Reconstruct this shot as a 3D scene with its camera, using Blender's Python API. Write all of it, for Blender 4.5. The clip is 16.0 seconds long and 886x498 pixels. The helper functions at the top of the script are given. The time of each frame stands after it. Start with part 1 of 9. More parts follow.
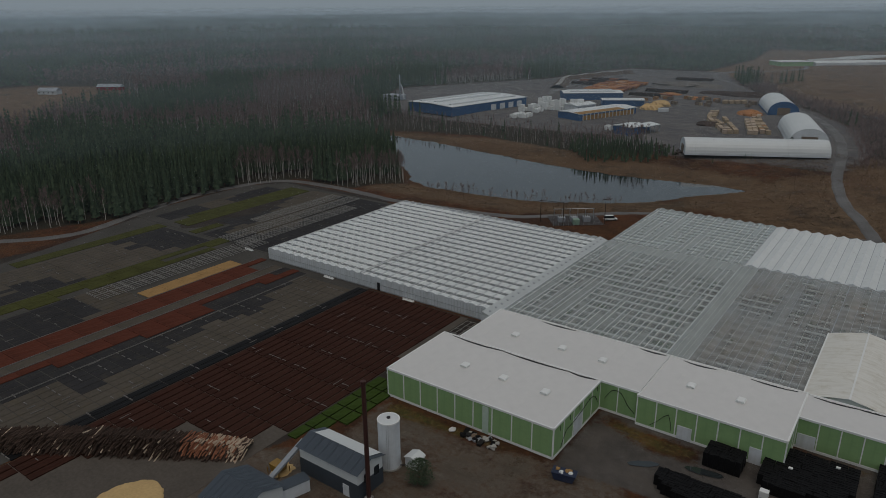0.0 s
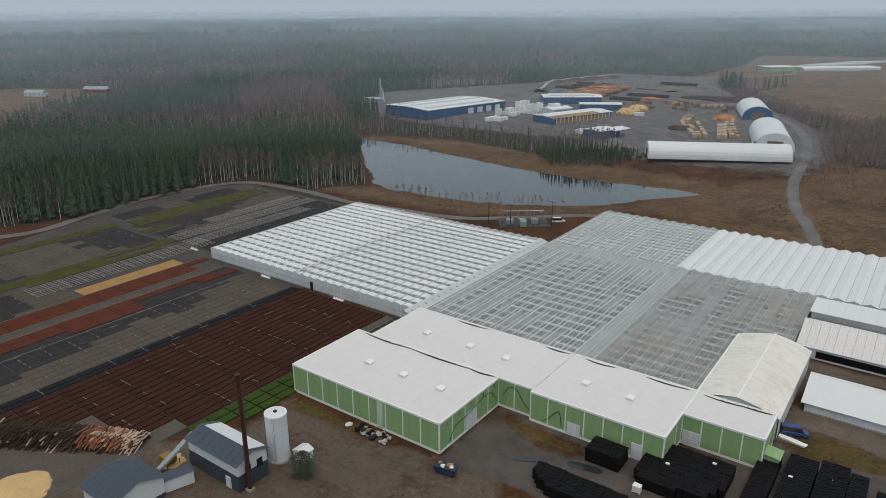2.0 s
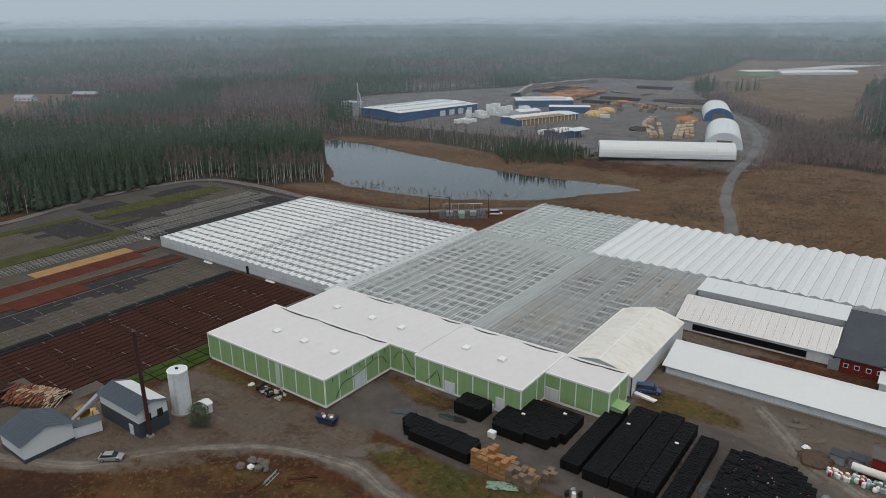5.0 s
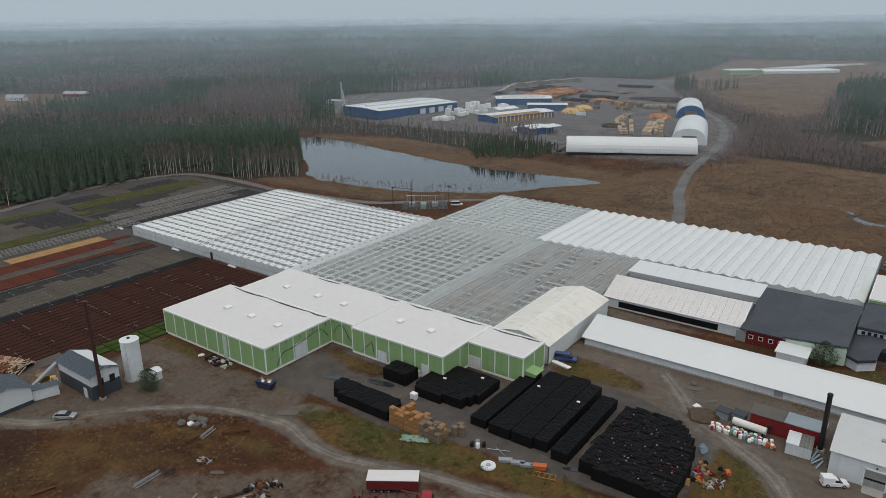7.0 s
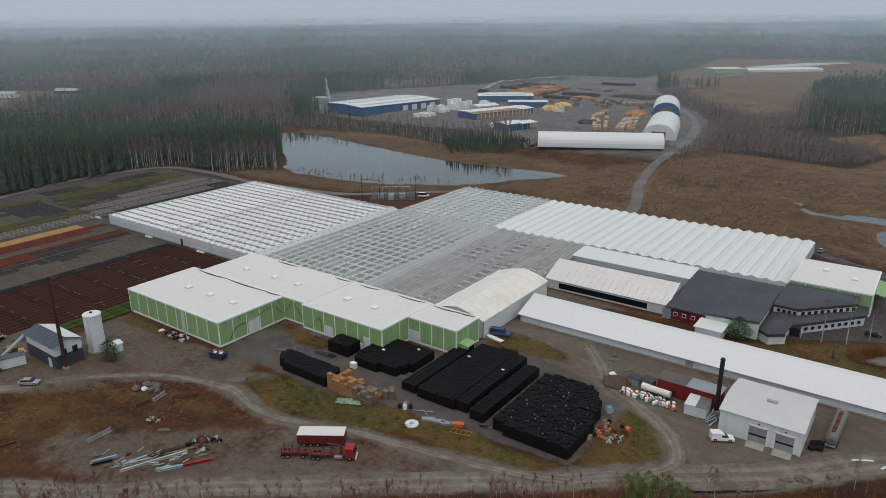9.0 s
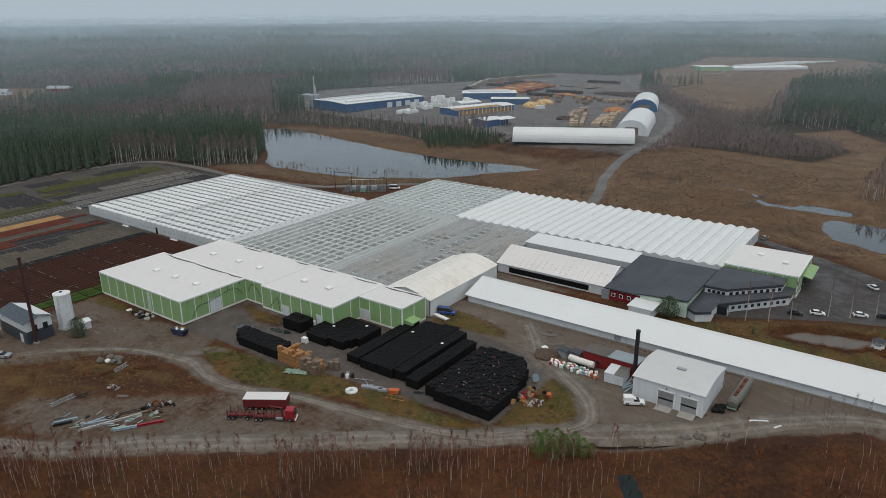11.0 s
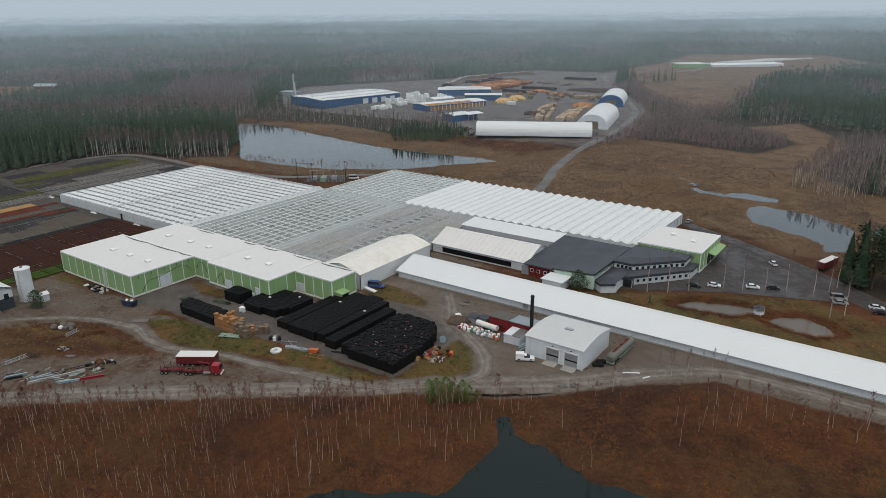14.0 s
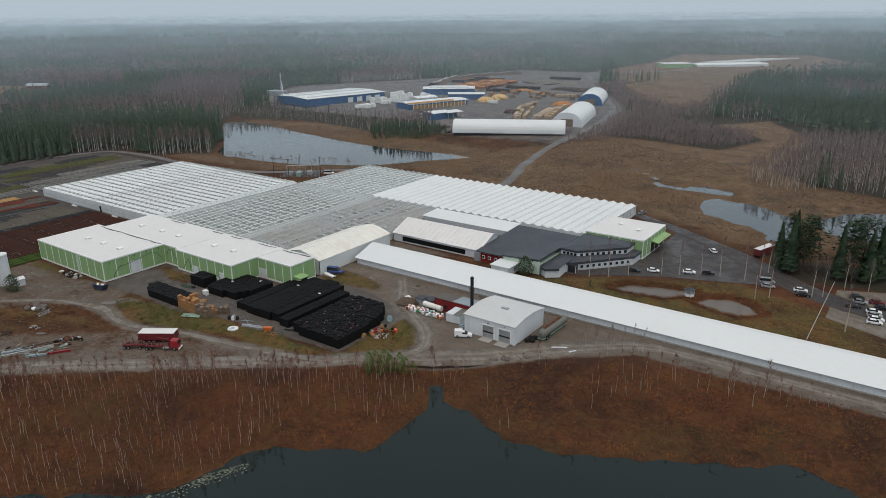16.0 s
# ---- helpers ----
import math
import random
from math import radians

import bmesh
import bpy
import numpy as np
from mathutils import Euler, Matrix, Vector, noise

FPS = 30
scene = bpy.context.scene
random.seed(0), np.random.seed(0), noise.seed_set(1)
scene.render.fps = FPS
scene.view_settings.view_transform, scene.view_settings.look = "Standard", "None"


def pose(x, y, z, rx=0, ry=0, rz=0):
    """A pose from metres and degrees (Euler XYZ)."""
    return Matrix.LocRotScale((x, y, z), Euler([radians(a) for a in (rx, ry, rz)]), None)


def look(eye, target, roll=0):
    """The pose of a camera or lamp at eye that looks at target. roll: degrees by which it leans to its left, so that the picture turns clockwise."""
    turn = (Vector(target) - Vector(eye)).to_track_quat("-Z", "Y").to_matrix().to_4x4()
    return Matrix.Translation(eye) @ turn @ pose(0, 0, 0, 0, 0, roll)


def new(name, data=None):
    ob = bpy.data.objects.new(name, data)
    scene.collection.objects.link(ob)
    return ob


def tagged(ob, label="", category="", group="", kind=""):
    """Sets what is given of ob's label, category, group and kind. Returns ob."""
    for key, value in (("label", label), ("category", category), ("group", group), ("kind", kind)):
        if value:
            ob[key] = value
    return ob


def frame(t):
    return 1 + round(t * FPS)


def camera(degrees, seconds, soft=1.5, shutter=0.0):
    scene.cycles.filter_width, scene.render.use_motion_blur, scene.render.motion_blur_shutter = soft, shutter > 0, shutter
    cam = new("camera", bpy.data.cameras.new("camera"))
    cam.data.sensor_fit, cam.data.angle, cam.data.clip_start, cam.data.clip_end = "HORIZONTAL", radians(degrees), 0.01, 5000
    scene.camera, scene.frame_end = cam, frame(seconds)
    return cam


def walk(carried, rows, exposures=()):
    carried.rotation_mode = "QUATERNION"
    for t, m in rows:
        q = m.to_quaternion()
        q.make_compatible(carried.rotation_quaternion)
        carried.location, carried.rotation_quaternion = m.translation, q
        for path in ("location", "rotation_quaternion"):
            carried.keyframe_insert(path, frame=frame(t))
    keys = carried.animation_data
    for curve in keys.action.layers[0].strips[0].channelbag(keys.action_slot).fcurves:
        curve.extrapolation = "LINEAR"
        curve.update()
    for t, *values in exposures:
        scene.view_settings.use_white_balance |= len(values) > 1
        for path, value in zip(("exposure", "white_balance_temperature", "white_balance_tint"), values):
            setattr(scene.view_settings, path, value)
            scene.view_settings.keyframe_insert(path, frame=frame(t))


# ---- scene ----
cam = camera(65.4, 16.0, soft=0.8)
PATH = [
    (0, (5.028, -1.876, 81.087), (3.928, -0.343, 80.425), -0.4),
    (0.5, (9.63, 1.411, 80.96), (8.529, 2.944, 80.299), -0.4),
    (1, (14.571, 4.754, 80.851), (13.47, 6.288, 80.192), -0.3),
    (1.5, (19.202, 6.959, 80.783), (18.099, 8.492, 80.127), -0.2),
    (2, (24.528, 8.492, 80.795), (23.417, 10.022, 80.144), -0.2),
    (2.5, (29.507, 9.413, 80.768), (28.392, 10.942, 80.12), -0.3),
    (3, (34.657, 9.911, 80.541), (33.539, 11.439, 79.897), -0.3),
    (3.5, (39.555, 10.086, 80.269), (38.434, 11.614, 79.628), -0.3),
    (4, (44.678, 9.97, 80.077), (43.556, 11.498, 79.439), -0.3),
    (6.3, (69.091, 7.918, 79.275), (67.971, 9.45, 78.645), -0.5),
    (6.5, (71.288, 7.725, 79.261), (70.167, 9.256, 78.629), -0.5),
    (7, (76.587, 7.137, 79.125), (75.467, 8.669, 78.493), -0.5),
    (7.5, (81.448, 6.568, 79.004), (80.329, 8.1, 78.371), -0.4),
    (8, (86.423, 5.98, 78.984), (85.306, 7.513, 78.35), -0.4),
    (8.5, (91.221, 5.495, 78.893), (90.105, 7.028, 78.258), -0.4),
    (9, (96.07, 4.967, 78.793), (94.954, 6.501, 78.158), -0.4),
    (11.5, (119.29, 2.161, 78.567), (118.179, 3.696, 77.928), -0.4),
    (12, (124.113, 1.468, 78.619), (123.003, 3.004, 77.979), -0.4),
    (12.5, (128.355, 0.877, 78.624), (127.246, 2.413, 77.983), -0.4),
    (13, (132.856, 0.318, 78.604), (131.75, 1.856, 77.963), -0.4),
    (13.5, (137.342, -0.125, 78.534), (136.236, 1.413, 77.893), -0.4),
    (14, (142.168, -0.629, 78.464), (141.063, 0.909, 77.822), -0.5),
    (14.5, (146.714, -1.073, 78.433), (145.61, 0.466, 77.791), -0.5),
    (15, (151.512, -1.809, 78.454), (150.41, -0.268, 77.813), -0.5),
    (15.5, (156.344, -2.501, 78.476), (155.241, -0.96, 77.835), -0.5),
    (16, (161.31, -3.223, 78.469), (160.208, -1.682, 77.828), -0.5),
]
# the film fades in from dark over its first second
FADE = [(0.0, -1.05), (0.1, -0.7), (0.2, -0.5), (0.3, -0.3), (0.5, -0.02), (0.8, 0.0), (9.0, 0.0), (12.0, 0.06), (16.0, 0.14)]
walk(cam, [(t, look(eye, target, roll)) for t, eye, target, roll in PATH], [(t, stops + 0.05, 6900, 13.5) for t, stops in FADE])

# ---- overcast daylight ----
world = bpy.data.worlds.new("overcast_sky")
scene.world = world
world.use_nodes = True
wn, wl = world.node_tree.nodes, world.node_tree.links
sky = wn.new("ShaderNodeTexSky")
sky.sky_type = "NISHITA"
sky.sun_disc = False
sky.sun_elevation = radians(72)
sky.sun_rotation = radians(143)
sky.air_density = 1.0
sky.dust_density = 6.0
sky.ozone_density = 2.0
grey = wn.new("ShaderNodeHueSaturation")
grey.inputs["Saturation"].default_value = 0.6
wl.new(sky.outputs[0], grey.inputs["Color"])
cloud = wn.new("ShaderNodeMix")
cloud.data_type = "RGBA"
cloud.inputs[0].default_value = 0.7
cloud.inputs[7].default_value = (3.9, 5.0, 5.9, 1.0)
wl.new(grey.outputs[0], cloud.inputs[6])
wl.new(cloud.outputs[2], wn["Background"].inputs["Color"])
wn["Background"].inputs["Strength"].default_value = 0.130

sun_data = bpy.data.lights.new("sun", "SUN")
sun_data.energy = 0.85
sun_data.angle = radians(60)
sun_data.color = (1.0, 0.88, 0.74)
sun = new("sun", sun_data)
sun.matrix_world = look((19, -25, 100), (0, 0, 0))


# ---- materials ----
class Nodes:
    """A short way to write node trees."""

    def __init__(self, name):
        self.m = bpy.data.materials.new(name)
        self.m.use_nodes = True
        self.t = self.m.node_tree
        self.bsdf = self.t.nodes["Principled BSDF"]
        self.out = self.t.nodes["Material Output"]
        self.co = self.add("ShaderNodeTexCoord").outputs["Object"]

    def add(self, kind, **put):
        n = self.t.nodes.new(kind)
        for k, v in put.items():
            self.put(n, k, v)
        return n

    def put(self, n, k, v):
        s = n.inputs[int(k[1:])] if k[0] == "i" and k[1:].isdigit() else n.inputs[k.replace("_", " ")]
        if isinstance(v, bpy.types.NodeSocket):
            self.t.links.new(v, s)
        else:
            s.default_value = v

    def noise(self, scale, detail=3.0, rough=0.55, vec=None):
        return self.add("ShaderNodeTexNoise", Vector=vec or self.co, Scale=scale, Detail=detail, Roughness=rough).outputs["Fac"]

    def span(self, v, a, b, c=0.0, d=1.0):
        n = self.add("ShaderNodeMapRange", i0=v, i1=a, i2=b, i3=c, i4=d)
        return n.outputs[0]

    def mix(self, f, a, b):
        n = self.t.nodes.new("ShaderNodeMix")
        n.data_type = "RGBA"
        for i, v in ((0, f), (6, a), (7, b)):
            if isinstance(v, bpy.types.NodeSocket):
                self.t.links.new(v, n.inputs[i])
            else:
                n.inputs[i].default_value = v if i == 0 else (*v[:3], 1.0)
        return n.outputs[2]

    def math(self, op, a, b=0.0):
        n = self.t.nodes.new("ShaderNodeMath")
        n.operation = op
        for i, v in ((0, a), (1, b)):
            if isinstance(v, bpy.types.NodeSocket):
                self.t.links.new(v, n.inputs[i])
            else:
                n.inputs[i].default_value = v
        return n.outputs[0]

    def stretch(self, x, y, z):
        n = self.t.nodes.new("ShaderNodeMapping")
        self.t.links.new(self.co, n.inputs[0])
        n.inputs["Scale"].default_value = (x, y, z)
        return n.outputs[0]

    def bump(self, h, strength=0.3, distance=0.05):
        b = self.add("ShaderNodeBump", Height=h, Strength=strength, Distance=distance)
        self.put(self.bsdf, "Normal", b.outputs[0])

    def done(self, color, rough=0.8, metal=0.0, spec=None):
        self.put(self.bsdf, "Base_Color", color if isinstance(color, bpy.types.NodeSocket) else (*color[:3], 1.0))
        self.put(self.bsdf, "Roughness", rough)
        self.put(self.bsdf, "Metallic", metal)
        if spec is not None:
            self.bsdf.inputs["Specular IOR Level"].default_value = spec
        return self.m


def plain(name, color, rough=0.7, metal=0.0, vary=0.25, fine=1.2, coarse=0.12, dirt=None, streak=None, bump=0.15, spec=0.35):
    """Painted, metal or plastic surface: grain and broad blotches of its own colour, with dirt, and streaks along one axis."""
    n = Nodes(name)
    dark = [c * (1 - vary) for c in color]
    light = [min(1.0, c * (1 + vary * 0.6)) for c in color]
    a, b = n.noise(fine, 4), n.noise(coarse, 3)
    base = n.mix(n.span(n.math("ADD", n.math("MULTIPLY", a, 0.5), n.math("MULTIPLY", b, 0.5)), 0.35, 0.65), dark, light)
    rnd = n.add("ShaderNodeObjectInfo").outputs["Random"]
    base = n.mix(n.span(rnd, 0, 1, 0.0, 0.25), base, dark)
    if dirt:
        base = n.mix(n.span(n.noise(coarse * 2.3, 6, 0.7), 0.52, 0.75, 0.0, 0.7), base, dirt)
    if streak:
        v = n.stretch(*streak)
        base = n.mix(n.span(n.noise(1.0, 4, 0.6, v), 0.45, 0.75, 0.0, 0.5), base, dirt or dark)
    if bump:
        n.bump(a, bump, 0.03)
    return n.done(base, rough, metal, spec if rough < 0.75 else 0.12)


M = {}
M["white_roof"] = plain("white_roof_membrane", (0.615, 0.605, 0.585), 0.55, vary=0.04, coarse=0.06, fine=0.7, dirt=(0.56, 0.555, 0.54))
M["white_metal"] = plain("white_sheet_metal", (0.615, 0.64, 0.635), 0.45, vary=0.04, coarse=0.05, dirt=(0.58, 0.60, 0.59))
M["white_wall"] = plain("white_wall_paint", (0.62, 0.65, 0.67), 0.6, vary=0.08, dirt=(0.45, 0.46, 0.45), streak=(1.2, 1.2, 0.05))
M["faded_white"] = plain("faded_white_paint", (0.40, 0.39, 0.36), 0.7, vary=0.3, fine=2.5, coarse=0.6, dirt=(0.16, 0.12, 0.09))
M["white_trim"] = plain("white_trim_paint", (0.75, 0.76, 0.74), 0.5, vary=0.06)
M["green_wall"] = plain("green_wall_panel", (0.25, 0.40, 0.18), 0.5, vary=0.1, dirt=(0.19, 0.31, 0.14), streak=(0.9, 0.9, 0.06))
M["barn_roof"] = plain("dull_white_arched_sheet", (0.50, 0.51, 0.50), 0.5, vary=0.05, coarse=0.08, dirt=(0.44, 0.45, 0.43))
M["grey_metal"] = plain("grey_sheet_metal", (0.34, 0.36, 0.38), 0.45, 0.3, vary=0.15)
M["galvanised"] = plain("galvanised_steel", (0.42, 0.44, 0.45), 0.4, 0.7, vary=0.2)
M["dark_roof"] = plain("bitumen_felt_roof", (0.045, 0.050, 0.060), 0.55, vary=0.3, coarse=0.1, dirt=(0.07, 0.075, 0.08))
M["felt_brown"] = plain("brown_felt_roof", (0.115, 0.105, 0.095), 0.85, vary=0.2, coarse=0.2)
M["slate_sheet"] = plain("weathered_blue_grey_sheet", (0.24, 0.28, 0.30), 0.5, 0.1, vary=0.15, coarse=0.2)
M["slate_roof"] = plain("blue_grey_sheet_roof", (0.058, 0.072, 0.088), 0.4, 0.2, vary=0.15)
M["cream_fabric"] = plain("cream_tarpaulin", (0.69, 0.675, 0.62), 0.6, vary=0.05, dirt=(0.46, 0.42, 0.33), streak=(0.25, 1.2, 0.25))
M["red_wood"] = plain("falu_red_boards", (0.22, 0.025, 0.025), 0.8, vary=0.25, streak=(3, 3, 0.1))
M["red_paint"] = plain("red_vehicle_paint", (0.30, 0.018, 0.025), 0.35, vary=0.15, dirt=(0.16, 0.05, 0.04))
M["dark_red"] = plain("dark_red_steel", (0.15, 0.022, 0.024), 0.5, vary=0.25)
M["mast_brown"] = plain("dark_brown_steel", (0.060, 0.024, 0.020), 0.6, vary=0.25)
M["rust"] = plain("rusty_steel", (0.14, 0.06, 0.035), 0.85, 0.2, vary=0.4, fine=3)
M["black_plastic"] = plain("black_plastic_tray", (0.0085, 0.0082, 0.0090), 0.7, vary=0.5, fine=4, spec=0.16)
M["black_metal"] = plain("sooty_black_steel", (0.018, 0.016, 0.017), 0.6, vary=0.3)
M["rubber"] = plain("tyre_rubber", (0.015, 0.015, 0.015), 0.9, vary=0.3)
M["dark_glass"] = plain("dark_window_glass", (0.02, 0.025, 0.03), 0.08, vary=0.1, bump=0)
M["raw_wood"] = plain("raw_crate_boards", (0.36, 0.185, 0.08), 0.8, vary=0.5, fine=3, coarse=0.5)
M["old_wood"] = plain("weathered_boards", (0.20, 0.15, 0.11), 0.9, vary=0.35, fine=3, coarse=0.5)
M["concrete"] = plain("concrete", (0.30, 0.29, 0.27), 0.85, vary=0.2, fine=2, dirt=(0.2, 0.19, 0.17))
M["blue_wall"] = plain("blue_wall_sheet", (0.035, 0.10, 0.22), 0.5, vary=0.12)
M["blue_paint"] = plain("blue_vehicle_paint", (0.03, 0.07, 0.22), 0.35, vary=0.15)
M["navy"] = plain("navy_container_paint", (0.025, 0.035, 0.07), 0.5, vary=0.25, dirt=(0.06, 0.05, 0.05))
M["silver_paint"] = plain("silver_vehicle_paint", (0.35, 0.36, 0.37), 0.35, 0.4, vary=0.1)
M["black_paint"] = plain("black_vehicle_paint", (0.02, 0.022, 0.026), 0.3, vary=0.15)
M["white_paint"] = plain("white_vehicle_paint", (0.72, 0.73, 0.73), 0.35, vary=0.06)
M["yellow_paint"] = plain("yellow_machine_paint", (0.26, 0.15, 0.03), 0.5, vary=0.25)
M["orange_plastic"] = plain("orange_plastic", (0.5, 0.12, 0.03), 0.5, vary=0.2)
M["bluegrey_plastic"] = plain("pale_blue_plastic", (0.30, 0.41, 0.47), 0.45, vary=0.25, fine=2.5, coarse=0.6, dirt=(0.14, 0.12, 0.10))
M["green_plastic"] = plain("green_plastic", (0.08, 0.22, 0.11), 0.5, vary=0.2)
M["pale_green"] = plain("pale_green_boards", (0.45, 0.55, 0.46), 0.7, vary=0.08, streak=(0.1, 0.1, 3))
M["tank_grey"] = plain("stained_tank_shell", (0.17, 0.175, 0.155), 0.5, 0.2, vary=0.3, dirt=(0.15, 0.11, 0.08), streak=(2, 2, 0.2))
M["mint_steel"] = plain("mint_green_steel", (0.25, 0.38, 0.30), 0.6, vary=0.3, dirt=(0.2, 0.17, 0.12))
M["sawdust"] = plain("sawdust", (0.54, 0.37, 0.175), 0.95, vary=0.15, fine=2)
M["chips"] = plain("orange_bark_and_logs", (0.42, 0.19, 0.08), 0.95, vary=0.35, fine=2)
M["lumber"] = plain("stacked_lumber", (0.38, 0.29, 0.19), 0.85, vary=0.3, fine=1.5, coarse=0.3)
M["stone"] = plain("grey_boulder", (0.15, 0.135, 0.12), 0.9, vary=0.35, fine=2, bump=0.5)
M["log_bark"] = plain("log_bark", (0.062, 0.042, 0.033), 0.95, vary=0.45, fine=2)
M["log_red"] = plain("peeled_red_log", (0.26, 0.11, 0.065), 0.9, vary=0.35, fine=2)
M["log_pale"] = plain("pale_cut_wood", (0.46, 0.36, 0.27), 0.9, vary=0.25, fine=2)
M["peat_brown"] = plain("brown_larch_seedlings", (0.046, 0.0185, 0.0125), 0.95, vary=0.4, fine=2.0, coarse=0.2, bump=0.8)
M["rust_bed"] = plain("rust_red_seedlings", (0.098, 0.030, 0.018), 0.95, vary=0.3, fine=2.0, coarse=0.2, bump=0.8)
M["moss_bed"] = plain("green_spruce_seedlings", (0.040, 0.068, 0.013), 0.95, vary=0.35, fine=2.0, coarse=0.2, bump=0.8)
M["olive_bed"] = plain("olive_pine_seedlings", (0.062, 0.064, 0.020), 0.95, vary=0.3, fine=1.5, coarse=0.2, bump=0.8)
M["tan_bed"] = plain("straw_covered_bed", (0.34, 0.205, 0.085), 0.95, vary=0.2, fine=2, coarse=0.3)
M["grey_bed"] = plain("grey_empty_bed", (0.090, 0.077, 0.062), 0.9, vary=0.25, fine=1.2, coarse=0.1, dirt=(0.092, 0.073, 0.045))
M["path_grey"] = plain("pale_bed_path", (0.076, 0.071, 0.064), 0.9, vary=0.3, fine=1.5, coarse=0.1)
M["bed_path"] = plain("damp_bed_path", (0.105, 0.090, 0.076), 0.9, vary=0.3, fine=1.5, coarse=0.1)
M["rail_grey"] = plain("weathered_bed_rail", (0.17, 0.16, 0.15), 0.85, vary=0.2, fine=2)
M["dark_bed"] = plain("dark_ground_cloth", (0.034, 0.033, 0.034), 0.85, vary=0.3, fine=1.5, coarse=0.12, dirt=(0.060, 0.052, 0.042))


def foliage(name, dark, light, broad=0.05, rough=0.8, patches=()):
    """Needles, twigs or blades: every bough its own tone, and slow drifts of tone over the stand."""
    n = Nodes(name)
    r = n.add("ShaderNodeNewGeometry").outputs["Random Per Island"]
    f = n.math("ADD", n.math("MULTIPLY", r, 0.45), n.math("MULTIPLY", n.noise(broad, 4, 0.65), 0.8))
    col = n.mix(n.span(f, 0.25, 1.0), dark, light)
    for scale, other in patches:
        col = n.mix(n.span(n.noise(scale, 6, 0.7), 0.50, 0.60, 0, 0.85), col, other)
    return n.done(col, rough, 0.0, 0.08)


M["needles"] = foliage("spruce_needles", (0.028, 0.046, 0.029), (0.100, 0.134, 0.078))
M["pine_needles"] = foliage("pine_needles", (0.016, 0.030, 0.019), (0.046, 0.070, 0.038), 0.15)
M["birch_bark"] = plain("birch_bark", (0.50, 0.46, 0.42), 0.85, vary=0.4, fine=1.0, coarse=0.3, bump=0)
M["sapling_bark"] = plain("pale_sapling_bark", (0.45, 0.375, 0.31), 0.85, vary=0.35, fine=1.0, coarse=0.3, bump=0)
M["pine_bark"] = plain("pine_bark", (0.16, 0.09, 0.06), 0.95, vary=0.4, fine=1.5, bump=0)
M["twigs"] = foliage("bare_birch_twigs", (0.115, 0.082, 0.076), (0.235, 0.170, 0.158), 0.03, 0.9)
M["lily"] = foliage("dead_lily_leaves", (0.10, 0.11, 0.075), (0.24, 0.25, 0.19), 0.3, 0.6)
M["rust_twigs"] = foliage("rusty_scrub_twigs", (0.080, 0.032, 0.025), (0.21, 0.085, 0.060), 0.06, 0.9)
M["reed"] = foliage("dry_sedge", (0.052, 0.022, 0.012), (0.212, 0.088, 0.035), 0.09, 0.95, ((0.055, (0.085, 0.066, 0.024)), (0.033, (0.040, 0.017, 0.013)), (0.12, (0.19, 0.075, 0.026))))
M["heath_grass"] = foliage("brown_heath_grass", (0.066, 0.044, 0.028), (0.215, 0.150, 0.092), 0.05, 0.95, ((0.04, (0.115, 0.070, 0.042)), (0.022, (0.074, 0.058, 0.044))))
M["thicket_twigs"] = foliage("grey_brown_thicket_twigs", (0.140, 0.100, 0.092), (0.30, 0.222, 0.205), 0.04, 0.9)
M["straw_grass"] = foliage("dry_straw_grass", (0.10, 0.07, 0.03), (0.27, 0.19, 0.085), 0.09, 0.95)
M["green_grass"] = foliage("green_brown_grass", (0.040, 0.046, 0.014), (0.115, 0.115, 0.038), 0.12, 0.95)
M["willow"] = foliage("green_willow_leaves", (0.050, 0.088, 0.020), (0.130, 0.190, 0.050), 0.3, 0.9)
M["glazing_bar"] = plain("weathered_aluminium_bar", (0.46, 0.49, 0.49), 0.5, vary=0.1, coarse=0.2)


def whitewash(name, color, dirt):
    """Whitewashed greenhouse glass: a chalky coat, uneven along the slope, under a wet glossy skin."""
    n = Nodes(name)
    a = n.noise(0.8, 5, 0.6)
    b = n.noise(1.0, 3, 0.6, n.stretch(0.9, 0.15, 0.9))
    base = n.mix(n.span(a, 0.35, 0.7), color, [c * 0.9 for c in color])
    base = n.mix(n.span(b, 0.5, 0.75, 0, 0.6), base, dirt)
    rnd = n.add("ShaderNodeObjectInfo").outputs["Random"]
    base = n.mix(n.span(rnd, 0, 1, 0, 0.25), base, dirt)
    return n.done(base, 0.5)


M["whitewash_thin"] = whitewash("thinly_whitewashed_glass", (0.655, 0.68, 0.67), (0.54, 0.57, 0.555))


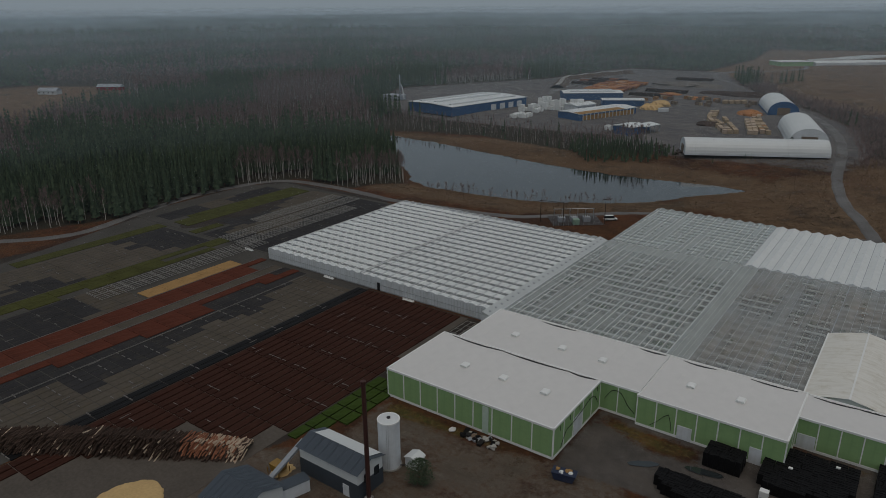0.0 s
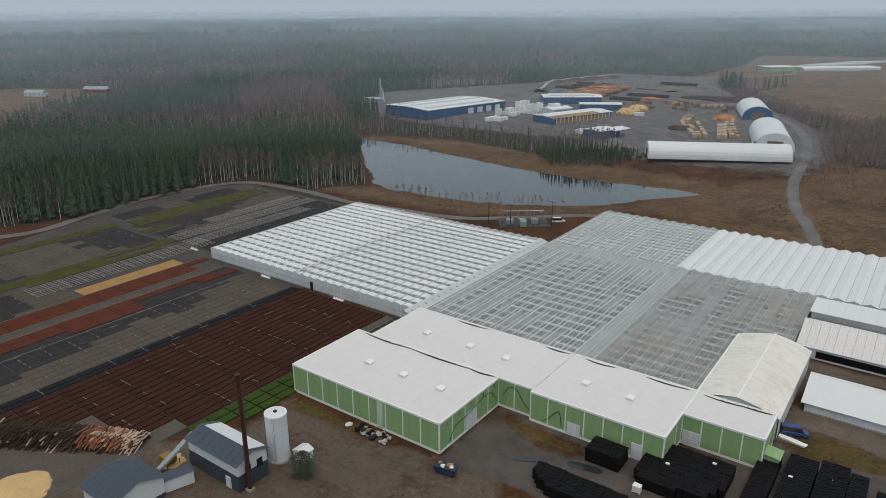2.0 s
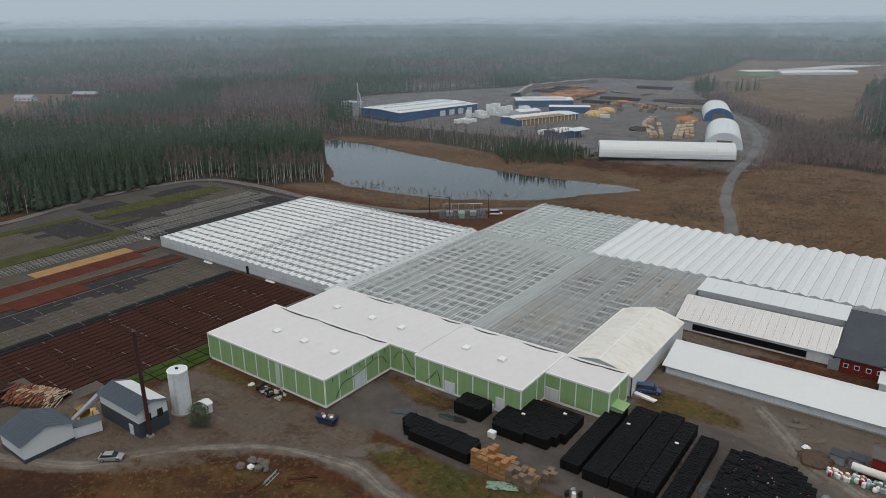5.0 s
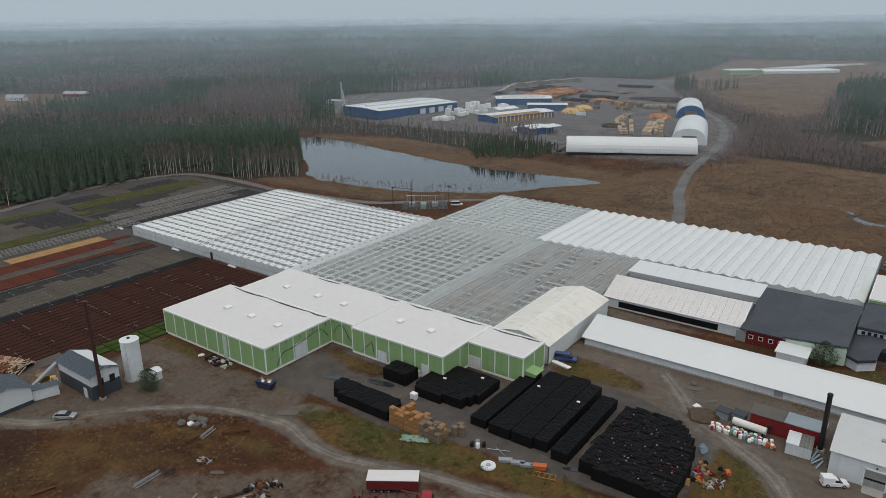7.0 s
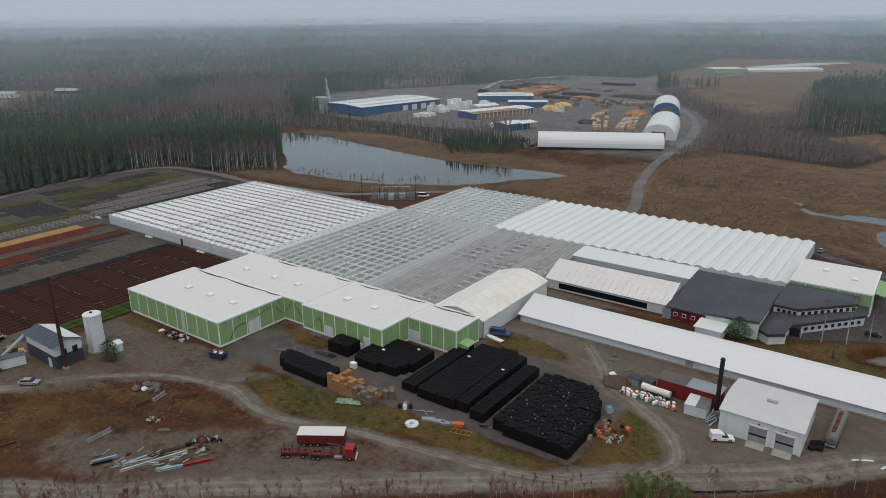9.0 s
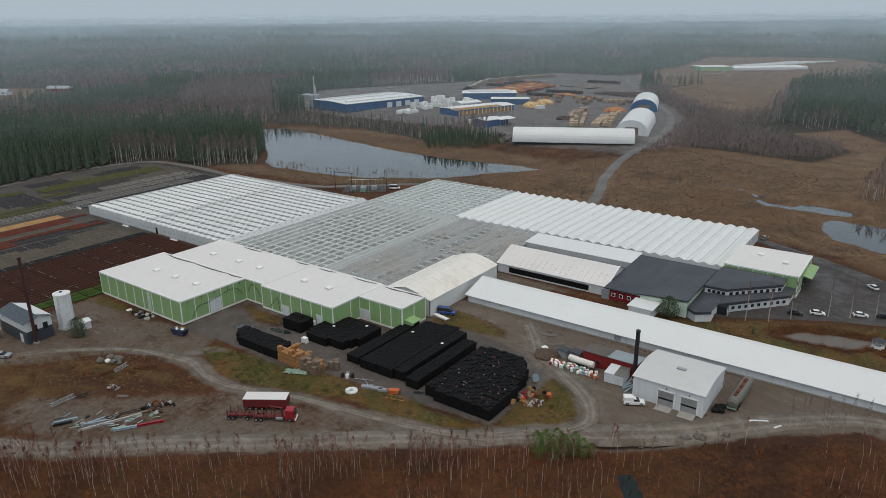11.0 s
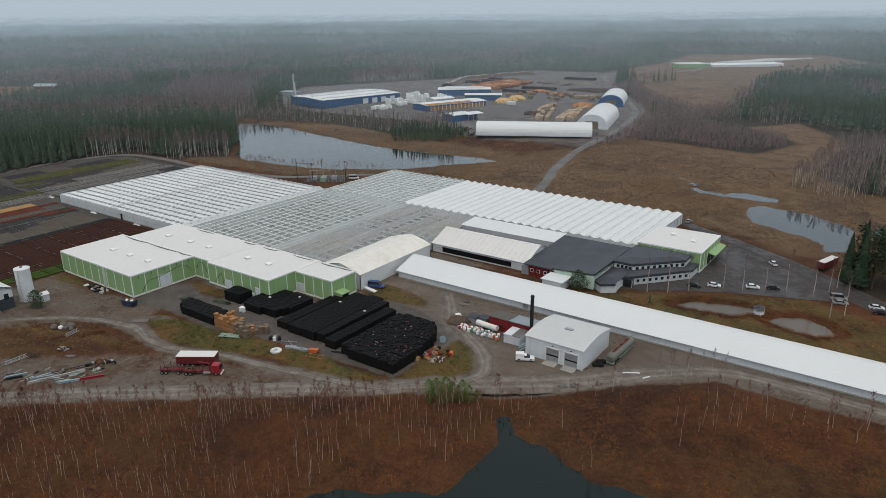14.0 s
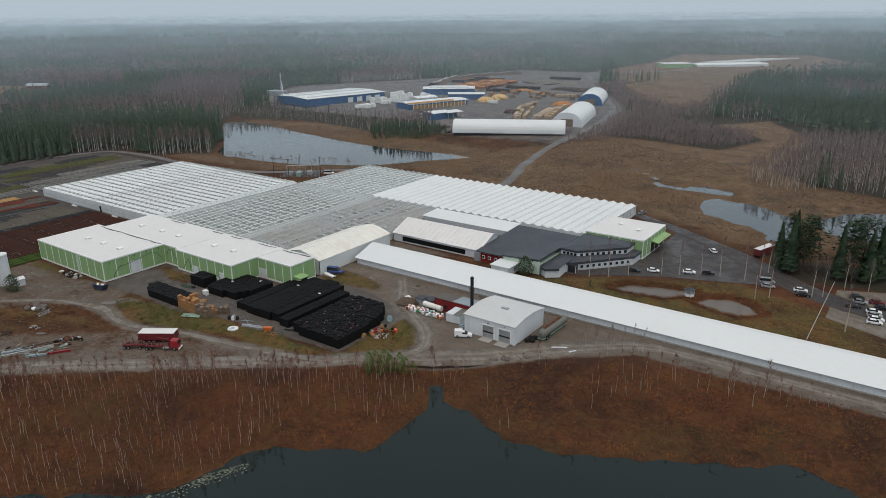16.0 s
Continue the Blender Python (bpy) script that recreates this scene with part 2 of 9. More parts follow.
def glass(name, clear, tint, blotch=0.07, stain=None):
    """Wet, slightly chalky greenhouse glass: mostly clear, part mirror, part dull film in uneven blotches."""
    n = Nodes(name)
    tr = n.add("ShaderNodeBsdfTransparent", Color=(0.9, 0.93, 0.92, 1))
    gl = n.add("ShaderNodeBsdfGlossy", Color=(0.9, 0.95, 0.97, 1), Roughness=0.12)
    df = n.add("ShaderNodeBsdfDiffuse", Color=n.mix(n.span(n.noise(0.05, 5, 0.65), 0.42, 0.62), tint, stain or [c * 0.9 for c in tint]))
    fr = n.add("ShaderNodeFresnel", IOR=1.045)
    s1 = n.add("ShaderNodeMixShader", i0=fr.outputs[0], i1=tr.outputs[0], i2=gl.outputs[0])
    patches = n.math("ADD", n.math("MULTIPLY", n.noise(0.045, 6, 0.7), 0.6), n.math("MULTIPLY", n.noise(0.9, 3, 0.6, n.stretch(0.3, 0.04, 1)), 0.4))
    film = n.span(patches, 0.36, 0.64, 1 - clear - blotch, 1 - clear + blotch)
    s2 = n.add("ShaderNodeMixShader", i0=film, i1=s1.outputs[0], i2=df.outputs[0])
    n.t.links.new(s2.outputs[0], n.out.inputs[0])
    n.t.nodes.remove(n.bsdf)
    return n.m


M["glass"] = glass("greenhouse_glass", 0.66, (0.56, 0.60, 0.59), 0.12)
M["hazy_glass"] = glass("hazy_greenhouse_glass", 0.56, (0.46, 0.48, 0.48), 0.16, (0.42, 0.40, 0.37))
M["screen_glass"] = glass("clean_glass_over_screens", 0.76, (0.78, 0.79, 0.79), 0.05)
M["corridor_glass"] = glass("filmed_corridor_glass", 0.46, (0.52, 0.56, 0.55), 0.10)
M["bench_grey"] = plain("trays_of_seedlings_on_benches", (0.13, 0.14, 0.125), 0.9, vary=0.35, fine=1.5, coarse=0.2)
M["screen_cloth"] = plain("white_screen_cloth", (0.90, 0.90, 0.90), 0.7, vary=0.04, coarse=0.1)


def water(name, deep, scale, spec=0.4, rough=0.03):
    n = Nodes(name)
    w = n.noise(scale, 4, 0.6)
    n.bump(w, 0.012, 0.02)
    return n.done(n.mix(n.noise(0.03, 3), deep, [c * 1.5 for c in deep]), n.span(n.noise(0.02, 4), 0.35, 0.7, rough, rough + 0.06), 0.0, spec)


M["lake"] = water("lake_water", (0.020, 0.025, 0.026), 1.2, 0.6)
M["pond"] = water("dark_pond_water", (0.007, 0.011, 0.009), 1.6, 0.2)
M["puddle"] = water("shallow_muddy_water", (0.080, 0.060, 0.043), 2.0, 0.32, 0.05)


def gravel(name, a, b, c, wet):
    n = Nodes(name)
    broad, mid, fine = n.noise(0.06, 7, 0.7), n.noise(0.3, 7, 0.75), n.noise(3.0, 5, 0.75)
    col = n.mix(n.span(broad, 0.38, 0.62), a, b)
    col = n.mix(n.span(mid, 0.47, 0.62, 0, 0.85), col, c)
    col = n.mix(n.span(fine, 0.42, 0.7, 0, 0.5), col, [q * 0.45 for q in a])
    n.bump(fine, 0.4, 0.03)
    return n.done(col, n.span(n.math("ADD", broad, mid), 0.85, 1.15, 0.9, 0.9 - wet), 0.0, 0.3)


M["road"] = gravel("gravel_road", (0.106, 0.086, 0.067), (0.150, 0.127, 0.103), (0.198, 0.174, 0.146), 0.35)
M["rut"] = gravel("worn_wheel_ruts", (0.138, 0.116, 0.095), (0.186, 0.162, 0.136), (0.228, 0.204, 0.174), 0.45)
M["far_road"] = gravel("grey_gravel_road", (0.125, 0.120, 0.117), (0.155, 0.150, 0.146), (0.105, 0.096, 0.088), 0.3)
M["asphalt"] = gravel("wet_asphalt", (0.044, 0.040, 0.040), (0.060, 0.053, 0.051), (0.048, 0.036, 0.030), 0.50)
M["soil"] = gravel("dug_soil", (0.075, 0.050, 0.035), (0.11, 0.075, 0.05), (0.05, 0.035, 0.025), 0.2)


def ground_material():
    """Bog and heath, with yards, lawns, sedge, nursery ground and forest floor laid in by two masks."""
    n = Nodes("ground_cover")
    m1 = n.t.nodes.new("ShaderNodeVertexColor")
    m1.layer_name = "cover_a"
    m2 = n.t.nodes.new("ShaderNodeVertexColor")
    m2.layer_name = "cover_b"
    s1, s2 = n.add("ShaderNodeSeparateColor", Color=m1.outputs[0]), n.add("ShaderNodeSeparateColor", Color=m2.outputs[0])
    broad, mid, fine, dot = n.noise(0.018, 6, 0.65), n.noise(0.11, 8, 0.72), n.noise(0.8, 7, 0.78), n.noise(4.0, 4, 0.7)
    patch = n.noise(0.045, 8, 0.75)
    grit, tufts = n.noise(2.2, 5, 0.8), n.noise(1.1, 6, 0.8)
    ragged = n.math("ADD", n.math("MULTIPLY", n.math("SUBTRACT", mid, 0.5), 0.9), n.math("MULTIPLY", n.math("SUBTRACT", fine, 0.5), 0.7))

    def mask(v, wide=0.12):
        return n.span(n.math("ADD", v, ragged), 0.5 - wide, 0.5 + wide)

    bog = n.mix(n.span(mid, 0.36, 0.66), (0.040, 0.015, 0.009), (0.128, 0.048, 0.019))
    bog = n.mix(n.span(n.noise(0.28, 6, 0.75), 0.52, 0.62, 0, 0.75), bog, (0.115, 0.050, 0.018))
    bog = n.mix(n.span(broad, 0.42, 0.66, 0, 0.85), bog, (0.060, 0.038, 0.018))
    bog = n.mix(n.span(fine, 0.5, 0.68, 0, 0.75), bog, (0.020, 0.011, 0.008))
    bog = n.mix(n.span(dot, 0.55, 0.75, 0, 0.5), bog, (0.13, 0.062, 0.028))
    bog = n.mix(n.span(n.noise(0.05, 5, 0.7), 0.6, 0.74, 0, 0.7), bog, (0.046, 0.044, 0.016))
    bog = n.mix(n.span(n.noise(0.035, 6, 0.7), 0.52, 0.60, 0, 0.8), bog, (0.034, 0.015, 0.011))
    sedge = n.mix(n.span(mid, 0.35, 0.65), (0.170, 0.112, 0.066), (0.092, 0.058, 0.036))
    sedge = n.mix(n.span(broad, 0.44, 0.62, 0, 0.7), sedge, (0.112, 0.062, 0.034))
    sedge = n.mix(n.span(patch, 0.52, 0.62, 0, 0.75), sedge, (0.050, 0.038, 0.028))
    sedge = n.mix(n.span(dot, 0.55, 0.75, 0, 0.5), sedge, (0.19, 0.14, 0.085))
    sedge = n.mix(n.span(fine, 0.5, 0.72, 0, 0.6), sedge, (0.045, 0.028, 0.018))
    gravel_way = n.mix(n.span(mid, 0.38, 0.62), (0.094, 0.077, 0.061), (0.161, 0.139, 0.115))
    gravel_way = n.mix(n.span(fine, 0.45, 0.7, 0, 0.6), gravel_way, (0.076, 0.061, 0.049))
    lawn = n.mix(n.span(mid, 0.38, 0.60), (0.050, 0.062, 0.014), (0.112, 0.072, 0.024))
    lawn = n.mix(n.span(patch, 0.48, 0.57, 0, 0.85), lawn, (0.140, 0.066, 0.020))
    lawn = n.mix(n.span(n.noise(0.25, 6, 0.75), 0.54, 0.62, 0, 0.7), lawn, (0.034, 0.022, 0.013))
    lawn = n.mix(n.span(n.noise(0.07, 6, 0.7), 0.53, 0.60, 0, 0.55), lawn, (0.056, 0.072, 0.018))
    lawn = n.mix(n.span(dot, 0.55, 0.75, 0, 0.5), lawn, (0.14, 0.11, 0.045))
    lawn = n.mix(n.span(fine, 0.48, 0.68, 0, 0.65), lawn, (0.042, 0.026, 0.015))
    yard = n.mix(n.span(broad, 0.4, 0.62), (0.113, 0.090, 0.069), (0.148, 0.122, 0.097))
    yard = n.mix(n.span(mid, 0.48, 0.62, 0, 0.6), yard, (0.087, 0.068, 0.052))
    yard = n.mix(n.span(n.noise(0.35, 6, 0.75), 0.54, 0.64, 0, 0.45), yard, (0.125, 0.092, 0.064))
    yard = n.mix(n.span(fine, 0.55, 0.8, 0, 0.4), yard, (0.160, 0.141, 0.120))
    yard = n.mix(n.span(patch, 0.52, 0.62, 0, 0.7), yard, (0.090, 0.060, 0.040))
    turned = n.t.nodes.new("ShaderNodeMapping")
    n.t.links.new(n.co, turned.inputs[0])
    turned.inputs["Rotation"].default_value = (0, 0, -0.75)
    turned.inputs["Scale"].default_value = (0.05, 0.5, 1)
    marks = n.noise(1.0, 5, 0.7, turned.outputs[0])
    yard = n.mix(n.span(marks, 0.55, 0.66, 0, 0.35), yard, (0.173, 0.150, 0.125))
    yard = n.mix(n.span(marks, 0.45, 0.35, 0, 0.35), yard, (0.064, 0.050, 0.038))
    yard = n.mix(n.span(dot, 0.6, 0.78, 0, 0.35), yard, (0.058, 0.046, 0.037))
    lawn = n.mix(n.span(tufts, 0.52, 0.60, 0, 0.7), lawn, (0.165, 0.125, 0.052))
    lawn = n.mix(n.span(grit, 0.54, 0.62, 0, 0.7), lawn, (0.026, 0.020, 0.011))
    yard = n.mix(n.span(grit, 0.55, 0.64, 0, 0.55), yard, (0.061, 0.047, 0.037))
    yard = n.mix(n.span(tufts, 0.57, 0.66, 0, 0.45), yard, (0.192, 0.166, 0.138))
    bog = n.mix(n.span(tufts, 0.53, 0.62, 0, 0.6), bog, (0.150, 0.072, 0.028))
    bog = n.mix(n.span(grit, 0.54, 0.62, 0, 0.6), bog, (0.020, 0.012, 0.008))
    sedge = n.mix(n.span(tufts, 0.53, 0.62, 0, 0.5), sedge, (0.21, 0.150, 0.090))
    cloth = n.mix(n.span(mid, 0.4, 0.65), (0.034, 0.028, 0.024), (0.054, 0.045, 0.038))
    floor = n.mix(n.span(fine, 0.35, 0.7), (0.020, 0.022, 0.014), (0.050, 0.036, 0.024))
    mill = n.mix(n.span(mid, 0.38, 0.66), (0.085, 0.082, 0.085), (0.16, 0.145, 0.135))
    mill = n.mix(n.span(fine, 0.6, 0.8, 0, 0.6), mill, (0.26, 0.19, 0.13))
    wet = n.mix(n.span(mid, 0.4, 0.65), (0.075, 0.066, 0.060), (0.114, 0.100, 0.088))
    col = bog
    for v, c in ((s2.outputs[0], sedge), (s1.outputs[2], floor), (s1.outputs[1], lawn), (s2.outputs[2], mill), (m1.outputs[1], cloth), (s1.outputs[0], yard), (s2.outputs[1], wet), (m2.outputs[1], gravel_way)):
        col = n.mix(mask(v), col, c)
    n.bump(n.math("ADD", fine, n.math("MULTIPLY", grit, 0.5)), 0.9, 0.4)
    gloss = n.math("MULTIPLY", mask(n.math("MAXIMUM", s1.outputs[0], s2.outputs[1])), n.span(patch, 0.46, 0.58, 0.05, 0.72))
    return n.done(col, n.math("SUBTRACT", 0.95, gloss), 0.0, 0.18)


M["ground"] = ground_material()


def haze_film(name, strength, top):
    """Haze put into colour: a blue-white film, denser above the ground, thinning towards its top."""
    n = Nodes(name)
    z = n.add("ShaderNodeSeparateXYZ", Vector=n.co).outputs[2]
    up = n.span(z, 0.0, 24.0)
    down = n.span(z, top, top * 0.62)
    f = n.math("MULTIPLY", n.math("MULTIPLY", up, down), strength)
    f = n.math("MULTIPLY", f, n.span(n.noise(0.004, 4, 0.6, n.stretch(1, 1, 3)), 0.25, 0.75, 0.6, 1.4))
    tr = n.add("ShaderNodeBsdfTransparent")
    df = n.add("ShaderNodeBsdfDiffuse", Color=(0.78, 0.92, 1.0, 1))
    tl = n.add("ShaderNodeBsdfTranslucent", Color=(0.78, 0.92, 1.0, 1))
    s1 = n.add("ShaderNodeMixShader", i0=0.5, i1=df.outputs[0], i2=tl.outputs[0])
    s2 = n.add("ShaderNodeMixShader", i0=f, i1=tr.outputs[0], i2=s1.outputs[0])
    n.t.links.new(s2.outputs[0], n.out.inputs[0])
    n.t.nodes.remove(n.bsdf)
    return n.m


# ---- mesh helpers ----
class Geo:
    """Gathers corners and faces of one part."""

    def __init__(self):
        self.v, self.f, self.k = [], [], []
        self.slot = 0

    def face(self, pts):
        i = len(self.v)
        self.v += [tuple(p) for p in pts]
        self.f.append(tuple(range(i, i + len(pts))))
        self.k.append(self.slot)
        return self

    def solid(self, pts, faces):
        i = len(self.v)
        self.v += [tuple(p) for p in pts]
        self.f += [tuple(i + j for j in f) for f in faces]
        self.k += [self.slot] * len(faces)
        return self

    def box(self, x0, y0, z0, x1, y1, z1, turn=0.0):
        pts = [(x, y, z) for z in (z0, z1) for x, y in ((x0, y0), (x1, y0), (x1, y1), (x0, y1))]
        if turn:
            cx, cy, c, s = (x0 + x1) / 2, (y0 + y1) / 2, math.cos(turn), math.sin(turn)
            pts = [(cx + (x - cx) * c - (y - cy) * s, cy + (x - cx) * s + (y - cy) * c, z) for x, y, z in pts]
        return self.solid(pts, [(3, 2, 1, 0), (4, 5, 6, 7), (0, 1, 5, 4), (1, 2, 6, 5), (2, 3, 7, 6), (3, 0, 4, 7)])

    def prism(self, poly, a, b, axis="z"):
        """A polygon drawn out from a to b along an axis; its two coordinates are the other axes in order."""
        put = {"z": lambda p, h: (p[0], p[1], h), "x": lambda p, h: (h, p[0], p[1]), "y": lambda p, h: (p[0], h, p[1])}[axis]
        n = len(poly)
        pts = [put(p, a) for p in poly] + [put(p, b) for p in poly]
        return self.solid(pts, [tuple(range(n))[::-1], tuple(range(n, 2 * n))] + [(i, (i + 1) % n, n + (i + 1) % n, n + i) for i in range(n)])

    def tube(self, a, b, r0, r1=None, n=8, caps=True):
        a, b = Vector(a), Vector(b)
        r1 = r0 if r1 is None else r1
        d = (b - a).normalized()
        u = d.orthogonal().normalized()
        w = d.cross(u)
        ring = [(math.cos(2 * math.pi * i / n), math.sin(2 * math.pi * i / n)) for i in range(n)]
        pts = [a + (u * c + w * s) * r0 for c, s in ring] + [b + (u * c + w * s) * r1 for c, s in ring]
        fs = [(i, (i + 1) % n, n + (i + 1) % n, n + i) for i in range(n)]
        if caps:
            fs += [tuple(range(n))[::-1], tuple(range(n, 2 * n))]
        return self.solid(pts, fs)

    def lump(self, c, r, seed=0, n=8, m=5, rough=0.25, flat=1.0):
        """An uneven boulder or heap."""
        rnd = random.Random(seed)
        pts = [(c[0], c[1], c[2] + r * flat)]
        for j in range(1, m):
            th = math.pi * j / m
            for i in range(n):
                k = r * (1 + rough * (rnd.random() - 0.5) * 2)
                a = 2 * math.pi * (i + rnd.random() * 0.3) / n
                pts.append((c[0] + k * math.sin(th) * math.cos(a), c[1] + k * math.sin(th) * math.sin(a), c[2] + k * flat * math.cos(th)))
        pts.append((c[0], c[1], c[2] - r * flat))
        fs = [(0, 1 + i, 1 + (i + 1) % n) for i in range(n)]
        for j in range(m - 2):
            fs += [(1 + j * n + i, 1 + (j + 1) * n + i, 1 + (j + 1) * n + (i + 1) % n, 1 + j * n + (i + 1) % n) for i in range(n)]
        e, o = len(pts) - 1, 1 + (m - 2) * n
        fs += [(e, o + (i + 1) % n, o + i) for i in range(n)]
        return self.solid(pts, fs)

    def mesh(self, name, mats):
        me = bpy.data.meshes.new(name)
        me.from_pydata(self.v, [], self.f)
        for m in (mats if isinstance(mats, (list, tuple)) else [mats]):
            me.materials.append(M[m] if isinstance(m, str) else m)
        me.polygons.foreach_set("material_index", self.k)
        me.update()
        return me


def thing(name, label, category, at=(0, 0, 0), turn=0.0, group="", kind=""):
    """An empty at the thing's base, to hold its parts."""
    ob = new(name)
    ob.empty_display_size = 0.5
    ob.matrix_basis = pose(at[0], at[1], at[2], 0, 0, turn)
    return tagged(ob, label, category, group, kind)


def part(name, geo, mats, parent, label=""):
    """One mesh under a thing or under a part, in the parent's own coordinates."""
    ob = new(name, geo.mesh(name, mats) if isinstance(geo, Geo) else geo)
    ob.parent = parent
    return tagged(ob, label)


def whole(name, geo, mats, label, category="", group="", kind="", at=(0, 0, 0), turn=0.0):
    """A thing that is one mesh."""
    ob = new(name, geo.mesh(name, mats) if isinstance(geo, Geo) else geo)
    ob.matrix_basis = pose(at[0], at[1], at[2], 0, 0, turn)
    return tagged(ob, label, category, group, kind)


def bevel(ob, w, n=1):
    mod = ob.modifiers.new("soft_edges", "BEVEL")
    mod.width, mod.segments, mod.limit_method = w, n, "ANGLE"
    return ob


def inside(poly, x, y):
    """Which of the points lie in the polygon."""
    x, y = np.asarray(x, float), np.asarray(y, float)
    hit = np.zeros(x.shape, bool)
    for (ax, ay), (bx, by) in zip(poly, poly[1:] + poly[:1]):
        if ay != by:
            hit ^= ((ay > y) != (by > y)) & (x < (bx - ax) * (y - ay) / (by - ay) + ax)
    return hit


def edge_distance(poly, x, y, closed=True):
    """The distance of the points from a line of corners."""
    x, y = np.asarray(x, float), np.asarray(y, float)
    best = np.full(x.shape, 1e9)
    for (ax, ay), (bx, by) in zip(poly, poly[1:] + poly[:1] if closed else poly[1:]):
        dx, dy = bx - ax, by - ay
        k = np.clip(((x - ax) * dx + (y - ay) * dy) / (dx * dx + dy * dy + 1e-9), 0, 1)
        best = np.minimum(best, np.hypot(x - ax - k * dx, y - ay - k * dy))
    return best


def depth_in(poly, x, y):
    """Signed distance: positive inside."""
    return edge_distance(poly, x, y) * np.where(inside(poly, x, y), 1, -1)


def smooth(v, a, b):
    k = np.clip((np.asarray(v, float) - a) / (b - a), 0, 1)
    return k * k * (3 - 2 * k)


def waves(x, y, scale, seed):
    """Soft hills out of a few crossed waves, about -1 to 1."""
    rnd = np.random.RandomState(seed)
    out = np.zeros(np.shape(x))
    for i in range(6):
        a, p, k = rnd.rand() * 6.28, rnd.rand() * 6.28, (0.6 + 1.2 * rnd.rand()) / scale
        out = out + np.sin((x * np.cos(a) + y * np.sin(a)) * k * 6.28 + p)
    return out / 3.2


# ---- the lie of the land ----
NEAR_POND = [(20, 10), (36, 33), (52, 45), (60, 51), (61.5, 59), (63.3, 69), (66, 72), (71, 74.4), (77, 79), (82.8, 81.5), (83.0, 91.9), (82.6, 99.6), (79.8, 104.3), (76.8, 109.2), (79.4, 110.4), (82.4, 106.4),
             (84.4, 104.9), (87.7, 104.3), (90, 105.2), (93, 103.6), (97, 102), (104, 100.6), (110.5, 101.2), (120, 105.4), (128.7, 110.2), (137.5, 115.4), (146, 119), (150, 123.6), (156, 123), (166, 119), (190, 100), (200, 40), (110, -20)]
LAKE = [(-207, 267), (-196, 263.5), (-176.5, 263), (-150, 266), (-128, 272), (-108, 285), (-92, 300), (-78, 322), (-63, 342), (-80, 344), (-101, 341), (-125, 338), (-147, 339), (-170, 341), (-195, 347), (-235, 354),
        (-262, 362), (-277, 361), (-303, 366), (-312, 353), (-280, 325), (-248, 302), (-222, 284)]
BOG_POND = [(83.4, 298), (81.8, 311), (84, 316.6), (95, 315.4), (106, 313), (115.4, 305), (122, 300), (124, 289.5), (124.7, 269), (117.5, 264), (115, 274), (108.6, 279), (98.6, 283), (89, 287.3)]
BOG_POOL = [(51, 330), (52.4, 336), (61, 328.6), (68.6, 328), (69, 333.5), (75.5, 335.6), (89, 332), (90.4, 325.2), (81.3, 322.6), (74, 323.4), (65, 323.4), (57.5, 323.7)]
CREEK = [(19, 370), (27, 365), (38, 353), (46, 345), (51.4, 339), (49.2, 337), (45, 342.3), (36.5, 350.3), (26, 362), (18.4, 367.5)]
EAST_POND = [(128, 300), (136, 285), (150, 282), (175, 290), (190, 320), (160, 335), (138, 322)]
PUDDLE_A = [(89.7, 185), (94.5, 191), (103.8, 194.4), (110.6, 195.3), (110.8, 192), (104.4, 186.5), (97, 185.2)]
PUDDLE_B = [(114, 188.2), (116.6, 193.4), (121.8, 195.8), (127.6, 193.6), (130.4, 188.9), (126.6, 185.2), (120.5, 185.6)]


def ragged(poly, step, amp, seed):
    """A shoreline with coves and points between its corners."""
    rnd = random.Random(seed)
    out = []
    for (ax, ay), (bx, by) in zip(poly, poly[1:] + poly[:1]):
        l = math.hypot(bx - ax, by - ay)
        n = max(1, int(l / step))
        for k in range(n):
            t = k / n
            o = rnd.uniform(-amp, amp) if k else rnd.uniform(-amp, amp) * 0.4
            out.append((ax + (bx - ax) * t - (by - ay) / l * o, ay + (by - ay) * t + (bx - ax) / l * o))
    return out


NEAR_POND = ragged(NEAR_POND, 2.0, 0.8, 1)
LAKE = ragged(LAKE, 5.0, 1.3, 2)
BOG_POND = ragged(BOG_POND, 3.0, 1.0, 3)
BOG_POOL = ragged(BOG_POOL, 3.0, 0.8, 4)
PUDDLE_A = ragged(PUDDLE_A, 1.6, 0.5, 5)
PUDDLE_B = ragged(PUDDLE_B, 1.6, 0.5, 6)
WATERS = [NEAR_POND, LAKE, BOG_POND, BOG_POOL, CREEK, EAST_POND, PUDDLE_A, PUDDLE_B]
MILL = [(-395, 448), (-455, 565), (-370, 740), (-350, 905), (-225, 925), (-150, 724), (-72, 600), (-38, 531), (-22, 450), (-28, 392), (-120, 386), (-165, 425), (-300, 425)]
FARM = [(-545, 225), (-577, 280), (-612, 368), (-693, 414), (-760, 420), (-870, 330), (-690, 235)]
FAR_NURSERY = [(-245, 890), (-150, 800), (-115, 870), (-65, 905), (-22, 915), (10, 1000), (70, 1250), (-50, 1460), (-270, 1400), (-240, 1150)]
HEATH = [(-60, 280), (66, 272), (110, 252), (150, 262), (200, 330), (120, 350), (96, 380), (102, 483), (60, 560), (30, 520), (74, 470), (60, 420), (20, 430), (-22, 432), (-28, 388), (-24, 345)]
MEADOW = [(-144, 784), (-115, 877), (-65, 915), (-22, 922), (-13, 739), (-7, 629), (-25.5, 595), (-65, 641), (-107, 700)]
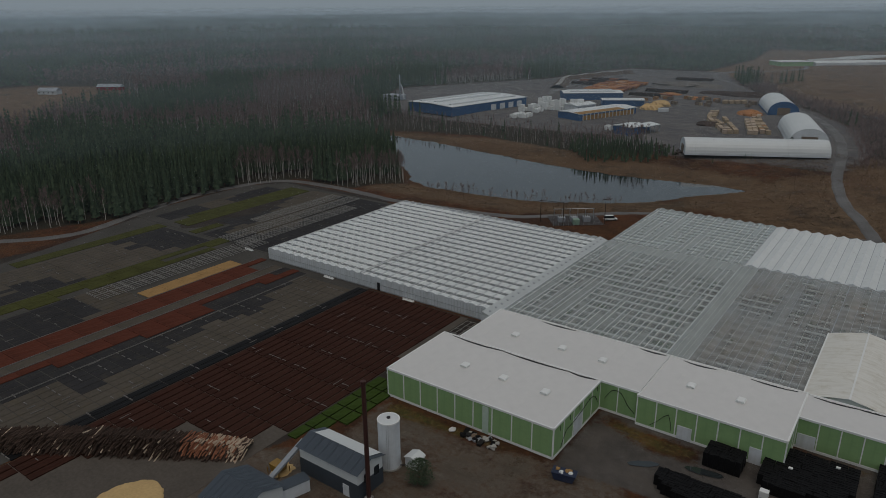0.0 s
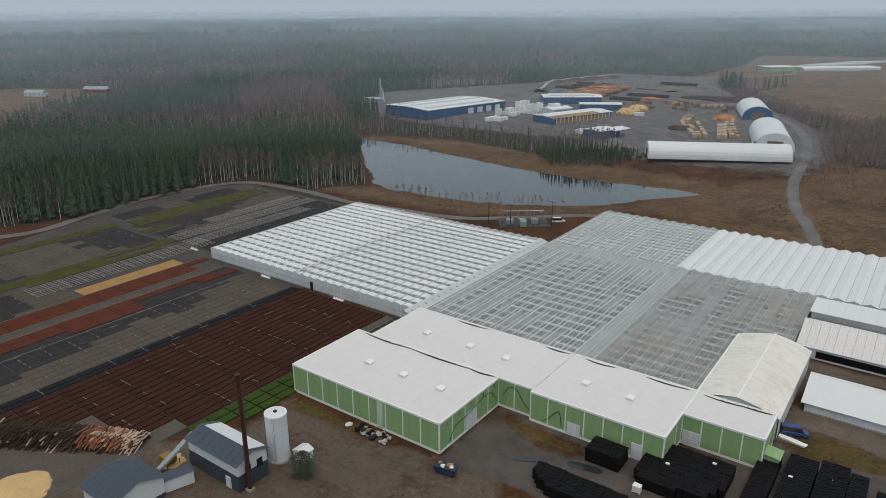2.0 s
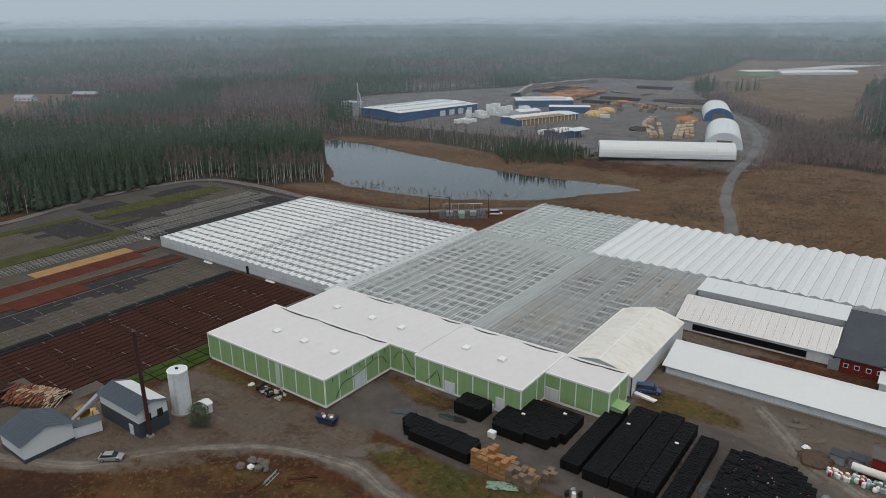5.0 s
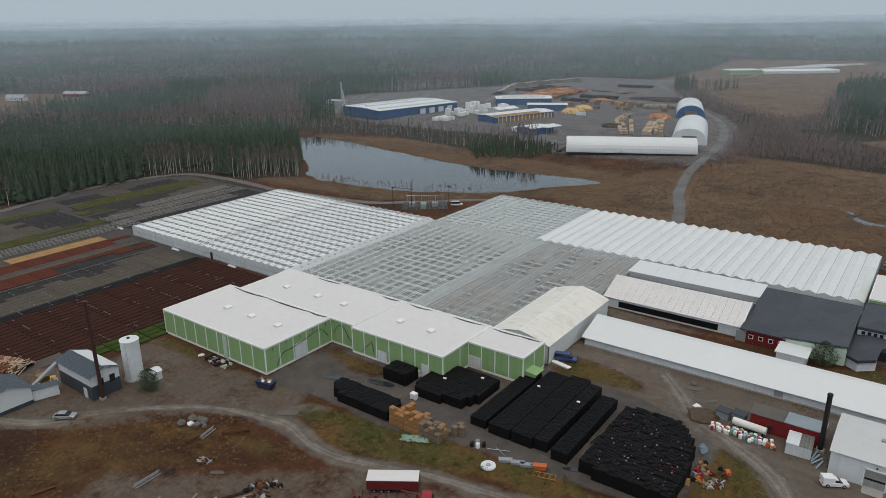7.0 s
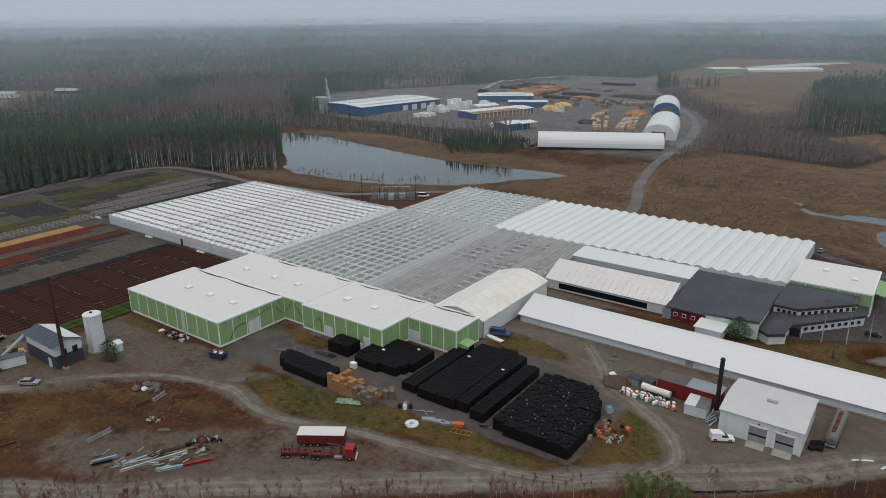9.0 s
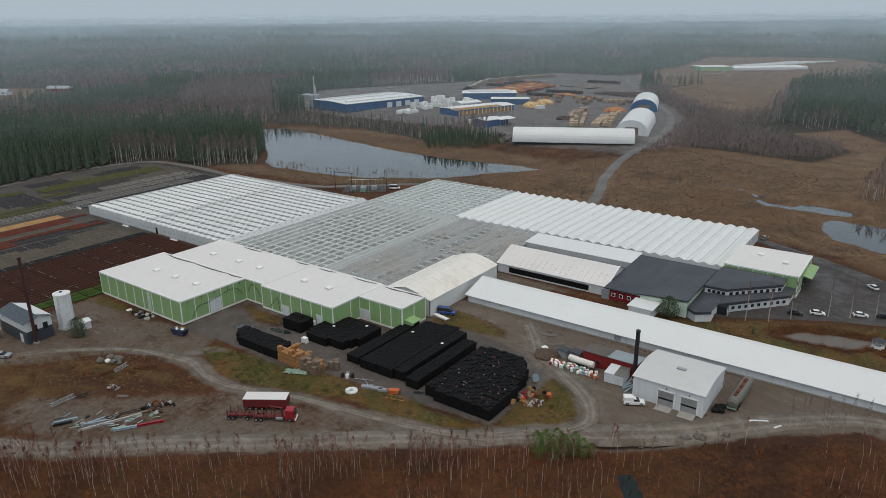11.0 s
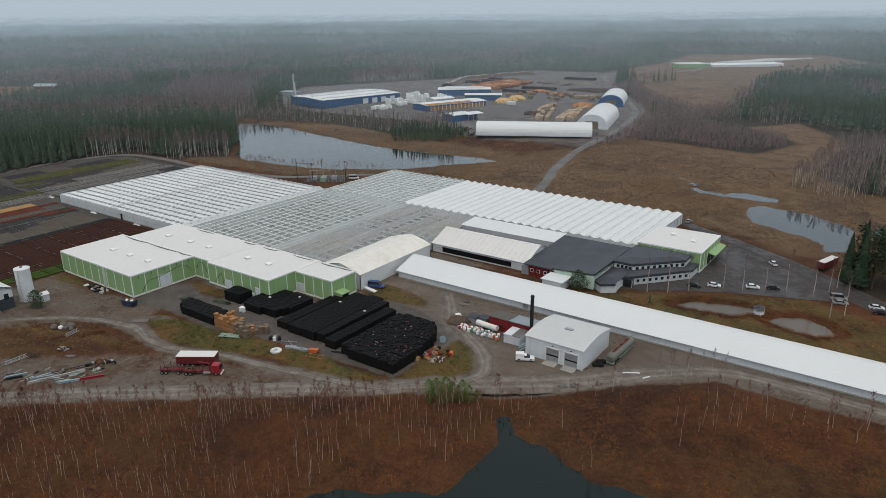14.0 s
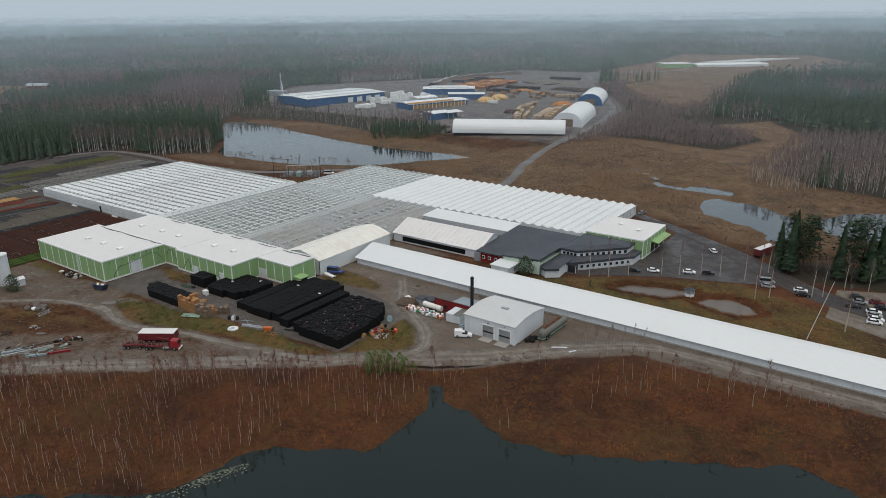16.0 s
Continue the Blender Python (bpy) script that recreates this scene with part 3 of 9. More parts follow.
BAND = [(-40, 545), (-10, 530), (10, 545), (3, 612), (-7, 632), (-25, 600), (-65, 646), (-107, 705), (-144, 790), (-165, 742), (-112, 665), (-78, 603), (-54, 552)]
OPEN_GROUND = [(-330, -600), (-290, 60), (-274, 112), (-261, 142), (-265, 178), (-263, 206), (-252, 232), (-216, 232), (-206, 261), (-248, 302), (-313, 353), (-325, 372), (-300, 378), (-240, 385), (-170, 372), (-150, 385),
               (-120, 384), (-28, 388), (-22, 432), (20, 424), (60, 392), (92, 372), (118, 352), (150, 345), (210, 330), (190, 240), (400, 100), (400, -600)]


ARCH_PAD = [(-119, 397), (-113, 392), (-43, 428), (-52, 448), (-122, 413)]


def height(x, y):
    """The ground's height: flat works, low waters, a slightly raised sawmill and hills far off."""
    x, y = np.asarray(x, float), np.asarray(y, float)
    z = 2.0 * smooth(y + 0.25 * x, 330, 400)
    far = np.hypot(x - 80, y)
    z = z + smooth(far, 900, 3500) * (12 + 8 * waves(x, y, 2600, 3) + 4 * waves(x, y, 900, 5)) + smooth(far, 3200, 4600) * (10 + 7 * waves(x, y, 1500, 8))
    z = z + 0.25 * waves(x, y, 60, 11) * smooth(edge_distance(OPEN_GROUND, x, y), 0, 30) * smooth(far, 250, 400)
    pad = (x > -140) & (x < -20) & (y > 370) & (y < 460)
    if pad.any():
        d = depth_in(ARCH_PAD, x[pad], y[pad])
        z[pad] = z[pad] + (3.1 - z[pad]) * smooth(d, -9, 0)
    for poly, level, bank in ((NEAR_POND, -2.2, 26.0), (LAKE, -2.6, 30.0), (BOG_POND, -1.6, 25.0), (BOG_POOL, -1.2, 12.0), (CREEK, -0.7, 6.0), (EAST_POND, -1.6, 20.0), (PUDDLE_A, -0.6, 3.0), (PUDDLE_B, -0.6, 3.0)):
        px, py = [p[0] for p in poly], [p[1] for p in poly]
        k = (x > min(px) - bank) & (x < max(px) + bank) & (y > min(py) - bank) & (y < max(py) + bank)
        if k.any():
            d, zk = depth_in(poly, x[k], y[k]), z[k]
            z[k] = np.where(d > 0, level - 0.05 - np.minimum(d * 0.12, 1.5), np.minimum(zk, level - 0.05 + (zk - level) * smooth(-d, 0, bank) + 0.35 * smooth(-d, 0, 1.5)))
    return z


def steps(*runs):
    out = []
    for a, b, s in runs:
        out += list(np.arange(a, b, s))
    return np.array(out + [runs[-1][1]])


GX = steps((-4900, -1500, 340), (-1500, -800, 70), (-800, -300, 12), (-300, -140, 4), (-140, 175, 1.7), (175, 320, 6), (320, 800, 30), (800, 4900, 400))
GY = steps((-4900, -300, 420), (-300, 20, 16), (20, 200, 1.7), (200, 340, 2.6), (340, 700, 7), (700, 1500, 25), (1500, 4900, 110))
gx, gy = np.meshgrid(GX, GY)
gx, gy = gx.ravel(), gy.ravel()
gz = height(gx, gy)

def spline(pts, step=2.0):
    """Points along a smooth line through the given ones."""
    out = []
    p = [pts[0]] + list(pts) + [pts[-1]]
    for i in range(1, len(p) - 2):
        a, b, c, d = (np.array(q, float) for q in p[i - 1:i + 3])
        n = max(2, int(np.hypot(*(c - b)[:2]) / step))
        for k in range(n):
            t = k / n
            out.append(0.5 * ((2 * b) + (c - a) * t + (2 * a - 5 * b + 4 * c - d) * t * t + (3 * b - a - 3 * c + d) * t ** 3))
    return np.array(out + [np.array(pts[-1], float)])


# centre lines of the near gravel ways: x, y, half width
MARSH_ROAD = [(-80, 5, 2.6), (-52, 24, 2.6), (-27, 42.5, 2.7), (-13.5, 50.5, 2.9), (2, 64, 3.0), (14, 72.8, 3.0), (25.5, 81.8, 3.0), (37, 90.7, 3.0), (49.2, 99.7, 3.0), (61.8, 110.5, 3.0), (72.5, 118.5, 3.6), (86, 129, 4.0), (98, 141, 3.4), (112, 151.5, 2.4), (128, 153, 2.2), (150, 152.8, 2.2), (230, 152.8, 2.2)]
YARD_TRACK = [(-105, 38, 2.2), (-82, 50, 2.2), (-66, 58, 2.0), (-59, 67, 1.5), (-51.5, 75.3, 1.4), (-42.8, 81.9, 1.4), (-35, 85.3, 1.5), (-28, 87, 2.2), (-22, 87.8, 2.4), (-14, 85.8, 1.9), (-6, 85.9, 1.7), (3, 88.5, 1.6), (10, 91, 1.6), (22, 93.4, 1.6), (35, 96, 1.7), (46, 99, 1.9), (53, 102, 2)]
DRIVE = [(54, 103, 2.0), (62.5, 111.5, 2.0), (66.5, 119, 2.4), (62.5, 127.0, 2.4), (54, 133.5, 2.6), (45, 139, 2.6), (39, 147, 2.6), (33, 154, 2.4)]
YARDS = [
    [(-95, 46), (-66, 54), (-52, 64), (-38, 83), (-22, 88), (-27, 100), (-30, 112), (-45, 99), (-60, 96), (-83, 99), (-82, 78), (-97, 66)],
    [(9, 142), (32, 138), (52, 132), (64, 123), (70, 118), (95, 133), (112, 146), (160, 148), (220, 148), (220, 157), (9, 158)],
    [(-38, 46), (-12, 51), (14, 69), (40, 89), (50, 101), (22, 94), (-3, 86), (-10, 80), (-28, 66), (-40, 58)],
    [(-10, 178), (8, 158), (12, 176), (42, 181), (8, 183)],
]
WET = [[(-42, 97), (-30, 99), (-22, 99.5), (-6, 98.5), (9, 103), (30, 104.5), (51, 106), (52, 132), (34, 140), (10, 142), (-6, 129), (-35, 121), (-42, 121)]]
VERGES = [[(-41, 120), (-20, 118.5), (-19.5, 113), (-29, 112), (-40, 116)], [(-6, 130), (8.5, 130), (7.5, 127), (-6, 126.6)], [(10, 139), (16, 138.4), (34, 142), (31, 147), (22, 150), (12, 150.5)], [(-82, 99), (-46, 99), (-52, 95.6), (-70, 93.5), (-80, 93)]]
LAWNS = [[(-24.7, 93), (-24.6, 97.4), (-17, 98), (-5, 100), (9, 102), (15, 103.4), (20, 97), (8.7, 92.6), (-3.5, 88.8), (-14.5, 88.3)],
         [(47.7, 128), (52.7, 130.8), (62.3, 126.2), (64.2, 122.6), (62.2, 114.4), (55, 106.7), (52.8, 106.6)],
         [(-64, 53), (-60.5, 65), (-50, 75.3), (-38, 82.3), (-31, 84.7), (-20, 84), (-12, 83.6), (-11, 82), (-17, 75), (-26, 67), (-32, 59), (-36, 50), (-40.4, 43.6), (-52, 38)],
         [(60, 177), (90, 196), (120, 211), (150, 200), (170, 180), (170, 172), (60, 174)],
         [(28.8, 107), (37.6, 103.8), (49.6, 105.5), (52, 105), (46, 100), (34, 97.8), (25, 97), (16, 97.3), (13, 99)]]
NURSERY = [[(-300, -100), (-250, 90), (-246, 112), (-260, 150), (-264, 192), (-256, 224), (-186, 227), (-172, 143), (-84, 143), (-82, 99), (-90, 70), (-150, 40), (-200, -100)]]
SEDGE = [[(-300, 372), (-200, 384), (-150, 366), (-60, 362), (-55, 340), (-100, 335), (-200, 340), (-310, 350)],
         [(-70, 345), (-30, 385), (-22, 340), (-8, 290), (-60, 285), (-90, 290)], HEATH, MEADOW, FARM, FAR_NURSERY, [(-214, 236), (-130, 240), (-80, 278), (-62, 292), (-95, 300), (-128, 270), (-176, 262), (-206, 261)]]


def cover(polys, wide):
    best = np.full(gx.shape, -1e9)
    for p in polys:
        best = np.maximum(best, depth_in(p, gx, gy))
    return np.clip(0.5 + best / wide, 0, 1)


woods = np.clip(0.5 - np.maximum.reduce([depth_in(p, gx, gy) for p in (OPEN_GROUND, HEATH, MILL, FARM, FAR_NURSERY, MEADOW)]) / 12.0, 0, 1) * (gy > -300)
woods = np.maximum(woods, cover([[(122, 221), (128, 240), (142, 244), (168, 248), (168, 228), (146, 223)]], 6))
pond_rim = np.clip(0.5 + (3.0 + np.maximum(depth_in(PUDDLE_A, gx, gy), depth_in(PUDDLE_B, gx, gy))) / 4.0, 0, 1)
bare = np.maximum.reduce([cover([YARDS[1], YARDS[3]], 5), 0.60 * cover([YARDS[0]], 5), 0.56 * cover([YARDS[2]], 7)])
bare = np.minimum(bare, 1 - 0.75 * cover(VERGES, 4))
grass = np.maximum.reduce([cover([LAWNS[0], LAWNS[1], LAWNS[4]], 7), 0.45 * cover([LAWNS[2]], 7), np.minimum(0.55 * cover([LAWNS[3]], 7), 1 - pond_rim), 0.62 * cover(VERGES, 4)])
cover_a = np.stack([bare, grass, woods, cover(NURSERY, 3)], 1)
way = np.full(gx.shape, -1e9)
close = (gx > -120) & (gx < 240) & (gy > 0) & (gy < 170)
for line in (MARSH_ROAD, YARD_TRACK, DRIVE, [(-29, 87.4, 1.6), (-26, 90.4, 2.0), (-25, 93.6, 1.4), (-21, 96.6, 0.6)]):
    for px, py, w in spline(line):
        way[close] = np.maximum(way[close], w + 0.5 - np.hypot(gx[close] - px, gy[close] - py))
cover_b = np.stack([cover(SEDGE, 25), np.minimum(cover(WET, 4), 1 - 0.75 * cover(VERGES, 4)), cover([MILL], 20), np.clip(0.5 + way / 4.0, 0, 1)], 1)


def sheet(name, nx, ny, xyz, mats):
    """A grid of quads from rows of corners."""
    me = bpy.data.meshes.new(name)
    i = (np.arange(ny - 1)[:, None] * nx + np.arange(nx - 1)[None]).ravel()
    quads = np.stack([i, i + 1, i + nx + 1, i + nx], 1).astype(np.int32)
    return raw_mesh(name, xyz, quads, mats)


def raw_mesh(name, xyz, faces, mats, index=None):
    """A mesh straight from arrays; all faces have the same number of corners."""
    me = bpy.data.meshes.new(name)
    n, k = faces.shape
    me.vertices.add(len(xyz))
    me.vertices.foreach_set("co", np.asarray(xyz, np.float32).ravel())
    me.loops.add(n * k)
    me.loops.foreach_set("vertex_index", faces.astype(np.int32).ravel())
    me.polygons.add(n)
    me.polygons.foreach_set("loop_start", np.arange(n, dtype=np.int32) * k)
    for m in mats:
        me.materials.append(M[m] if isinstance(m, str) else m)
    if index is not None:
        me.polygons.foreach_set("material_index", np.asarray(index, np.int32))
    me.update(calc_edges=True)
    return me


ground_mesh = sheet("ground", len(GX), len(GY), np.stack([gx, gy, gz], 1), ["ground"])
for layer, values in (("cover_a", cover_a), ("cover_b", cover_b)):
    ca = ground_mesh.color_attributes.new(layer, "FLOAT_COLOR", "POINT")
    ca.data.foreach_set("color", values.astype(np.float32).ravel())
ground_mesh.polygons.foreach_set("use_smooth", np.ones(len(ground_mesh.polygons), bool))
tagged(new("ground", ground_mesh), "brown autumn bog, heath and bare yards round the nursery", "ground", kind="structure")

for poly, level, mat, label in ((NEAR_POND, -2.2, "pond", "dark green still pond with a ragged bank"), (LAKE, -2.6, "lake", "grey calm lake that mirrors the sky"), (BOG_POND, -1.6, "lake", "grey bog pond"),
                                (BOG_POOL, -1.2, "lake", "narrow shallow bog pool"), (CREEK, -0.7, "lake", "thin winding bog ditch"), (EAST_POND, -1.6, "lake", "grey bog pond behind pines"), (PUDDLE_A, -0.6, "puddle", "muddy drained garden pond"), (PUDDLE_B, -0.6, "puddle", "muddy drained garden pond")):
    cx, cy = sum(p[0] for p in poly) / len(poly), sum(p[1] for p in poly) / len(poly)
    grown = [(cx + (x - cx) * (1 + 3 / max(8, math.hypot(x - cx, y - cy))), cy + (y - cy) * (1 + 3 / max(8, math.hypot(x - cx, y - cy)))) for x, y in poly]
    whole("water", Geo().face([(x, y, level) for x, y in grown]), mat, label, "water", kind="structure")


def ribbon(name, pts, lift, mat, label, wobble=0.3, seed=1, category="road"):
    """A road with ragged shoulders and two worn ruts. Points: x, y, half width."""
    line = spline(pts)
    d = np.gradient(line[:, :2], axis=0)
    d /= np.linalg.norm(d, axis=1)[:, None] + 1e-9
    side = np.stack([d[:, 1], -d[:, 0]], 1)
    rnd = np.random.RandomState(seed)
    across = np.array([-1, -0.92, -0.5, -0.2, 0.2, 0.5, 0.92, 1])
    sink = np.array([-0.5, 0.0, -0.02, 0.01, 0.01, -0.02, 0.0, -0.5])
    rows = []
    p0, p1 = rnd.rand(2) * 6.28
    for i, p in enumerate(line):
        w = p[2] + wobble * (0.6 * math.sin(i * 0.55 + p0) + 0.4 * math.sin(i * 1.7 + p1))
        q = p[:2] + side[i] * (across * w)[:, None]
        rows.append(np.column_stack([q, np.maximum(height(q[:, 0], q[:, 1]), -0.3) + lift + sink]))
    xyz = np.concatenate(rows)
    me = sheet(name, 8, len(line), xyz, [mat, "rut"] if mat == "road" else [mat])
    if mat == "road":
        me.polygons.foreach_set("material_index", np.tile(np.array([0, 0, 1, 0, 1, 0, 0], np.int32), len(line) - 1))
    return tagged(new(name, me), label, category, kind="structure")


ribbon("road", MARSH_ROAD, 0.05, "road", "light grey wet gravel road along the marsh", seed=2)
ribbon("road", [(x, y, w * 0.62) for x, y, w in YARD_TRACK], 0.08, "road", "rutted gravel track through the yard", seed=3)
ribbon("road", [(x, y, w * 0.75) for x, y, w in DRIVE], 0.11, "road", "gravel drive curving round a patch of grass", seed=4)
ribbon("road", [(-3, 267, 2.7), (-5.5, 281, 2.7), (-13, 307, 2.7), (-21, 330, 2.7), (-29.3, 370, 2.7), (-32.3, 400, 2.8), (-37, 450, 3.2), (-47, 505, 3.2), (-65, 562, 3.2), (-90, 612, 3.2), (-122, 665, 3.2), (-155, 740, 3), (-180, 785, 3), (-215, 850, 3), (-225, 910, 3), (-190, 985, 3)], 0.10, "far_road", "pale grey gravel road leading past the sawmill", seed=5)
ribbon("road", [(-190, 226, 2), (-160, 229, 2.2), (-131, 234, 2.2), (-117, 244, 2.2), (-89, 268, 2), (-60, 276, 2), (-30, 276, 2), (-5, 280, 2)], 0.07, "far_road", "narrow gravel track behind the greenhouses", seed=6)
ribbon("road", [(64, 268, 2.4), (76, 261, 2.8), (90, 252.5, 3.4), (108, 240, 4), (120, 230, 5), (132, 219, 5), (146, 210, 5), (165, 205, 5), (220, 200, 5)], 0.07, "asphalt", "wet asphalt drive beside the car park", seed=7)
ribbon("road", [(-320, 60, 2.5), (-275, 95, 2.5), (-256, 120, 2.5), (-262, 152, 2.5), (-267, 185, 2.5), (-257, 222, 2.5), (-225, 229, 2.5), (-188, 226.5, 2.2)], 0.06, "far_road", "sandy perimeter track at the wood's edge", seed=8)
ribbon("road", [(-235, 895, 3), (-180, 960, 3), (-150, 1040, 3), (-200, 1180, 3)], 0.15, "far_road", "distant pale track to a far nursery", seed=9)

g = Geo()
CAR_PARK = [(62, 181), (80, 190.5), (100, 202), (120, 209), (131, 214), (127, 224), (112, 234), (98, 246), (89, 254), (88.5, 236.5), (88.5, 214), (80, 214), (70, 198)]
g.face([(x, y, 0.05) for x, y in CAR_PARK])
whole("pavement", g, "asphalt", "dark wet asphalt car park", "pavement", kind="structure")
g = Geo().face([(x, y, 0.04) for x, y in [(146, 196), (170, 186), (185, 215), (160, 226), (146, 220)]])
whole("pavement", g, "road", "grey gravel car park among pines", "pavement", kind="structure")


PUDDLES = ((-25.5, 91.2, 2.6, 1.1, 40, "puddle"), (-21.0, 69.4, 1.5, 0.6, 30, "puddle"), (41, 150.5, 2.2, 0.8, 20, "puddle"), (46, 147.5, 1.6, 0.6, 60, "puddle"), (52, 140.0, 1.2, 0.5, 120, "puddle"), (84, 134.0, 2.4, 0.7, 40, "puddle"), (-18, 112, 3.5, 1.0, 10, "lake"), (-28, 108, 3.0, 0.9, 30, "lake"), (32, 108.2, 2.0, 0.6, 20, "lake"), (31.6, 120, 2.6, 0.5, 80, "lake"))
for i, (x, y, a, b, turn, mat) in enumerate(PUDDLES):
    c, s = math.cos(radians(turn)), math.sin(radians(turn))
    rim = ragged([(x + a * math.cos(q) * c - b * math.sin(q) * s, y + a * math.cos(q) * s + b * math.sin(q) * c) for q in np.linspace(0, 6.2832, 13)[:-1]], 0.6, 0.22, 50 + i)
    whole("puddle", Geo().face([(px, py, 0.125) for px, py in rim]), mat, "shallow rain puddle", "puddle", kind="structure")


# ---- sheets added to imitate drizzle haze over the woods ----
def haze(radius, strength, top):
    mat = haze_film("drizzle_haze", strength, top)
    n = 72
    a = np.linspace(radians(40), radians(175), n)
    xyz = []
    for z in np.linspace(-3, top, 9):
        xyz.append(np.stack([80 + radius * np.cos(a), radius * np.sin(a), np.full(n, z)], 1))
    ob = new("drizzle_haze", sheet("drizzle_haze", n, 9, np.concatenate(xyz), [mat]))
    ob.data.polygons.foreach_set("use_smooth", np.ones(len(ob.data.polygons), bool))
    tagged(ob, "curved blue-white sheet imitating drizzle haze over distant woods", "haze", kind="structure")


# Nested see-through shells whiten the distance step by step, in place of real air.
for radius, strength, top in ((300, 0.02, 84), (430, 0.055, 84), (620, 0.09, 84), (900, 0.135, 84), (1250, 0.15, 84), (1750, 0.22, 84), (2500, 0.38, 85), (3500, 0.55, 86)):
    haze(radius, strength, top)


# ---- trees ----
def spruce(seed, layers, per, h=17.0):
    """A spruce: a trunk and whorls of drooping boughs. Returns corners, triangles and material slots (0 bark, 1 needles)."""
    rnd = random.Random(seed)
    v, f, k = [], [], []

    def tri(a, b, c, s):
        f.append((len(v), len(v) + 1, len(v) + 2))
        v.extend((a, b, c))
        k.append(s)

    for i in range(3):
        a, b = 2.1 * i, 2.1 * (i + 1)
        tri((0.22 * math.cos(a), 0.22 * math.sin(a), 0), (0.22 * math.cos(b), 0.22 * math.sin(b), 0), (0, 0, h * 0.9), 0)
    r0 = h * (0.080 + 0.025 * rnd.random())
    for j in range(layers):
        t = j / layers
        z = h * (0.10 + 0.84 * t)
        r = r0 * (1 - t) ** 0.75 + 0.2
        turn = rnd.random() * 6.28
        for i in range(per):
            a = turn + 6.2832 * i / per + rnd.uniform(-0.25, 0.25)
            q = r * rnd.uniform(0.7, 1.2)
            w = 6.2832 / per * 0.62
            zt, zo = z + h * 0.11 * rnd.uniform(0.8, 1.2), z - 0.10 * q
            tri((0.1 * math.cos(a), 0.1 * math.sin(a), zt), (q * math.cos(a - w), q * math.sin(a - w), zo - 0.25), (q * math.cos(a + w) * 1.05, q * math.sin(a + w) * 1.05, zo), 1)
    return np.array(v), np.array(f), np.array(k)


def birch(seed, twigs, h=15.0, sway=0.35, thick=0.11, sliver=0.10, low=0.35):
    """A bare birch: a pale stem, rising limbs and a haze of twigs. Slots: 0 bark, 1 twigs."""
    rnd = random.Random(seed)
    v, f, k = [], [], []

    def blade(a, b, w, s):
        a, b = Vector(a), Vector(b)
        side = (b - a).cross(Vector((rnd.uniform(-1, 1), rnd.uniform(-1, 1), rnd.uniform(-0.4, 0.4))))
        side = side.normalized() * w if side.length > 1e-6 else Vector((w, 0, 0))
        f.append((len(v), len(v) + 1, len(v) + 2))
        v.extend((tuple(a - side), tuple(a + side), tuple(b)))
        k.append(s)

    bend = [Vector((0, 0, 0))]
    for j in range(1, 4):
        bend.append(Vector((rnd.uniform(-sway, sway) * j, rnd.uniform(-sway, sway) * j, h * (0.38 * j if j < 2 else 0.38 + 0.29 * (j - 1)))))
    for j in range(3):
        a, b = bend[j], bend[j + 1]
        ra, rb = thick * (1 - 0.33 * j), thick * (0.67 - 0.33 * j) + 0.01
        for i in range(3):
            p, q = 2.0944 * i, 2.0944 * (i + 1)
            c = [a + Vector((math.cos(p), math.sin(p), 0)) * ra, a + Vector((math.cos(q), math.sin(q), 0)) * ra, b + Vector((math.cos(q), math.sin(q), 0)) * rb, b + Vector((math.cos(p), math.sin(p), 0)) * rb]
            f.append((len(v), len(v) + 1, len(v) + 2))
            f.append((len(v), len(v) + 2, len(v) + 3))
            v.extend(tuple(x) for x in c)
            k += [0 if j < 2 else 1] * 2
    for i in range(twigs):
        t = low + (1 - low) * rnd.random() ** 0.8
        z = h * t
        j = 0 if t < 0.38 else (1 if t < 0.67 else 2)
        base = bend[j].lerp(bend[j + 1], min(1, (z - bend[j].z) / max(0.1, bend[j + 1].z - bend[j].z)))
        a, out = rnd.random() * 6.28, h * rnd.uniform(0.05, 0.16) * (1.25 - t)
        start = base + Vector((math.cos(a), math.sin(a), 0)) * out * rnd.uniform(0, 0.9)
        blade(start, start + Vector((math.cos(a) * out, math.sin(a) * out, h * rnd.uniform(0.06, 0.15))), sliver * rnd.uniform(0.6, 1.4), 1)
    return np.array(v), np.array(f), np.array(k)


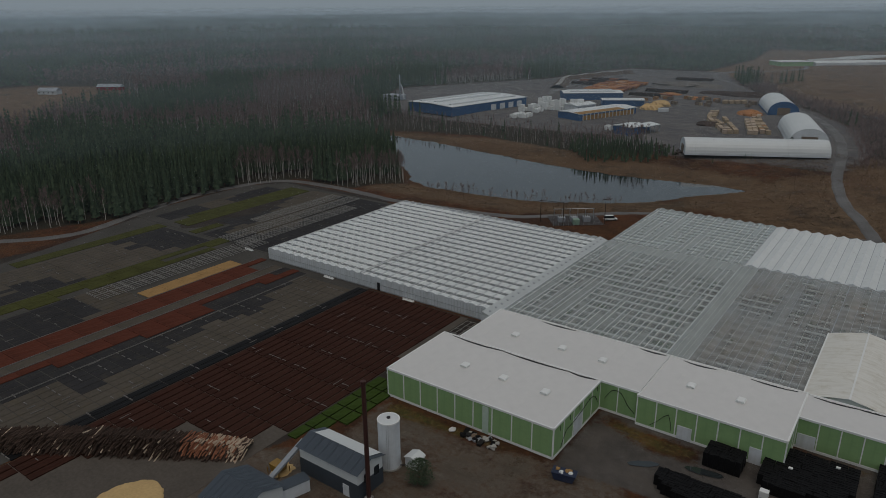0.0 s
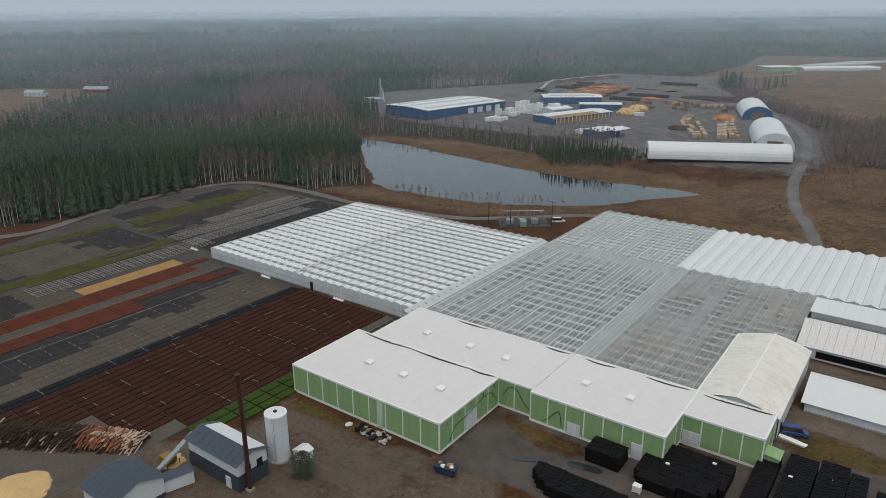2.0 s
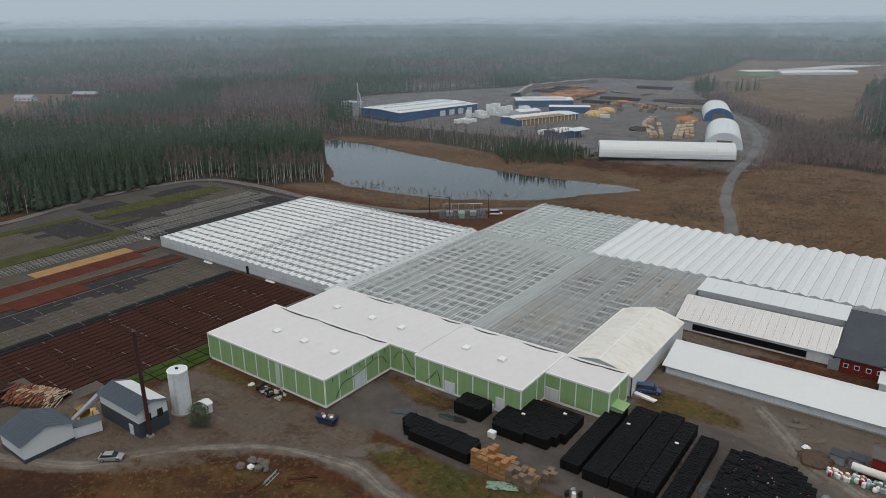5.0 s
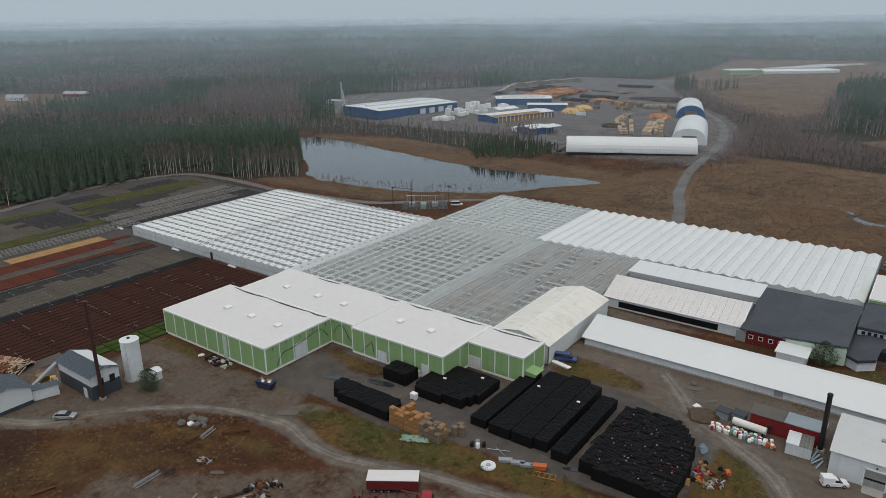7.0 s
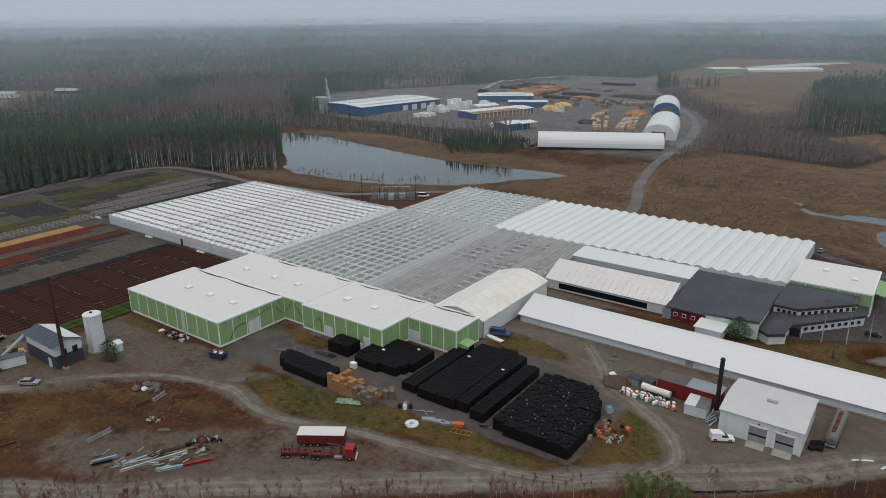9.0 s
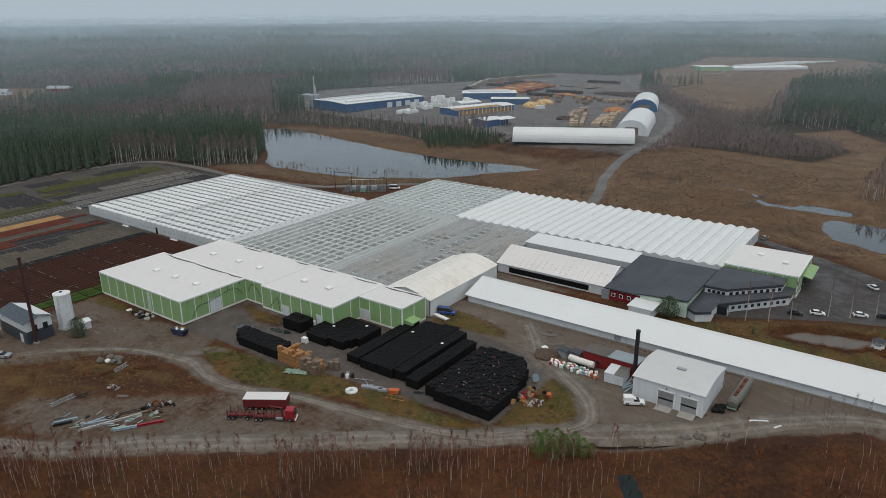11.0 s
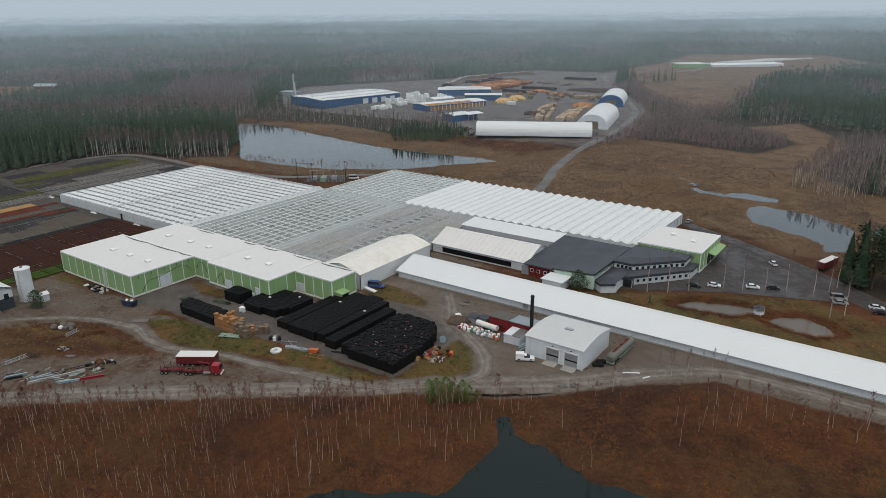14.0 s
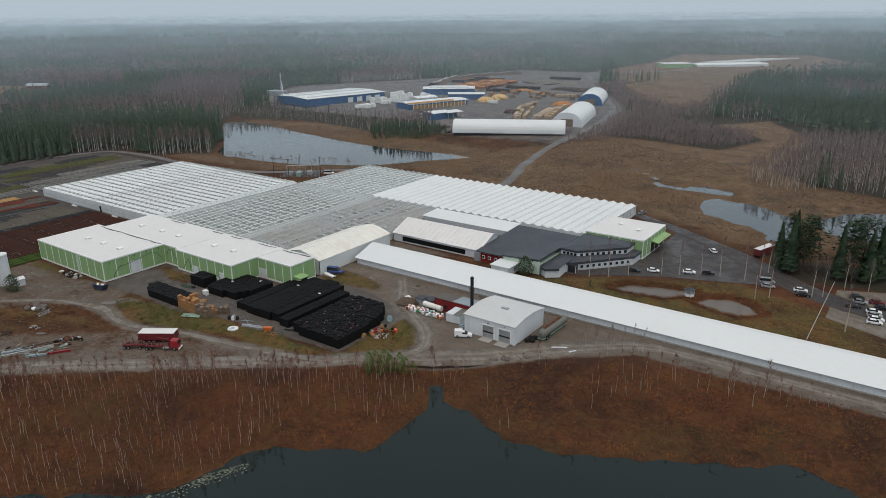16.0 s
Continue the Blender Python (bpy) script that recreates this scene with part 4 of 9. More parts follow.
def pine(seed, h=19.0):
    """A Scots pine: a tall bare stem with a clumped, uneven crown. Slots: 0 bark, 1 needles."""
    rnd = random.Random(seed)
    v, f, k = [], [], []
    for i in range(5):
        a, b = 1.2566 * i, 1.2566 * (i + 1)
        f.append((len(v), len(v) + 1, len(v) + 2))
        v.extend(((0.24 * math.cos(a), 0.24 * math.sin(a), 0), (0.24 * math.cos(b), 0.24 * math.sin(b), 0), (0, 0, h * 0.95)))
        k.append(0)
    for c in range(38):
        t = 0.22 + 0.78 * (c / 38)
        a, out = rnd.random() * 6.28, h * 0.15 * (1.2 - t) * rnd.uniform(0.4, 1.3) * 1.7
        m = Vector((math.cos(a) * out, math.sin(a) * out, h * t))
        f.append((len(v), len(v) + 1, len(v) + 2))
        v.extend(((0, 0, h * t - 0.8), (0.08, 0.08, h * t - 0.7), tuple(m)))
        k.append(0)
        for i in range(22):
            p = m + Vector((rnd.gauss(0, 0.75), rnd.gauss(0, 0.75), rnd.gauss(0, 0.45)))
            d = [Vector((rnd.uniform(-0.55, 0.55), rnd.uniform(-0.55, 0.55), rnd.uniform(-0.1, 0.5))) for _ in range(3)]
            f.append((len(v), len(v) + 1, len(v) + 2))
            v.extend(tuple(p + q) for q in d)
            k.append(1)
    return np.array(v), np.array(f), np.array(k)


def strewn(name, kinds, places, mats, label, category):
    """Many plants in one mesh. Places: x, y, scale, turn, width."""
    if not len(places):
        return
    vs, fs, ks, at = [], [], [], 0
    which = np.random.RandomState(len(places)).randint(0, len(kinds), len(places))
    ground_z = height(places[:, 0], places[:, 1])
    for n, (v, f, k) in enumerate(kinds):
        p = places[which == n]
        z = ground_z[which == n]
        if not len(p):
            continue
        c, s = np.cos(p[:, 3])[:, None], np.sin(p[:, 3])[:, None]
        sc, wd = p[:, 2][:, None], (p[:, 2] * p[:, 4])[:, None]
        x = (v[None, :, 0] * c - v[None, :, 1] * s) * wd + p[:, 0][:, None]
        y = (v[None, :, 0] * s + v[None, :, 1] * c) * wd + p[:, 1][:, None]
        zz = v[None, :, 2] * sc + z[:, None]
        vs.append(np.stack([x, y, zz], 2).reshape(-1, 3))
        fs.append((f[None] + (np.arange(len(p)) * len(v))[:, None, None] + at).reshape(-1, 3))
        ks.append(np.tile(k, len(p)))
        at += len(p) * len(v)
    ob = new(name, raw_mesh(name, np.concatenate(vs), np.concatenate(fs), mats, np.concatenate(ks)))
    return tagged(ob, label, category, kind="stuff")


def jittered(x0, x1, y0, y1, gap, seed):
    rnd = np.random.RandomState(seed)
    px, py = np.meshgrid(np.arange(x0, x1, gap), np.arange(y0, y1, gap))
    px, py = px.ravel(), py.ravel()
    return px + (rnd.rand(len(px)) - 0.5) * gap * 0.9, py + (rnd.rand(len(py)) - 0.5) * gap * 0.9


def wooded(x, y):
    ok = np.ones(x.shape, bool)
    for p in (OPEN_GROUND, MILL, FARM, FAR_NURSERY, MEADOW):
        ok &= ~inside(p, x, y)
    d = edge_distance([(-12, 308), (-21, 336), (-27, 377), (-36, 420), (-36.5, 460), (-44, 505), (-57, 545), (-87, 598), (-120, 655), (-160, 725), (-215, 838)], x, y, False)
    ok &= ~inside([(-130, 374), (-18, 374), (-18, 442), (-40, 442), (-130, 402)], x, y)
    return ok & (d > 9)


def seen_side(x, y, spread=40):
    """The side of the country that the works face: north-west."""
    a0 = np.degrees(np.arctan2(-(x - 5), y + 2)) - 35.7
    a1 = np.degrees(np.arctan2(-(x - 161), y + 3)) - 35.7
    return ((np.abs(a0) < spread) | (np.abs(a1) < spread)) & (y > 60)


def rows_of(x, y, lo, hi, seed, wide=(0.85, 1.2)):
    rnd = np.random.RandomState(seed)
    n = len(x)
    return np.stack([x, y, rnd.uniform(lo, hi, n), rnd.rand(n) * 6.28, rnd.uniform(*wide, n)], 1)


BIRCH_BANDS = [[(-909, 408), (-826, 571), (-593, 440), (-615, 360)], [(-881, 624), (-754, 734), (-653, 638), (-765, 543)], [(-599, 492), (-537, 548), (-341, 400), (-435, 366)], [(-700, 900), (-520, 1050), (-440, 960), (-640, 820)], [(-1300, 700), (-1050, 1000), (-960, 900), (-1200, 620)]]


def leafy_share(x, y):
    """Where bare birch stands among the spruce."""
    v = waves(x, y, 260, 21) * 0.65 + waves(x, y, 80, 22) * 0.35
    v = v + 0.1
    front = edge_distance([(-256, 215), (-252, 232), (-216, 232), (-206, 261)], x, y, False)
    v = v + 0.9 * (front < 16) - 0.9 * ((front >= 16) & (front < 90))
    for band in BIRCH_BANDS:
        v = np.where(inside(band, x, y), v + 0.9, v)
    d = edge_distance([(-270, 100), (-261, 142), (-265, 178), (-258, 222)], x, y, False)
    return v + 0.6 * (d < 12) + 0.35 * ((d < 30) & (y < 165)) - 0.55 * ((d >= 16) & (d < 130))


SPRUCE_NEAR = [spruce(s, 13, 7) for s in range(5)]
SPRUCE_MID = [spruce(10 + s, 6, 5) for s in range(4)]
SPRUCE_FAR = [spruce(20 + s, 3, 4) for s in range(4)]
BIRCH_NEAR = [birch(s, 64, thick=0.14, sliver=0.08, low=0.5) for s in range(5)]
BIRCH_MID = [birch(10 + s, 26, sliver=0.22, thick=0.10) for s in range(4)]
BIRCH_FAR = [birch(20 + s, 12, sliver=0.6, thick=0.06) for s in range(4)]

for ring, (r0, r1, gap, spr, bir, seed) in enumerate(((0, 470, 3.7, SPRUCE_NEAR, BIRCH_NEAR, 31), (470, 900, 5.4, SPRUCE_MID, BIRCH_MID, 32), (900, 1700, 10.5, SPRUCE_FAR, BIRCH_FAR, 33), (1700, 4850, 27, SPRUCE_FAR, BIRCH_FAR, 34))):
    x, y = jittered(-r1 + 80 if ring < 3 else -4600, min(r1 * 0.75, 2600), 60, r1, gap, seed)
    far = np.hypot(x - 80, y)
    keep = (far >= r0) & (far < r1) & seen_side(x, y)
    x, y = x[keep], y[keep]
    keep = wooded(x, y)
    x, y = x[keep], y[keep]
    share = leafy_share(x, y) + np.random.RandomState(seed).normal(0, 0.07, len(x))
    b = share > (0.12, 0.22, 0.42, 0.5)[ring]
    big = (1.0, 1.0, 1.1, 1.2)[ring]
    low = inside([(-345, 372), (-160, 360), (-150, 430), (-345, 430)], x, y)
    b |= low & (np.random.RandomState(seed + 2).rand(len(x)) < 0.93)
    scrub = inside([(-36, 400), (240, 320), (240, 480), (60, 545), (0, 562), (-40, 560)], x, y) | inside(HEATH, x, y) | inside(BAND, x, y)
    x, y, b, low = x[~scrub], y[~scrub], b[~scrub], low[~scrub]
    if ring == 0:
        line = [(-272, 108), (-261, 142), (-265, 178), (-263, 206), (-252, 232), (-216, 232), (-206, 261)]
        near = edge_distance(line, x, y, False) < 12
        p = rows_of(x, y, 0.7, 1.15, 30)
        EDGE_TREES = [(*p[i], bool(b[i])) for i in np.flatnonzero(near)[:300]]
        x, y, b, low = x[~near], y[~near], b[~near], low[~near]
    wide = ((0.85, 1.2), (0.95, 1.3), (1.3, 1.8), (2.2, 3.4))[ring]
    for k, kinds, lo, hi, off, mats, name, label in ((~b, spr, 0.7, 1.2, 0, ["pine_bark", "needles"], "spruce_wood", "dense dark green spruce forest"), (b, bir, 0.65, 1.05, 5, ["birch_bark", "twigs"], "birch_wood", "bare reddish-brown birch woodland with pale stems")):
        p = rows_of(x[k], y[k], lo * big, hi * big, seed + off, wide)
        p[:, 2] *= np.where(low[k], 0.55, 1.0)
        strewn(name, kinds, p, mats if ring < 2 else mats[1:] * 2, label, "forest")


# ---- nursery buildings ----
def arc(y0, z0, y1, z1, rise, n=10):
    """Points of a low arch from one eave to the other."""
    return [(y0 + (y1 - y0) * i / n, z0 + (z1 - z0) * i / n + rise * math.sin(math.pi * i / n)) for i in range(n + 1)]


def panelled_side(hall, a, b, h, n, mat, skip=()):
    """A facade from a to b (local x, y): a plinth, n panels and the white posts between them."""
    a, b = Vector((*a, 0)), Vector((*b, 0))
    run = b - a
    length = run.length
    d = run / length
    turn = math.degrees(math.atan2(d.y, d.x))
    w = length / n
    pan = Geo().box(0.09, -0.06, 0.55, w - 0.09, 0.04, h - 0.35)
    pm = pan.mesh("panel", mat)
    qm = Geo().box(-0.11, -0.14, 0.1, 0.11, 0.05, h - 0.2).mesh("post", "white_trim")
    for i in range(n):
        p = a + d * (w * i)
        if i not in skip:
            ob = part("panel", pm, None, hall)
            ob.matrix_basis = pose(p.x, p.y, 0, 0, 0, turn)
        ob = part("post", qm, None, hall)
        ob.matrix_basis = pose(p.x, p.y, 0, 0, 0, turn)
    ob = part("post", qm, None, hall)
    ob.matrix_basis = pose(b.x, b.y, 0, 0, 0, turn)
    ob = part("plinth", Geo().box(0, -0.12, -0.2, length, 0.06, 0.5), "white_trim", hall, "pale concrete plinth")
    ob.matrix_basis = pose(a.x, a.y, 0, 0, 0, turn)
    ob = part("fascia", Geo().box(-0.15, -0.2, h - 0.32, length + 0.15, 0.1, h + 0.12), "white_trim", hall, "white eaves board")
    ob.matrix_basis = pose(a.x, a.y, 0, 0, 0, turn)


def green_hall(x0, y0, x1, y1, h, sides, vents, label, edge_strips=()):
    hall = thing("packing_hall", label, "building", (x0, y0, 0), group="green packing halls")
    w, d = x1 - x0, y1 - y0
    part("wall", Geo().box(0.05, 0.05, 0, w - 0.05, d - 0.05, h - 0.1), "green_wall", hall)
    n = max(2, int(w / 4.4))
    part("roof", Geo().box(0.08, 0.08, h - 0.1, w - 0.08, d - 0.08, h + 0.02), "white_roof", hall, "pale grey membrane roof with welded seams")
    strip = Geo().box(0.012, 0.14, h + 0.02, w / n - 0.012, d - 0.14, h + 0.035).mesh("roof_strip", "white_roof")
    for i in range(n):
        part("roof_strip", strip, None, hall).matrix_basis = pose(w * i / n, 0, 0)
    for s, n, skip in sides:
        a, b = {"s": ((0, 0), (w, 0)), "e": ((w, 0), (w, d)), "n": ((w, d), (0, d)), "w": ((0, d), (0, 0))}[s]
        panelled_side(hall, a, b, h, n, "green_wall", skip)
    for s in "snew":
        if s not in [q[0] for q in sides]:
            bx = {"s": (0, -0.1, w, 0.15), "n": (0, d - 0.15, w, d + 0.1), "e": (w - 0.15, 0, w + 0.1, d), "w": (-0.1, 0, 0.15, d)}[s]
            part("parapet", Geo().box(bx[0], bx[1], h - 0.3, bx[2], bx[3], h + 0.14), "white_trim", hall, "white parapet capping")
    for vx, vy in vents:
        g = Geo().box(vx - x0 - 0.75, vy - y0 - 0.75, h, vx - x0 + 0.75, vy - y0 + 0.75, h + 0.35)
        g.prism([(-0.9, 0.35), (0.9, 0.35), (0.6, 0.6), (-0.6, 0.6)], vy - y0 - 0.9, vy - y0 + 0.9, "y")
        g.v[-8:] = [(p[0] + vx - x0, p[1], p[2] + h) for p in g.v[-8:]]
        part("roof_vent", g, "white_trim", hall, "white domed smoke vent")
    # narrow black strips, bowed and uneven in width, just above the roof
    for fx0, fx1, fy, bow, seed in edge_strips:
        rnd = random.Random(seed)
        g, k = Geo(), 14
        for i in range(k):
            u0, u1 = i / k, (i + 1) / k
            y_0, y_1 = fy - y0 - bow * math.sin(math.pi * u0), fy - y0 - bow * math.sin(math.pi * u1)
            t0 = 0.12 + 0.4 * math.sin(math.pi * u0) * rnd.uniform(0.6, 1.1)
            xa, xb = fx0 - x0 + (fx1 - fx0) * u0, fx0 - x0 + (fx1 - fx0) * u1
            g.face([(xa, y_0, h + 0.07), (xb, y_1, h + 0.07), (xb, y_1 + t0 + 0.15, h + 0.10), (xa, y_0 + t0, h + 0.10)])
        part("loose_felt", g, "black_metal", hall, "narrow curved black strip near the roof edge")
    return hall


H1 = green_hall(-82.8, 99.5, -42.6, 121.0, 6.8, [("s", 9, ()), ("e", 5, ()), ("w", 5, ())], [(-69.4, 109.8), (-59.7, 109.8), (-49.8, 109.8)], "green panelled packing hall with a flat pale roof", [(-80, -66, 120.4, 0.7, 1), (-66, -50, 120.3, 0.5, 2), (-50, -43.5, 120.5, 0.6, 3)])
H2 = green_hall(-78.4, 121.1, -34.2, 140.2, 6.8, [("s", 10, ()), ("w", 4, ())], [(-67.8, 129.0), (-55.5, 129.2), (-45.6, 129.0)], "green packing hall with a flat pale roof behind the front hall", [(-66, -57, 139.4, 0.4, 4), (-41, -35, 139.4, 0.5, 5)])
H3 = green_hall(-34.1, 120.0, -6.3, 140.2, 6.8, [("s", 7, (4,)), ("e", 3, ())], [(-26.3, 129.2), (-16.5, 129.1)], "green packing hall with a flat pale roof and a steel door", [(-31, -24, 139.3, 0.6, 6), (-17, -8, 139.3, 0.5, 7)])
H4 = green_hall(-6.2, 130.3, 8.7, 140.2, 6.6, [("s", 4, (0,)), ("e", 2, ())], [], "small green packing hall at the end of the row", [(-5, 3, 139.4, 0.5, 8), (2, 8, 139.5, 0.3, 9)])
for hall, name, box, mat, label in (
    (H1, "door", (40.15, 9.0, 0.1, 40.35, 12.6, 4.3), "white_wall", "grey sliding door"), (H1, "side_door", (24.6, -0.2, 0.1, 26.0, -0.05, 6.2), "pale_green", "pale green louvred strip"),
    (H3, "door", (21.8, -0.2, 0.1, 24.0, -0.02, 3.4), "white_wall", "grey steel door"), (H3, "door", (8.4, -0.2, 0.1, 11.2, -0.1, 3.0), "white_wall", "white roller door"), (H4, "lower_panel", (0.3, -0.15, 0.3, 3.5, 0.0, 3.2), "white_wall", "white wall panel"),
    (H4, "porch", (14.9, 1.0, 0.0, 17.6, 4.2, 2.7), "green_wall", "green loading porch")):
    part(name, Geo().box(*box), mat, hall, label)
part("porch_roof", Geo().prism([(14.8, 2.95), (17.9, 2.65), (17.9, 2.8), (14.8, 3.1)], 0.8, 4.5, "y"), "green_wall", H4)
# the porch is solid; a black panel paints the shade of its opening
part("porch_opening", Geo().box(17.6, 1.4, 0.1, 17.66, 3.8, 2.4), "black_plastic", H4, "black panel painting the shade of the porch opening")
for i in range(5):
    g = Geo()
    g.tube((40.45, 2.2 + 4.3 * i, 6.4), (40.6, 2.1 + 4.3 * i, 5.4), 0.06, n=5)
    part("rain_spout", g, "black_metal", H1, "short dark roof spout")


def cable(parent, pts, r=0.06):
    line = spline([(p[0], p[1], p[2]) for p in pts], 0.8)
    g = Geo()
    for a, b in zip(line[:-1], line[1:]):
        g.tube(a, b, r, n=4, caps=False)
    part("cable", g, "black_metal", parent, "black hose slung along the wall")


cable(H1, [(40.42, 3.0, 1.0), (40.42, 5.0, 3.6), (40.42, 8.5, 3.9), (40.42, 12.0, 4.4), (40.42, 16, 5.2), (40.42, 18.5, 4.6), (40.42, 20, 2.5)])
cable(H2, [(37, -0.2, 3.0), (38.5, -0.2, 5.4), (40.5, -0.2, 5.3), (42, -0.2, 3.0), (43.6, -0.2, 1.6)])
cable(H3, [(3, -0.2, 1.0), (4.5, -0.2, 2.5), (6.5, -0.2, 4.6), (7.2, -0.2, 1.2)])


def ridge_house(name, x0, x1, y0, y1, n, eave, rise, label):
    """The frame that all greenhouses share: returns the thing, the span width and the walls."""
    house = thing(name, label, "greenhouse", (x0, y0, 0), group="linked greenhouses")
    return house, (x1 - x0) / n


def gable(g, x, y, w, eave, rise, t=0.06):
    g.prism([(x, 0), (x + w, 0), (x + w, eave), (x + w / 2, eave + rise), (x, eave)], y - t, y + t, "y")


# whitewashed greenhouse
ghA, wA = ridge_house("greenhouse", -173.0, -84.9, 144.0, 218.0, 26, 3.85, 0.45, "large whitewashed multi-span greenhouse")
EA, RA, BAYS = 3.85, 0.45, 18
bay = 74.0 / BAYS
for i in range(26):
    for a, b in ((wA * i, wA * (i + 0.5)), (wA * (i + 1), wA * (i + 0.5))):
        g = Geo().face([(a, 0, EA), (b, 0, EA + RA), (b, 74, EA + RA), (a, 74, EA)])
        part("roof_glass", g, "screen_glass", ghA, "thinly chalked glass slope")
for x0, x1, share in ((0.15, 41.8, 0.66), (42.2, 87.95, 0.64)):
    screen = Geo().box(x0, 0.1, EA - 0.2, x1, bay * share, EA - 0.15).mesh("screen", "screen_cloth")
    for j in range(BAYS):
        part("screen", screen, None, ghA, "white shading screen drawn under the glass").matrix_basis = pose(0, bay * j, 0)
rafter = Geo().box(0.1, -0.06, EA - 0.6, 87.9, 0.06, EA - 0.3).mesh("rafter", "galvanised")
for j in range(1, BAYS):
    part("rafter", rafter, None, ghA).matrix_basis = pose(0, bay * j, 0)
part("slab", Geo().box(0.2, 0.2, 0, 87.8, 73.8, 0.06), "bench_grey", ghA, "floor with grey trays of seedlings")
gutters = [Geo().box(-r, -0.1, EA - 0.10, r, 74.1, EA + 0.04).mesh("gutter", m) for r, m in ((0.06, "white_trim"), (0.13, "galvanised"))]
ridge = Geo().box(-0.05, -0.1, EA + RA - 0.02, 0.05, 74.1, EA + RA + 0.05).mesh("ridge_bar", "white_trim")
for i in range(27):
    part("gutter", gutters[i > 12], None, ghA).matrix_basis = pose(wA * i, 0, 0)
    if i < 26:
        part("ridge_bar", ridge, None, ghA).matrix_basis = pose(wA * (i + 0.5), 0, 0)
ends = Geo()
for i in range(26):
    gable(ends, wA * i, 0, wA, EA, RA)
    gable(ends, wA * i, 74, wA, EA, RA)
ends.box(-0.06, 0, 0, 0.06, 74, EA)
ends.box(88.04, 0, 0, 88.16, 74, EA)
part("wall", ends, "white_wall", ghA, "pale translucent end walls")
rib = Geo().box(-0.05, -0.13, 0.1, 0.05, -0.05, EA - 0.05).mesh("wall_rib", "glazing_bar")
for i in range(89):
    ob = part("wall_rib", rib, None, ghA)
    ob.matrix_basis = pose(0.05 + i * 0.99, 0, 0)
part("base_rail", Geo().box(0, -0.16, 0, 88.1, -0.06, 0.35).box(0, -0.16, 1.9, 88.1, -0.06, 2.0), "galvanised", ghA)
part("door", Geo().box(48.9, -0.3, 0, 49.9, -0.1, 2.6), "black_metal", ghA, "narrow dark door")
part("walkway_roof", Geo().box(41.85, -0.05, EA + RA - 0.2, 42.15, 74.05, EA + RA + 0.08), "galvanised", ghA, "grey maintenance ridge across the roof")

# link between the two greenhouses
link = thing("link_corridor", "narrow glazed corridor between two greenhouses", "greenhouse", (-84.8, 140.6, 0), group="linked greenhouses")
part("roof", Geo().prism([(0, 4.2), (0.2, 4.45), (3.2, 3.5), (3.2, 3.3), (0, 3.3)], 0, 77.4, "y"), "glazing_bar", link, "dull filmed glass slope")
part("wall", Geo().box(0.1, 0, 0, 0.25, 77.4, 4.2).box(0.1, -0.1, 0, 3.1, 0.1, 3.4), "white_wall", link)
fan = Geo().tube((0, 0, 0), (0, 0, 0.25), 0.34, n=10).mesh("fan", "grey_metal")
for i in range(25):
    ob = part("fan", fan, None, link, "round grey roof fan")
    ob.matrix_basis = pose(1.5, 2 + 3.05 * i, 3.92, 0, 16, 0)


